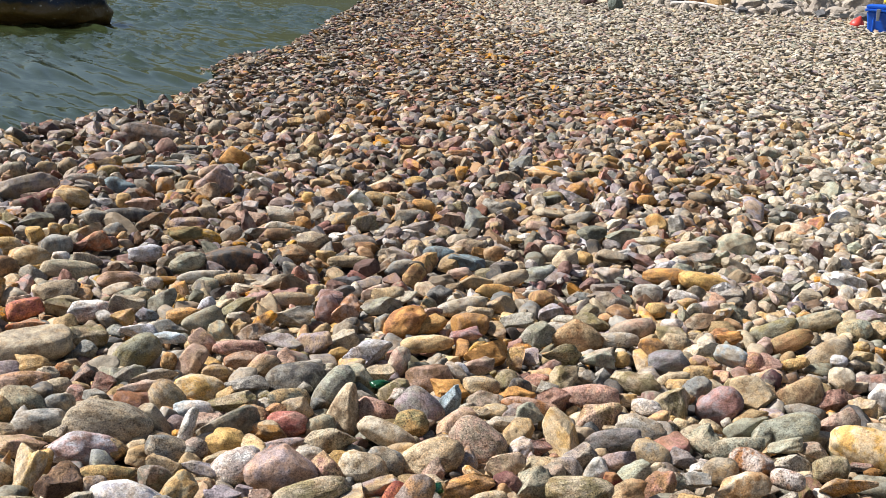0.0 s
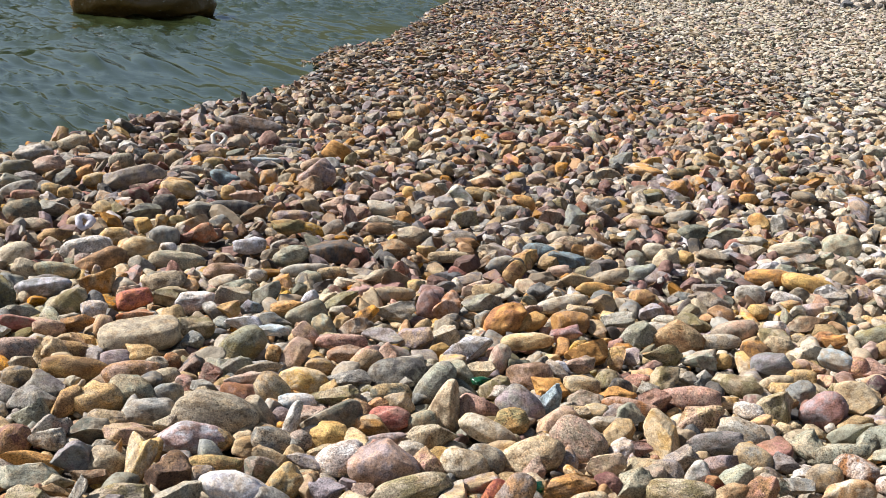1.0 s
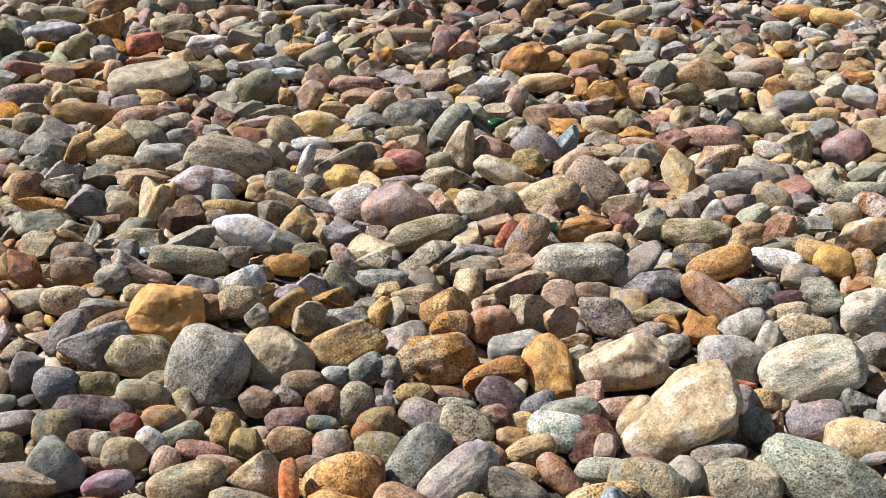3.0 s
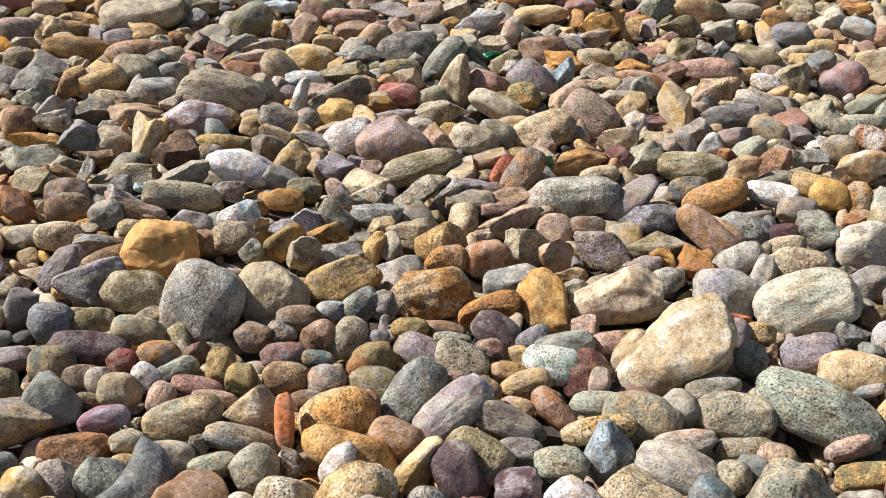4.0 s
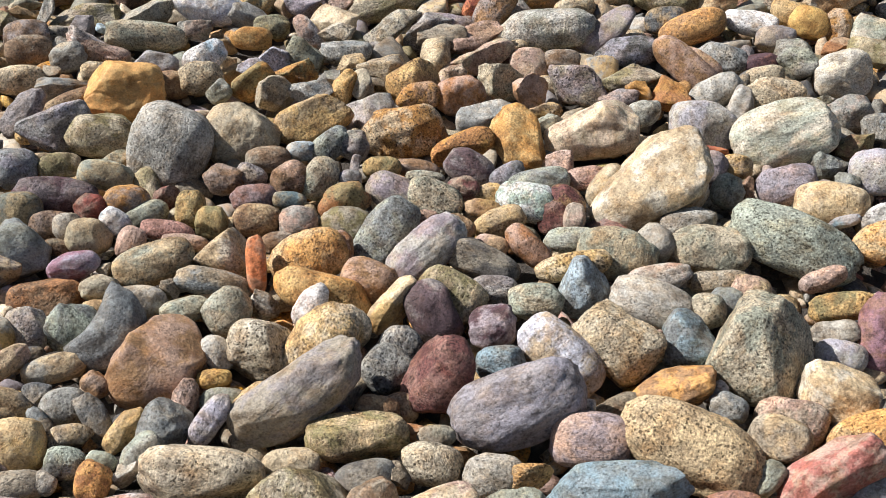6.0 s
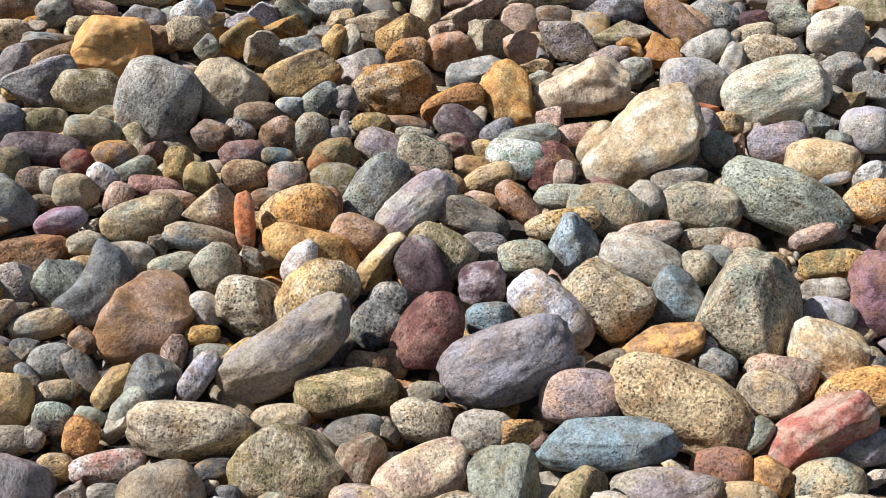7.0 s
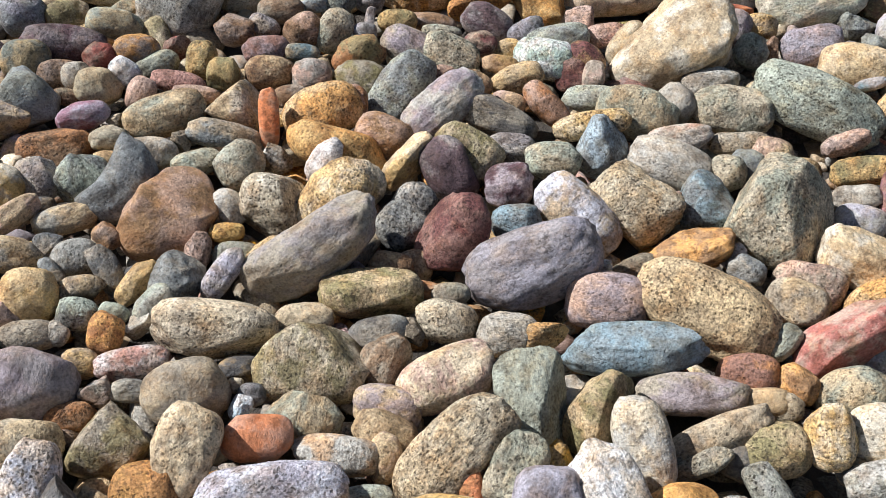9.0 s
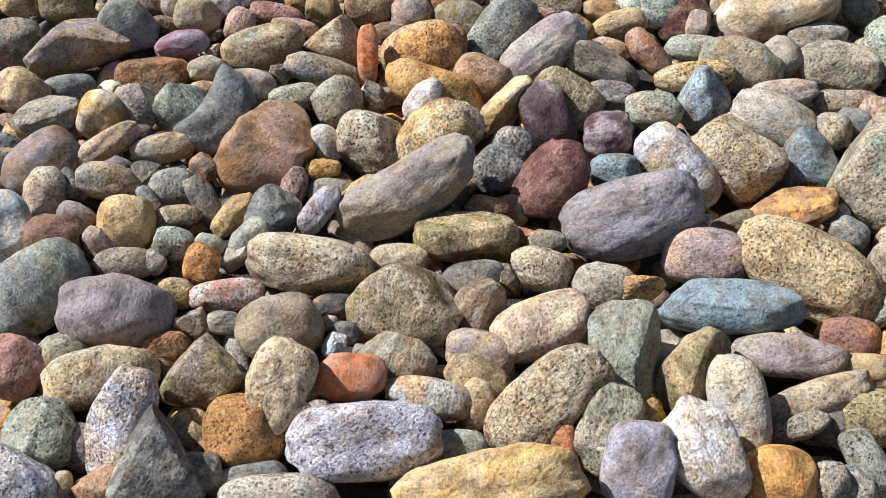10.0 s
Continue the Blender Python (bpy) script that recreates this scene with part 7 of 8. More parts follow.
stone(0.331, 4.631, 0.020, 75, -4, -3, 0.070, 0.034, 0.034, "pale green", "plain", tint="blue grey", patch=0.5)
stone(0.937, 4.637, 0.020, 75, 6, -13, 0.092, 0.035, 0.035, "yellow", "plain", tint="amber", patch=0.5)
stone(-1.074, 4.638, 0.020, 75, -5, 14, 0.063, 0.031, 0.031, "whitish lilac", "knob", pits=0.5)
stone(-1.581, 4.641, 0.020, 76, 1, 19, 0.058, 0.033, 0.029, "amber", "plain", tint="cream", patch=0.5)
stone(0.599, 4.655, 0.022, 75, -5, -6, 0.054, 0.032, 0.033, "pale grey", "round")
stone(-2.018, 4.664, 0.020, 76, 2, 23, 0.050, 0.031, 0.027, "rosy tan", "plain", tint="amber", patch=0.5)
stone(-0.340, 4.675, 0.020, 75, -2, 5, 0.083, 0.022, 0.022, "tan", "plain")
stone(-1.406, 4.684, 0.020, 76, 1, 17, 0.058, 0.041, 0.036, "blue grey", "plain", tint="pale grey", patch=0.4)
stone(0.806, 4.695, 0.020, 75, -6, -8, 0.082, 0.032, 0.032, "russet", "plain", tint="orange", patch=0.55)
stone(-0.549, 4.708, 0.024, 75, 13, 3, 0.055, 0.039, 0.039, "russet", "worn")
stone(0.218, 4.711, 0.020, 75, -4, -2, 0.053, 0.022, 0.025, "dark grey", "worn")
stone(-0.431, 4.727, 0.020, 75, -2, 6, 0.039, 0.023, 0.020, "amber", "plain")
stone(-1.924, 4.732, 0.020, 76, -10, 25, 0.063, 0.027, 0.027, "beige", "plain", grain=0.9)
stone(-1.284, 4.738, 0.024, 75, -20, 20, 0.057, 0.038, 0.038, "terracotta", "angular")
stone(0.084, 4.744, 0.020, 75, 11, -4, 0.071, 0.031, 0.031, "blue", "plain", grain=0.6, tint="slate", patch=0.4)
stone(-1.526, 4.813, 0.020, 76, 1, 17, 0.036, 0.036, 0.032, "yellow", "plain")
stone(0.451, 4.825, 0.025, 74, -24, 1, 0.054, 0.044, 0.043, "cream", "angular")
stone(-1.769, 4.826, 0.020, 76, 1, 20, 0.060, 0.043, 0.038, "tan", "plain", tint="warm grey", patch=0.5)
stone(-0.020, 4.834, 0.020, 76, 2, 0, 0.064, 0.035, 0.031, "blue", "plain", grain=0.6, tint="slate", patch=0.4)
stone(-1.591, 4.880, 0.019, 76, 1, 18, 0.034, 0.021, 0.021, "grey", "angular")
stone(-1.354, 4.882, 0.023, 76, -7, 17, 0.064, 0.034, 0.036, "tan", "worn")
stone(-1.221, 4.889, 0.020, 76, 0, 14, 0.021, 0.015, 0.013, "orange", "plain")
stone(-2.031, 4.892, 0.020, 77, -8, 25, 0.074, 0.054, 0.048, "dark sage", "plain")
stone(0.530, 4.897, 0.022, 73, -34, 3, 0.033, 0.034, 0.032, "amber", "angular")
stone(-0.498, 4.899, 0.026, 76, -2, 6, 0.063, 0.047, 0.047, "beige", "angular")
stone(0.188, 4.900, 0.020, 76, -4, -1, 0.040, 0.031, 0.028, "russet", "facet")
stone(-0.107, 4.917, 0.022, 75, 16, -3, 0.045, 0.032, 0.032, "tan", "angular")
stone(-0.330, 4.930, 0.020, 76, -2, 4, 0.070, 0.040, 0.036, "dusk", "knob", pits=0.7)
stone(-1.263, 4.935, 0.022, 76, -10, 17, 0.052, 0.032, 0.033, "blue grey", "worn")
stone(-1.440, 4.938, 0.019, 76, -9, 18, 0.046, 0.021, 0.023, "olive", "angular")
stone(-0.989, 4.947, 0.020, 76, -1, 11, 0.073, 0.032, 0.032, "olive", "plain", tint="amber", patch=0.5)
stone(0.420, 4.956, 0.020, 76, -4, -4, 0.049, 0.036, 0.032, "ivory", "facet")
stone(0.098, 4.964, 0.020, 76, -4, 0, 0.062, 0.038, 0.034, "beige", "knob")
stone(0.640, 4.966, 0.020, 76, -5, -6, 0.061, 0.027, 0.027, "warm grey", "plain")
stone(-1.935, 4.979, 0.024, 77, 1, 21, 0.071, 0.037, 0.040, "grey", "angular")
stone(-0.823, 4.989, 0.020, 74, -30, 17, 0.046, 0.028, 0.025, "warm grey", "facet")
stone(1.056, 5.007, 0.020, 74, -32, -4, 0.053, 0.019, 0.019, "pale green", "plain")
stone(0.995, 5.009, 0.020, 76, -16, -7, 0.057, 0.023, 0.023, "grey", "plain")
stone(0.361, 5.028, 0.020, 76, -4, -3, 0.054, 0.032, 0.028, "rosy tan", "plain")
stone(-0.648, 5.033, 0.020, 76, -2, 8, 0.054, 0.024, 0.024, "brown", "plain")
stone(-1.594, 5.043, 0.020, 77, -4, 19, 0.071, 0.035, 0.035, "dark grey", "plain", tint="green grey", patch=0.5)
stone(-0.738, 5.047, 0.020, 75, -21, 14, 0.046, 0.022, 0.022, "slate", "plain")
stone(-1.701, 5.055, 0.020, 77, 1, 18, 0.033, 0.033, 0.029, "olive", "plain")
stone(0.797, 5.058, 0.021, 76, -5, -8, 0.058, 0.029, 0.031, "beige", "worn")
stone(-1.766, 5.058, 0.020, 77, 1, 19, 0.045, 0.033, 0.029, "amber", "plain")
stone(-0.388, 5.060, 0.020, 76, -2, 5, 0.037, 0.020, 0.017, "white", "plain")
stone(-2.225, 5.072, 0.020, 77, 2, 23, 0.040, 0.031, 0.028, "amber", "plain")
stone(-1.957, 5.080, 0.021, 77, 1, 21, 0.045, 0.027, 0.027, "green grey", "angular")
stone(-1.844, 5.092, 0.018, 77, 6, 18, 0.036, 0.014, 0.016, "pink", "worn")
stone(-1.386, 5.122, 0.024, 77, -10, 17, 0.064, 0.039, 0.040, "grey", "angular")
stone(-1.012, 5.132, 0.020, 77, -1, 11, 0.082, 0.027, 0.027, "mauve", "plain")
stone(0.956, 5.137, 0.020, 76, -11, -8, 0.084, 0.032, 0.032, "ivory", "plain", tint="beige", patch=0.5)
stone(-1.168, 5.152, 0.020, 76, -20, 18, 0.070, 0.029, 0.029, "brown", "plain")
stone(-0.657, 5.164, 0.020, 77, -2, 8, 0.056, 0.020, 0.020, "ivory", "plain")
stone(-0.444, 5.171, 0.019, 76, -7, 6, 0.047, 0.022, 0.024, "liver", "worn")
stone(-2.139, 5.190, 0.020, 78, 2, 22, 0.060, 0.023, 0.023, "rose", "plain")
stone(-1.555, 5.195, 0.020, 77, 0, 17, 0.052, 0.043, 0.038, "dark grey", "facet")
stone(-1.288, 5.223, 0.020, 77, 0, 14, 0.093, 0.030, 0.030, "dark grey", "plain")
stone(-0.574, 5.224, 0.020, 77, -2, 7, 0.034, 0.032, 0.028, "ochre", "knob")
stone(0.815, 5.228, 0.020, 77, 9, -11, 0.064, 0.029, 0.029, "pale grey", "plain", tint="beige", patch=0.5)
stone(-0.117, 5.232, 0.020, 77, -8, 3, 0.074, 0.031, 0.031, "dusk", "plain")
stone(1.178, 5.244, 0.020, 77, -6, -11, 0.077, 0.051, 0.044, "pale green", "plain", tint="beige", patch=0.5)
stone(-0.340, 5.274, 0.020, 77, -12, 7, 0.066, 0.034, 0.030, "warm grey", "plain", tint="olive", patch=0.5)
stone(0.716, 5.278, 0.020, 77, -5, -7, 0.073, 0.040, 0.035, "sage", "plain", tint="green grey", patch=0.5)
stone(-2.004, 5.280, 0.020, 78, 1, 21, 0.033, 0.026, 0.022, "amber", "plain")
stone(-2.204, 5.282, 0.020, 77, -13, 26, 0.079, 0.035, 0.035, "grey", "plain")
stone(-1.699, 5.283, 0.024, 77, 19, 13, 0.066, 0.040, 0.041, "maroon", "angular")
stone(-0.793, 5.290, 0.020, 77, -1, 9, 0.066, 0.030, 0.030, "pink", "plain")
stone(-2.078, 5.316, 0.020, 78, 11, 19, 0.042, 0.030, 0.027, "amber", "facet")
stone(-0.440, 5.319, 0.020, 77, -2, 5, 0.062, 0.037, 0.032, "amber", "plain", tint="grey", patch=0.5)
stone(0.599, 5.325, 0.020, 77, -10, -4, 0.063, 0.034, 0.030, "dark sage", "plain")
stone(-0.981, 5.352, 0.022, 74, 38, 0, 0.044, 0.032, 0.032, "warm grey", "angular")
stone(-0.685, 5.380, 0.020, 77, 13, 4, 0.067, 0.032, 0.032, "ivory", "facet", tint="pale grey", patch=0.5)
stone(0.202, 5.382, 0.020, 77, -4, -1, 0.039, 0.032, 0.028, "pink", "knob")
stone(0.378, 5.395, 0.021, 77, -4, -3, 0.048, 0.027, 0.028, "rosy tan", "worn")
stone(-0.894, 5.411, 0.020, 77, -1, 10, 0.049, 0.035, 0.031, "rosy tan", "plain")
stone(0.113, 5.420, 0.020, 62, -61, 23, 0.055, 0.048, 0.043, "blue grey", "plain", tint="sage", patch=0.5)
stone(-1.721, 5.423, 0.020, 78, 0, 17, 0.053, 0.029, 0.025, "maroon", "plain")
stone(0.014, 5.435, 0.020, 77, -3, 1, 0.053, 0.035, 0.031, "rosy tan", "plain")
stone(-2.308, 5.439, 0.020, 78, 1, 23, 0.056, 0.032, 0.028, "green grey", "plain")
stone(-1.568, 5.441, 0.030, 78, 8, 14, 0.075, 0.041, 0.036, "amber", "plain", grain=0.5, tint="cream", patch=0.4)
stone(-1.269, 5.443, 0.020, 78, 0, 13, 0.073, 0.026, 0.026, "rosy tan", "plain")
stone(-0.141, 5.443, 0.023, 77, 7, -0, 0.075, 0.037, 0.040, "grey", "worn")
stone(-0.828, 5.469, 0.030, 78, -1, 9, 0.040, 0.021, 0.019, "white", "plain", grain=0.1)
stone(-1.362, 5.486, 0.020, 78, 0, 14, 0.033, 0.033, 0.029, "amber", "plain")
stone(-0.150, 5.500, 0.021, 77, -3, 2, 0.037, 0.028, 0.028, "dark grey", "angular")
stone(-1.591, 5.516, 0.020, 78, 12, 13, 0.077, 0.043, 0.038, "amber", "plain", grain=0.6, tint="rust", patch=0.3)
stone(-2.253, 5.516, 0.020, 78, 1, 22, 0.062, 0.030, 0.030, "dusk", "plain")
stone(-1.978, 5.568, 0.020, 78, -9, 21, 0.052, 0.030, 0.026, "yellow", "knob")
stone(0.567, 5.576, 0.022, 77, -14, -3, 0.075, 0.030, 0.034, "grey", "worn")
stone(-0.505, 5.576, 0.021, 77, -2, 5, 0.051, 0.026, 0.027, "blue grey", "angular")
stone(-2.167, 5.578, 0.020, 77, -29, 28, 0.047, 0.027, 0.024, "brown", "plain")
stone(-2.117, 5.579, 0.020, 78, 1, 20, 0.052, 0.040, 0.035, "slate", "plain")
stone(0.258, 5.601, 0.022, 77, -4, -2, 0.045, 0.033, 0.033, "dark grey", "angular")
stone(-1.812, 5.604, 0.035, 78, -12, 20, 0.142, 0.047, 0.047, "dusk", "facet", tint="warm grey", patch=0.5)
stone(0.903, 5.611, 0.020, 78, -5, -8, 0.047, 0.038, 0.033, "amber", "plain", tint="ochre", patch=0.5)
stone(-0.719, 5.614, 0.020, 78, -2, 7, 0.051, 0.023, 0.026, "rosy tan", "angular")
stone(0.203, 5.678, 0.026, 78, -4, -1, 0.054, 0.047, 0.045, "grey", "worn")
stone(-2.076, 5.680, 0.020, 78, -14, 23, 0.053, 0.033, 0.029, "orange", "plain", tint="rust", patch=0.4)
stone(0.443, 5.686, 0.019, 78, 1, -5, 0.076, 0.021, 0.026, "beige", "angular")
stone(-0.098, 5.687, 0.020, 77, 16, -3, 0.056, 0.031, 0.028, "orange", "plain")
stone(0.061, 5.695, 0.020, 78, -3, 0, 0.036, 0.031, 0.028, "olive", "plain")
stone(-0.385, 5.702, 0.020, 72, 46, -9, 0.056, 0.046, 0.041, "pale green", "plain", tint="white", patch=0.4)
stone(-2.387, 5.709, 0.020, 79, -4, 23, 0.076, 0.036, 0.036, "grey", "plain", tint="olive", patch=0.4)
stone(-0.606, 5.712, 0.020, 78, -2, 6, 0.032, 0.032, 0.028, "yellow", "plain")
stone(0.263, 5.731, 0.024, 78, -4, -2, 0.065, 0.038, 0.040, "dark grey", "angular")
stone(-1.050, 5.746, 0.020, 78, -1, 11, 0.057, 0.044, 0.039, "russet", "plain")
stone(-0.292, 5.773, 0.020, 78, 12, 0, 0.076, 0.032, 0.032, "amber", "plain")
stone(-0.506, 5.774, 0.020, 78, -2, 5, 0.057, 0.042, 0.037, "russet", "plain")
stone(-1.446, 5.781, 0.020, 78, 10, 12, 0.069, 0.036, 0.031, "blue", "plain", tint="slate", patch=0.4)
stone(0.165, 5.804, 0.023, 74, -42, 9, 0.039, 0.034, 0.033, "rosy tan", "angular")
stone(-2.273, 5.810, 0.020, 78, -14, 24, 0.072, 0.044, 0.039, "rosy tan", "knob", grain=0.8)
stone(-0.465, 5.815, 0.023, 65, -60, 26, 0.034, 0.040, 0.033, "pale grey", "worn")
stone(-1.261, 5.834, 0.020, 78, -1, 12, 0.041, 0.041, 0.036, "ochre", "facet")
stone(-1.036, 5.849, 0.035, 76, -35, 18, 0.084, 0.064, 0.056, "rosy tan", "facet", tint="mauve", patch=0.5, cuts=((-0.09, 1.00, 0.00, 0.6),))
stone(-1.650, 5.882, 0.020, 78, 0, 16, 0.080, 0.026, 0.026, "grey", "plain")
stone(-2.147, 5.902, 0.020, 79, 1, 20, 0.055, 0.026, 0.026, "rosy tan", "plain")
stone(1.398, 5.963, 0.026, 76, 33, -21, 0.069, 0.048, 0.048, "lilac", "angular")
stone(0.467, 5.983, 0.020, 78, -4, -4, 0.054, 0.026, 0.026, "dark sage", "plain")
stone(-1.165, 5.996, 0.020, 78, 9, 9, 0.055, 0.022, 0.025, "tan", "angular")
stone(-2.000, 6.002, 0.020, 79, -10, 20, 0.061, 0.037, 0.033, "warm grey", "facet")
stone(0.484, 6.005, 0.020, 78, -4, -4, 0.053, 0.033, 0.029, "olive", "plain")
stone(-2.427, 6.018, 0.026, 79, -9, 24, 0.089, 0.045, 0.048, "pale grey", "worn")
stone(-0.307, 6.024, 0.020, 78, -3, 3, 0.044, 0.029, 0.025, "russet", "plain")
stone(-1.926, 6.054, 0.020, 79, 0, 17, 0.028, 0.023, 0.022, "dark grey", "worn")
stone(-0.241, 6.056, 0.020, 78, -3, 3, 0.034, 0.034, 0.030, "dark brown", "plain")
stone(-1.427, 6.056, 0.020, 79, -1, 13, 0.066, 0.029, 0.029, "mauve", "plain")
stone(0.921, 6.062, 0.020, 79, -5, -8, 0.043, 0.028, 0.024, "ochre", "plain")
stone(-2.123, 6.067, 0.020, 79, 0, 19, 0.072, 0.024, 0.024, "pale grey", "plain")
stone(-0.588, 6.079, 0.020, 78, -7, 7, 0.055, 0.022, 0.025, "tan", "angular")
stone(-2.481, 6.093, 0.020, 79, -19, 26, 0.051, 0.024, 0.024, "rosy tan", "plain")
stone(-0.902, 6.097, 0.020, 79, -2, 9, 0.050, 0.027, 0.023, "tan", "plain")
stone(-1.874, 6.097, 0.020, 79, 0, 17, 0.051, 0.032, 0.028, "warm grey", "facet")
stone(-1.579, 6.097, 0.020, 79, 0, 14, 0.051, 0.027, 0.024, "olive", "plain")
stone(-1.337, 6.112, 0.020, 79, -1, 12, 0.056, 0.023, 0.026, "dark grey", "worn")
stone(-1.204, 6.126, 0.019, 79, -1, 11, 0.036, 0.020, 0.021, "beige", "angular")
stone(0.595, 6.147, 0.025, 77, -24, -1, 0.058, 0.042, 0.042, "ochre", "angular")
stone(-0.824, 6.147, 0.020, 78, -11, 10, 0.056, 0.027, 0.027, "dusk", "plain")
stone(-1.039, 6.150, 0.026, 79, -2, 10, 0.053, 0.048, 0.047, "blue grey", "angular")
stone(-1.791, 6.151, 0.020, 76, -39, 25, 0.046, 0.038, 0.033, "warm grey", "plain")
stone(-0.690, 6.158, 0.020, 79, -2, 7, 0.035, 0.024, 0.021, "pale grey", "plain")
stone(1.196, 6.197, 0.020, 79, 5, -12, 0.059, 0.028, 0.028, "slate", "plain")
stone(-1.131, 6.200, 0.020, 78, -21, 14, 0.062, 0.030, 0.030, "rosy tan", "plain")
stone(-2.430, 6.200, 0.020, 79, 1, 21, 0.052, 0.033, 0.029, "beige", "plain")
stone(-0.050, 6.230, 0.020, 79, -3, 1, 0.046, 0.027, 0.024, "rosy tan", "plain")
stone(-1.374, 6.230, 0.020, 79, -1, 12, 0.095, 0.016, 0.016, "pale blue", "plain", grain=0.2)
stone(-0.158, 6.241, 0.020, 79, -3, 2, 0.051, 0.024, 0.024, "yellow", "plain")
stone(-0.421, 6.263, 0.020, 79, -2, 4, 0.041, 0.024, 0.021, "pale grey", "plain")
stone(-1.645, 6.269, 0.020, 79, 0, 15, 0.058, 0.030, 0.027, "amber", "plain")
stone(0.207, 6.276, 0.020, 75, -43, 9, 0.040, 0.030, 0.026, "pale grey", "plain")
stone(-1.525, 6.305, 0.020, 79, -15, 16, 0.052, 0.033, 0.029, "dark sage", "plain")
stone(-1.067, 6.307, 0.020, 79, -1, 10, 0.047, 0.025, 0.022, "blue grey", "plain")
stone(-0.481, 6.332, 0.020, 79, -2, 5, 0.041, 0.033, 0.029, "slate", "plain")
stone(-1.357, 6.334, 0.018, 79, -1, 12, 0.081, 0.018, 0.024, "blue grey", "block")
stone(-1.610, 6.356, 0.020, 79, -1, 14, 0.053, 0.028, 0.025, "amber", "plain")
stone(-0.965, 6.367, 0.020, 68, -59, 28, 0.047, 0.036, 0.032, "olive", "plain")
stone(-2.367, 6.379, 0.020, 79, -10, 22, 0.082, 0.039, 0.039, "beige", "knob")
stone(0.286, 6.467, 0.020, 79, -4, -2, 0.058, 0.030, 0.027, "beige", "plain", tint="brown", patch=0.4)
stone(-1.061, 6.503, 0.035, 78, 23, 5, 0.068, 0.051, 0.045, "ochre", "facet", tint="orange", patch=0.5, cuts=((-0.97, 0.26, 0.00, 0.5),))
stone(-0.449, 6.520, 0.020, 79, -2, 4, 0.039, 0.020, 0.020, "orange", "plain")
stone(-0.696, 6.531, 0.019, 79, -2, 6, 0.044, 0.018, 0.020, "white", "worn")
stone(-1.314, 6.542, 0.020, 79, 4, 10, 0.077, 0.020, 0.020, "grey", "plain")
stone(0.484, 6.560, 0.022, 79, -4, -4, 0.087, 0.030, 0.035, "orange", "lumpy")
stone(1.148, 6.571, 0.020, 79, -5, -9, 0.058, 0.022, 0.022, "amber", "plain")
stone(0.646, 6.600, 0.020, 79, -4, -5, 0.053, 0.025, 0.025, "dark sage", "plain")
stone(-1.594, 6.620, 0.020, 78, -30, 19, 0.061, 0.043, 0.038, "warm grey", "facet")
stone(1.260, 6.631, 0.020, 80, -5, -10, 0.042, 0.025, 0.022, "tan", "plain")
stone(0.721, 6.637, 0.020, 79, -4, -6, 0.040, 0.037, 0.032, "olive", "plain")
stone(-0.797, 6.651, 0.020, 78, -31, 13, 0.049, 0.026, 0.023, "ivory", "plain")
stone(0.448, 6.662, 0.020, 79, 1, -4, 0.065, 0.028, 0.028, "orange", "plain", tint="white", patch=0.4)
stone(-1.955, 6.666, 0.022, 73, -54, 30, 0.040, 0.031, 0.030, "olive", "angular")
stone(-1.454, 6.748, 0.020, 70, -59, 29, 0.056, 0.053, 0.047, "liver", "facet", tint="rosy tan", patch=0.4)
stone(-1.262, 6.757, 0.020, 79, -21, 14, 0.050, 0.032, 0.028, "dark sage", "plain")
stone(-1.344, 6.765, 0.020, 80, -1, 11, 0.068, 0.024, 0.024, "slate", "plain")
stone(0.831, 6.775, 0.020, 80, -4, -6, 0.037, 0.020, 0.018, "pink", "plain")
stone(0.531, 6.858, 0.020, 80, -4, -4, 0.055, 0.029, 0.026, "yellow", "plain", tint="ochre", patch=0.4)
stone(0.059, 6.862, 0.020, 80, -3, 0, 0.050, 0.026, 0.023, "russet", "plain")
stone(-1.722, 6.875, 0.020, 80, -1, 14, 0.051, 0.054, 0.045, "maroon", "facet")
stone(-0.707, 6.896, 0.020, 80, -2, 6, 0.039, 0.036, 0.031, "olive", "plain")
stone(-1.600, 7.065, 0.035, 80, 9, 11, 0.169, 0.055, 0.055, "dusk", "plain", tint="brown", patch=0.4)
stone(0.851, 7.068, 0.020, 80, -4, -6, 0.054, 0.033, 0.029, "amber", "plain", tint="ochre", patch=0.4)
stone(0.050, 7.079, 0.020, 80, -3, 0, 0.076, 0.018, 0.018, "rust", "plain")
stone(0.111, 7.156, 0.019, 80, 2, -1, 0.041, 0.019, 0.021, "terracotta", "worn")
stone(0.727, 7.285, 0.021, 80, -4, -5, 0.071, 0.026, 0.030, "dusk", "angular")
stone(1.322, 7.296, 0.020, 79, -25, -6, 0.046, 0.031, 0.027, "pale green", "plain")
stone(-0.829, 7.441, 0.022, 81, -2, 7, 0.053, 0.031, 0.032, "mauve", "angular")
stone(-1.344, 7.547, 0.020, 72, -60, 26, 0.049, 0.039, 0.034, "warm grey", "plain")
stone(1.190, 7.584, 0.024, 81, -5, -8, 0.057, 0.037, 0.038, "orange", "lumpy")
stone(1.850, 7.636, 0.020, 81, -5, -13, 0.061, 0.035, 0.031, "pale green", "plain")
stone(1.244, 7.690, 0.020, 81, -5, -9, 0.045, 0.029, 0.026, "ochre", "plain")
stone(1.446, 7.852, 0.020, 81, -5, -10, 0.063, 0.023, 0.023, "slate", "plain")
stone(-0.924, 7.886, 0.020, 81, -2, 7, 0.054, 0.024, 0.024, "amber", "plain")
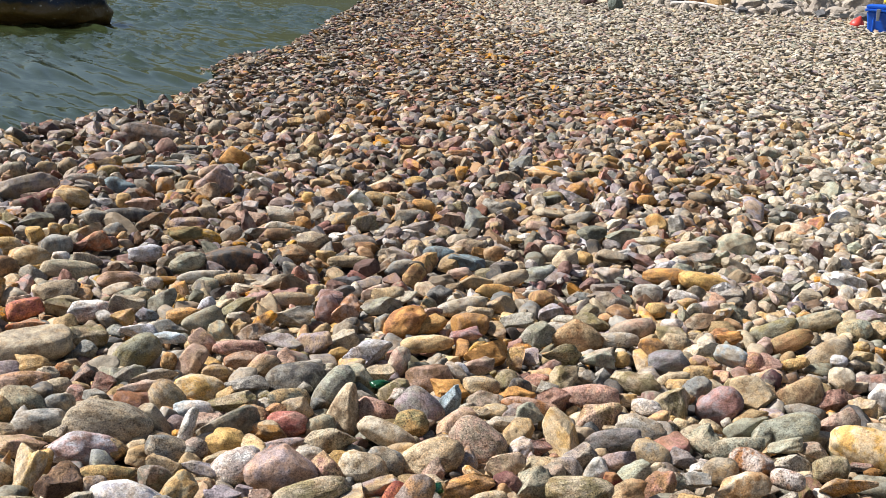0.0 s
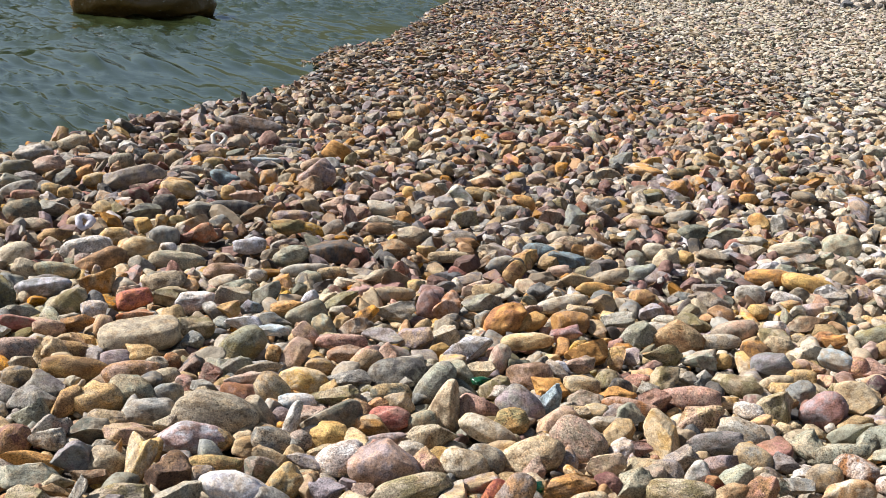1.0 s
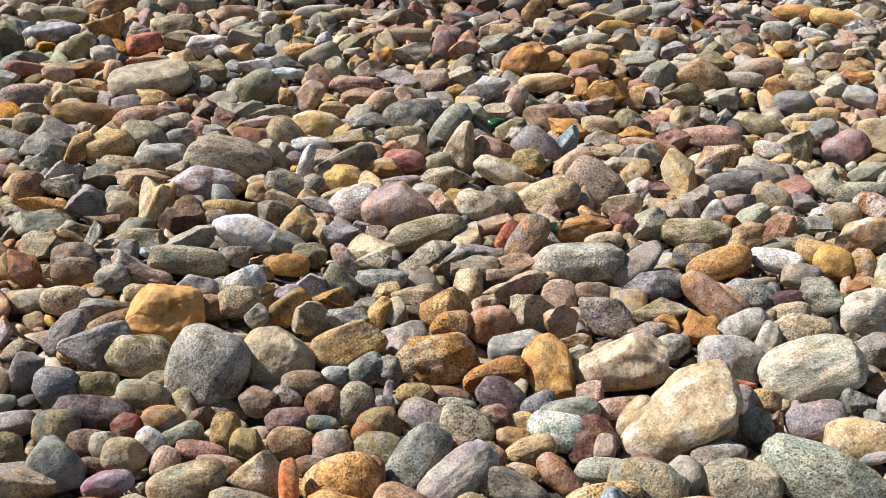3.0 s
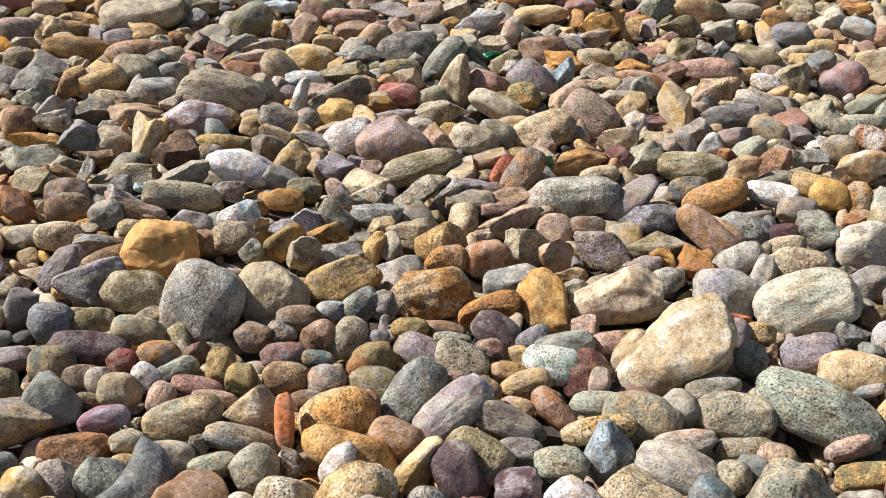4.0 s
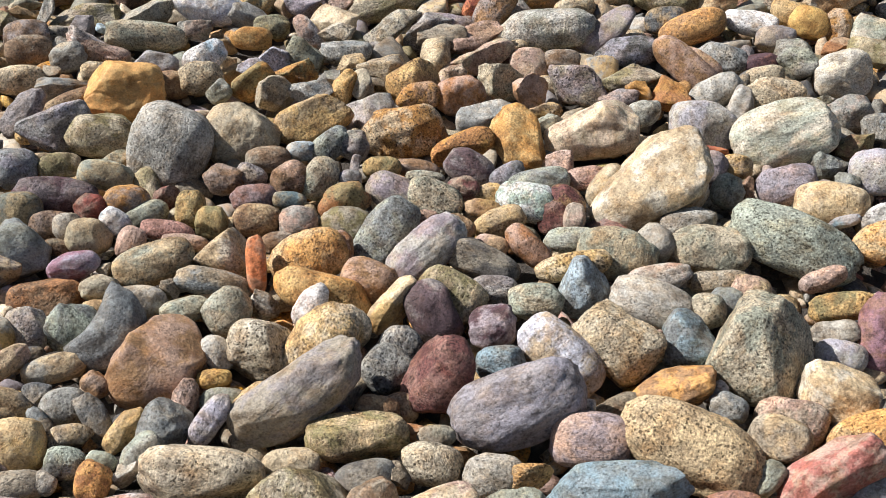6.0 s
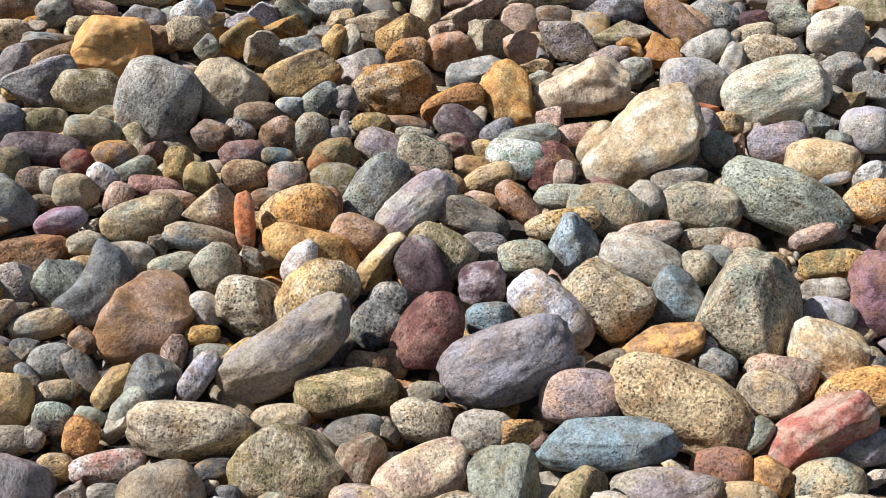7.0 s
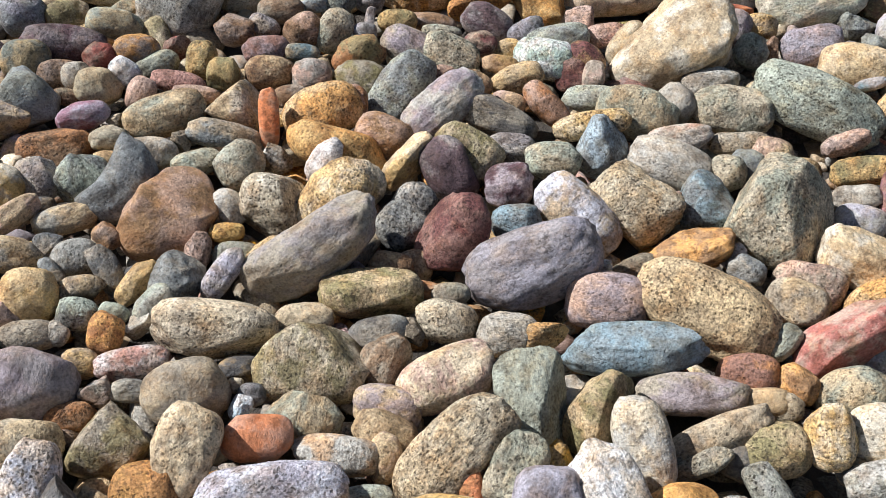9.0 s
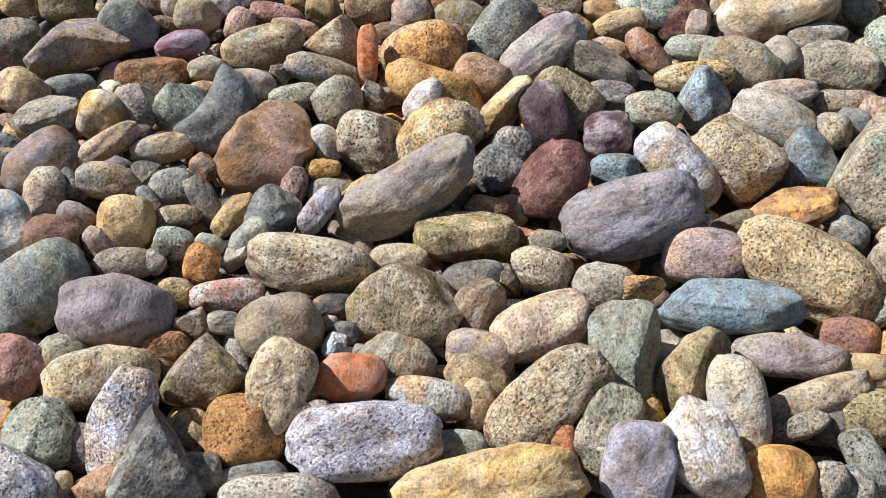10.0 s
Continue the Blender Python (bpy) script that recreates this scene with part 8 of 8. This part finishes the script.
stone(1.527, 7.972, 0.022, 81, -0, -11, 0.077, 0.030, 0.034, "whitish lilac", "angular")
stone(1.352, 7.999, 0.023, 81, -5, -9, 0.056, 0.036, 0.036, "orange", "lumpy")
stone(1.693, 8.072, 0.020, 81, -5, -11, 0.044, 0.034, 0.030, "cream", "plain")
stone(-0.791, 8.117, 0.020, 81, -2, 6, 0.049, 0.042, 0.037, "ochre", "facet")
stone(1.822, 8.219, 0.020, 82, -5, -12, 0.045, 0.034, 0.030, "whitish lilac", "knob")
stone(1.106, 8.488, 0.024, 82, -5, -7, 0.078, 0.038, 0.041, "terracotta", "angular")
stone(1.697, 8.507, 0.020, 82, -5, -11, 0.060, 0.025, 0.025, "ivory", "plain")
stone(-0.255, 8.602, 0.020, 82, -3, 2, 0.051, 0.033, 0.029, "rose", "plain")
stone(1.183, 8.613, 0.020, 82, -4, -7, 0.051, 0.029, 0.025, "russet", "plain")
stone(-0.174, 8.709, 0.020, 82, -3, 1, 0.037, 0.022, 0.020, "ivory", "plain")

# loose shingle under and between them
taken = np.array(TAKEN)


def clear_of(p, r, slack):
    """Which places keep clear of the stones set one by one."""
    far = np.hypot(p[:, None, 0] - taken[None, :, 0], p[:, None, 1] - taken[None, :, 1])
    return (far - taken[None, :, 2] * slack - r[:, None]).min(1) > 0


p = grid_places(rng, 0.5, 4.2, 0.056, 0.3)
z = beach_z(p[:, 0], p[:, 1]) + rng.uniform(-0.075, -0.05, len(p))
scatter(rng, np.c_[p, z], rng.uniform(0.022, 0.038, len(p)), forms_of(1, 24, 100), "shingle", STONE_NEAR, "small mixed pebbles filling the gaps between beach stones")
kept, kept_at = [], {}
for radius, tries in ((0.034, 4000), (0.026, 9000), (0.02, 18000), (0.015, 22000), (0.011, 22000)):
    y = rng.uniform(0.5 ** 2, 4.4 ** 2, tries) ** 0.5
    p = np.c_[rng.uniform(-0.58, 0.48, tries) * (y + 0.35), y]
    r = radius * rng.uniform(0.85, 1.15, tries)
    ok = clear_of(p, r, 0.82 if radius > 0.02 else 0.62)
    for q, s in zip(p[ok], r[ok]):
        cell = (int(q[0] // 0.08), int(q[1] // 0.08))
        spots_near = [o for i in (-1, 0, 1) for j in (-1, 0, 1) for o in kept_at.get((cell[0] + i, cell[1] + j), ())]
        if all((q[0] - o[0]) ** 2 + (q[1] - o[1]) ** 2 > (0.86 * (s + o[2])) ** 2 for o in spots_near):
            kept.append((q[0], q[1], s))
            kept_at.setdefault(cell, []).append((q[0], q[1], s))
kept = np.array(kept)
z = beach_z(kept[:, 0], kept[:, 1]) + rng.uniform(-0.04, -0.008, len(kept)) - 0.7 * (0.036 - kept[:, 2]) + 0.018 * np.clip((kept[:, 1] - 2.0) / 1.2, 0, 1)
tiny = kept[:, 2] < 0.0235
for some, level in ((~tiny, 3), (tiny, 2)):
    scatter(rng, np.c_[kept[:, :2], z][some], kept[some, 2] * 1.08, forms_of(level, 40, 150), "shingle", STONE_NEAR,
            "small mixed pebbles lying between larger beach stones" if level == 3 else "fine mixed pebbles lying between larger beach stones", flat=0.62, tilt=24)
for y0, y1 in ((4.2, 6.2), (6.2, 9.0)):
    p = grid_places(rng, y0, y1, 0.053, 0.4)
    z = beach_z(p[:, 0], p[:, 1]) + rng.uniform(-0.055, 0.014, len(p))
    sizes = rng.uniform(0.016, 0.043, len(p)) * np.where(rng.random(len(p)) < 0.06, 1.4, 1.0)
    free = clear_of(p, sizes * 0.5, 1.0)
    wet = p[:, 0] < shore_x(p[:, 1]) + 0.55 + rng.normal(0, 0.3, len(p))
    dry = p[:, 0] > np.interp(p[:, 1], (5, 7.5, 10.5, 14, 20), (0.9, 1.8, 1.7, 0.7, 0.2)) + rng.normal(0, 0.6, len(p))
    for some, mat, label in ((dry, STONE_DRY, "dry pale shingle beside darker stones"), (wet & ~dry, STONE_WET, "wet dark shingle sloping to the water"),
                             (~wet & ~dry, STONE_MID, "brown and grey shingle in the middle of the beach")):
        some = some & free
        scatter(rng, np.c_[p, z][some], sizes[some], forms_of(3 if y0 < 5 else 2, 40, 200), "shingle", mat, label, flat=0.6, tilt=30, smooth=False)
for y0, y1, cell, level in ((9.0, 10.5, 0.054, 2), (10.5, 15.0, 0.054, 1), (15.0, 25.0, 0.062, 1)):
    p = grid_places(rng, y0, y1, cell, 0.3)
    z = beach_z(p[:, 0], p[:, 1]) + rng.uniform(-0.06, 0.024, len(p))
    dry = p[:, 0] > np.interp(p[:, 1], (5, 7.5, 10.5, 14, 20), (0.9, 1.8, 1.7, 0.7, 0.2)) + rng.normal(0, 0.6, len(p))
    wet = ~dry & (p[:, 0] < shore_x(p[:, 1]) + 0.6 + rng.normal(0, 0.35, len(p)))
    sizes = rng.uniform(0.30, 0.64, len(p)) * cell * np.where(rng.random(len(p)) < 0.05, 1.4, 1.0)
    for some, mat, label in ((dry, STONE_FAR, "dry pale shingle on the upper beach"), (wet, STONE_WET, "wet dark shingle by the waterline"),
                             (~dry & ~wet, STONE_MID, "damp brown and grey shingle along the beach")):
        scatter(rng, np.c_[p, z][some], sizes[some], forms_of(level, 20, 300), "shingle", mat, label, flat=0.38, tilt=16, smooth=False)

# upper beach beyond, to the foot of the rocks
p = grid_places(rng, 25.0, 34.0, 0.13, 0.2)
p = p[p[:, 0] > -1.0]
z = beach_z(p[:, 0], p[:, 1]) + rng.uniform(-0.04, 0.02, len(p))
scatter(rng, np.c_[p, z], rng.uniform(0.04, 0.08, len(p)), forms_of(1, 20, 500), "shingle", STONE_FAR, "dry pale shingle at the head of the beach", flat=0.45, smooth=False)

# the beach goes on round about
for x0, x1, y0, y1, cell, margin in ((-3.6, 7.0, -4.5, 6.0, 0.078, 0.3), (-3.6, 13.0, 6.0, 34.0, 0.2, 0.3)):
    gx, gy = np.meshgrid(np.arange(x0, x1, cell), np.arange(y0, y1, cell))
    p = np.stack([gx.ravel(), gy.ravel()], -1) + rng.uniform(-0.42, 0.42, (gx.size, 2)) * cell
    p = p[~in_view(p[:, 0], p[:, 1], margin) & (p[:, 0] > shore_x(p[:, 1]) - 0.7)] if y0 > 0 else p[(~in_view(p[:, 0], p[:, 1], margin) | (p[:, 1] < 0.5)) & (p[:, 0] > shore_x(p[:, 1]) - 0.7)]
    z = beach_z(p[:, 0], p[:, 1]) + rng.uniform(-0.04, 0.01, len(p))
    dry = p[:, 0] > 2.2 + rng.normal(0, 0.6, len(p))
    sizes = rng.uniform(0.42, 0.74, len(p)) * cell
    for some, mat, label in ((dry, STONE_DRY, "dry pale shingle spreading over the upper beach"), (~dry, STONE_NEAR, "brown and grey shingle spreading along the beach")):
        scatter(rng, np.c_[p, z][some], sizes[some], forms_of(1, 20, 700), "shingle", mat, label, flat=0.5, tilt=18, smooth=False)

# ---- far things ----
def part(name, bm, mat, parent=None, label=""):
    """One mesh object from a bmesh, under a thing where one is given."""
    me = bpy.data.meshes.new(name)
    bm.to_mesh(me)
    bm.free()
    me.materials.append(mat)
    ob = new(name, me)
    if parent:
        ob.parent = parent
    if label:
        ob["label"] = label
    return ob


def rounded_box(sx, sy, sz, taper=1.0, bevel=0.02, at=(0, 0, 0)):
    """A box on its base, narrower at the foot by taper, with rounded edges."""
    bm = bmesh.new()
    bmesh.ops.create_cube(bm, size=1)
    for v in bm.verts:
        k = taper if v.co.z < 0 else 1.0
        v.co = Vector((v.co.x * sx * k + at[0], v.co.y * sy * k + at[1], (v.co.z + 0.5) * sz + at[2]))
    bmesh.ops.bevel(bm, geom=list(bm.edges), offset=bevel, segments=3, affect="EDGES", profile=0.6)
    return bm


def boulder(x, y, a, b, c, turn, seed, colour, kind="angular", label=""):
    v, faces = stone_form(4, seed, "chip" if kind == "block" else kind)
    ob = new("boulder", mesh_of("boulder", v * (a, b, c), faces, colour, False))
    ob.matrix_world = pose(x, y, float(beach_z(x, y)) + 0.45 * c, 0, 0, turn)
    return tagged(ob, label, "rock", "rocks at the head of the beach")


OCHRE_ROCK = plain_material("ochre_rock", (0.42, 0.27, 0.12), 0.9, 0.45, 4.0, 0.9)
DARK_ROCK = plain_material("dark_rock", (0.10, 0.10, 0.10), 0.85, 0.4, 4.0, 0.8)
PALE_ROCK = plain_material("pale_rock", (0.40, 0.36, 0.30), 0.9, 0.3, 4.0, 0.7)
SLAB_ROCK = plain_material("slab_rock", (0.36, 0.31, 0.25), 0.9, 0.4, 5.0, 0.9)
boulder(2.40, 20.75, 0.12, 0.13, 0.15, 20, 31, plain_material("green_rock", (0.12, 0.14, 0.115), 0.85, 0.3, 5.0, 0.7), "worn", "dark green-grey boulder on dry shingle")
boulder(2.08, 21.4, 0.16, 0.14, 0.12, 60, 32, plain_material("black_red_rock", (0.06, 0.03, 0.027), 0.8, 0.3, 5.0), "angular", "blackish red rock on dry shingle")
boulder(3.62, 22.35, 0.13, 0.15, 0.22, 10, 33, DARK_ROCK, "angular", "dark grey rock beside a pale stick")
boulder(3.93, 22.3, 0.13, 0.16, 0.22, 40, 35, plain_material("brown_rock", (0.22, 0.115, 0.055), 0.9, 0.4, 5.0, 0.8), "angular", "brown rock leaning on an ochre rock")
boulder(4.20, 21.85, 0.2, 0.22, 0.3, -10, 34, OCHRE_ROCK, "angular", "ochre weathered rock at the head of the beach")
boulder(4.44, 21.25, 0.1, 0.09, 0.08, 0, 37, DARK_ROCK, "angular", "small dark rock on dry shingle")
boulder(4.72, 21.95, 0.26, 0.2, 0.13, 12, 36, SLAB_ROCK, "block", "flat grey-brown slab beside an ochre rock")
boulder(4.98, 22.2, 0.1, 0.1, 0.14, 70, 49, DARK_ROCK, "angular", "dark wedge of rock between slabs")
boulder(5.28, 21.75, 0.36, 0.24, 0.12, 5, 38, SLAB_ROCK, "block", "long flat slab of grey-brown rock")
boulder(5.70, 21.75, 0.13, 0.12, 0.21, 30, 39, SLAB_ROCK, "angular", "pointed grey-brown rock standing beside a slab")
boulder(5.68, 21.2, 0.11, 0.1, 0.1, 50, 41, DARK_ROCK, "angular", "small dark rock in front of a pointed rock")
boulder(5.92, 21.1, 0.16, 0.12, 0.07, 0, 50, PALE_ROCK, "block", "small pale slab on dry shingle")
boulder(6.12, 21.75, 0.2, 0.18, 0.12, 12, 42, SLAB_ROCK, "block", "low grey-brown slab in rubble")
boulder(6.25, 21.0, 0.16, 0.13, 0.09, 12, 51, DARK_ROCK, "lumpy", "low heap of dark brown rock")
boulder(6.62, 21.2, 0.22, 0.2, 0.14, -8, 43, SLAB_ROCK, "block", "grey-brown stone block near a blue box")
boulder(6.75, 21.9, 0.34, 0.2, 0.14, 15, 52, PALE_ROCK, "block", "pale slab behind a red float")
boulder(6.2, 22.9, 0.3, 0.25, 0.2, 25, 44, SLAB_ROCK, "block", "broad slab at the head of the beach")
boulder(5.6, 23.2, 0.22, 0.2, 0.12, -15, 45, DARK_ROCK, "angular", "dark broken rock at the head of the beach")
boulder(6.9, 23.1, 0.4, 0.3, 0.3, 10, 46, SLAB_ROCK, "angular", "rough rock at the head of the beach")
boulder(3.0, 23.6, 0.3, 0.25, 0.14, 5, 47, ROCK, "angular", "broad rough rock at the head of the beach")
n = 420
p = np.c_[rng.uniform(3.3, 7.6, n), rng.uniform(21.2, 24.0, n)]
scatter(rng, np.c_[p, beach_z(p[:, 0], p[:, 1]) + rng.uniform(0.0, 0.06, n)], rng.uniform(0.035, 0.10, n), forms_of(2, 20, 900), "rubble", SLAB_ROCK,
        "broken grey-brown rubble between slabs of rock", flat=0.6, tilt=30, smooth=False)
boulder(-0.55, 19.9, 0.13, 0.11, 0.09, 20, 48, plain_material("red_rock", (0.16, 0.055, 0.04), 0.8, 0.3, 6.0), "angular", "dark red rock lying on the shingle")

# a bleached stick in front of the rocks
bm = bmesh.new()
rings = []
for i in range(9):
    s = i / 8
    c = Vector((3.44 + 0.95 * s, 21.95 - 0.6 * s + 0.05 * math.sin(5 * s), 0.07 + 0.05 * math.sin(3.4 * s) - 0.03 * s))
    r = 0.028 * (1 - 0.55 * s)
    rings.append([bm.verts.new(c + Vector((0, math.cos(k) * r, math.sin(k) * r))) for k in np.linspace(0, 2 * math.pi, 9)[:-1]])
for u, w in zip(rings, rings[1:]):
    for k in range(8):
        bm.faces.new((u[k], u[(k + 1) % 8], w[(k + 1) % 8], w[k]))
bm.faces.new(rings[0][::-1])
bm.faces.new(rings[-1])
bmesh.ops.recalc_face_normals(bm, faces=bm.faces)
tagged(part("driftwood", bm, plain_material("bleached_wood", (0.62, 0.58, 0.52), 0.8, 0.2, 20.0)), "bleached white driftwood stick on dry shingle", "driftwood")

# the blue box, a red float beside it
BLUE = plain_material("blue_plastic", (0.01, 0.10, 0.55), 0.35, 0.12, 5.0, 0.1)
LATCH = plain_material("grey_plastic", (0.16, 0.17, 0.19), 0.5, 0.15, 8.0, 0.1)
box = tagged(new("storage_box"), "blue plastic storage box with grey latches on shingle", "box")
box.matrix_world = pose(5.95, 18.64, float(beach_z(6.0, 19.2)) - 0.015, 0, 0, -24)
part("body", rounded_box(0.60, 0.40, 0.29, 0.88, 0.025), BLUE, box)
part("rim", rounded_box(0.64, 0.44, 0.035, 1.0, 0.012, (0, 0, 0.292)), BLUE, box)
part("lid", rounded_box(0.62, 0.42, 0.05, 1.0, 0.02, (0, 0, 0.329)), BLUE, box)
for side in (-0.14, 0.16):
    part("latch", rounded_box(0.055, 0.03, 0.16, 0.8, 0.008, (side, -0.222, 0.17)), LATCH, box, "dark grey latch")
for k in (-0.2, 0.0, 0.2):
    part("rib", rounded_box(0.02, 0.02, 0.24, 1.0, 0.006, (k, -0.186, 0.02)), BLUE, box)
v, faces = ball(4)
v = np.stack([v[:, 0], v[:, 1], v[:, 2]], -1)
v[:, :2] *= (1.0 - 0.42 * np.clip(v[:, 2:3] + 0.55, 0, 1.6) ** 1.2)
red = new("float", mesh_of("float", v * (0.12, 0.12, 0.11), faces, plain_material("red_plastic", (0.55, 0.05, 0.035), 0.45, 0.15, 6.0, 0.1)))
red.matrix_world = pose(5.84, 19.75, float(beach_z(5.84, 19.75)) + 0.05, 0, 18, 0)
tagged(red, "tapering red plastic float on shingle beside a blue box", "float")
v, faces = stone_form(3, 78, "lumpy")
bag = new("bag", mesh_of("bag", v * (0.14, 0.1, 0.06), faces, plain_material("yellow_cloth", (0.7, 0.5, 0.03), 0.8, 0.2, 9.0)))
bag.matrix_world = pose(5.97, 18.68, float(beach_z(6.0, 19.2)) + 0.42)
tagged(bag, "yellow cloth bag lying on a blue box lid", "bag")

# weedy boulder standing in the sea
WET, nodes, links, bsdf = material("wet_weedy_rock", 0.3)
tc = nodes.new("ShaderNodeTexCoord")
xyz = nodes.new("ShaderNodeSeparateXYZ")
links.new(tc.outputs["Object"], xyz.inputs[0])
rough_line = sum_of(nodes, links, "ADD", xyz.outputs["Z"], sum_of(nodes, links, "MULTIPLY", noise_at(nodes, links, tc.outputs["Object"], 6.0, 4.0), 0.16))
band = ramp(nodes, [(0.2, (0.19, 0.10, 0.025)), (0.32, (0.15, 0.085, 0.03)), (0.37, (0.022, 0.028, 0.055)), (1.0, (0.03, 0.035, 0.06))])
links.new(rough_line, band.inputs[0])
shells = noise_at(nodes, links, tc.outputs["Object"], 22.0, 1.0)
dots = ramp(nodes, [(0.70, (0, 0, 0)), (0.73, (1, 1, 1))])
links.new(shells, dots.inputs[0])
links.new(mixed(nodes, links, "MIX", dots.outputs[0], band.outputs[0], (0.5, 0.42, 0.32, 1)), bsdf.inputs["Base Color"])
b = nodes.new("ShaderNodeBump")
b.inputs["Strength"].default_value = 0.6
b.inputs["Distance"].default_value = 0.04
links.new(noise_at(nodes, links, tc.outputs["Object"], 14.0, 5.0), b.inputs["Height"])
links.new(b.outputs[0], bsdf.inputs["Normal"])
v, faces = stone_form(5, 91, "block")
v = v * (0.84, 0.62, 0.42)
v[:, :2] *= (1 + 0.16 * np.clip(v[:, 2:3] + 0.1, -0.3, 0.3))
v[:, 2] += 0.22
rock = new("boulder", mesh_of("boulder", v, faces, WET))
rock.matrix_world = pose(-4.72, 15.15, WATER_Z, 0, 0, 8)
tagged(rock, "dark wet boulder with brown weed standing in the sea", "rock")

# small finds on the shingle: a ring, a shell, two bits of green glass
def ring(name, x, y, r, thick, mat, label, category):
    bm = bmesh.new()
    rows = []
    for i in range(28):
        t = i / 28 * 2 * math.pi
        w = 1 + 0.13 * math.sin(3 * t + 0.5) + 0.06 * math.sin(7 * t)
        c = Vector((math.cos(t) * r * w, math.sin(t) * r * w, 0))
        out = c.normalized()
        k = thick * (1 + 0.2 * math.sin(2 * t + 1))
        rows.append([bm.verts.new(c + out * (math.cos(a) * k) + Vector((0, 0, math.sin(a) * k * 0.8))) for a in np.linspace(0, 2 * math.pi, 13)[:-1]])
    for i in range(28):
        u, w = rows[i], rows[(i + 1) % 28]
        for k in range(12):
            bm.faces.new((u[k], w[k], w[(k + 1) % 12], u[(k + 1) % 12]))
    bmesh.ops.recalc_face_normals(bm, faces=bm.faces)
    for f in bm.faces:
        f.smooth = True
    ob = part(name, bm, mat)
    ob.matrix_world = pose(x, y, 0.05, 60, 8, 10)
    return tagged(ob, label, category)


PALE = plain_material("bleached_shell", (0.62, 0.58, 0.50), 0.6, 0.2, 60.0, 0.3)
LILAC = plain_material("lilac_shell", (0.60, 0.58, 0.66), 0.5, 0.25, 70.0, 0.3)
ring("ring", -1.678, 6.57, 0.031, 0.010, PALE, "pale cream ring of worn stone on wet shingle", "ring")
ring("shell", -1.718, 4.709, 0.023, 0.0125, LILAC, "white and lilac broken shell among dark stones", "shell")
GLASS, nodes, links, bsdf = material("green_glass", 0.25)
bsdf.inputs["Base Color"].default_value = (0.02, 0.16, 0.07, 1)
bsdf.inputs["Transmission Weight"].default_value = 0.6
for x, y, a, turn in ((-0.152, 3.416, 0.032, 20), (0.016, 2.753, 0.022, 70)):
    v, faces = stone_form(3, int(x * 100) + 60, "angular")
    ob = new("glass_shard", mesh_of("glass_shard", v * (a, a * 0.6, a * 0.4), faces, GLASS))
    ob.matrix_world = pose(x, y, 0.016, 30, 10, turn)
    tagged(ob, "worn bottle-green glass shard between beach stones", "glass", "green glass shards")
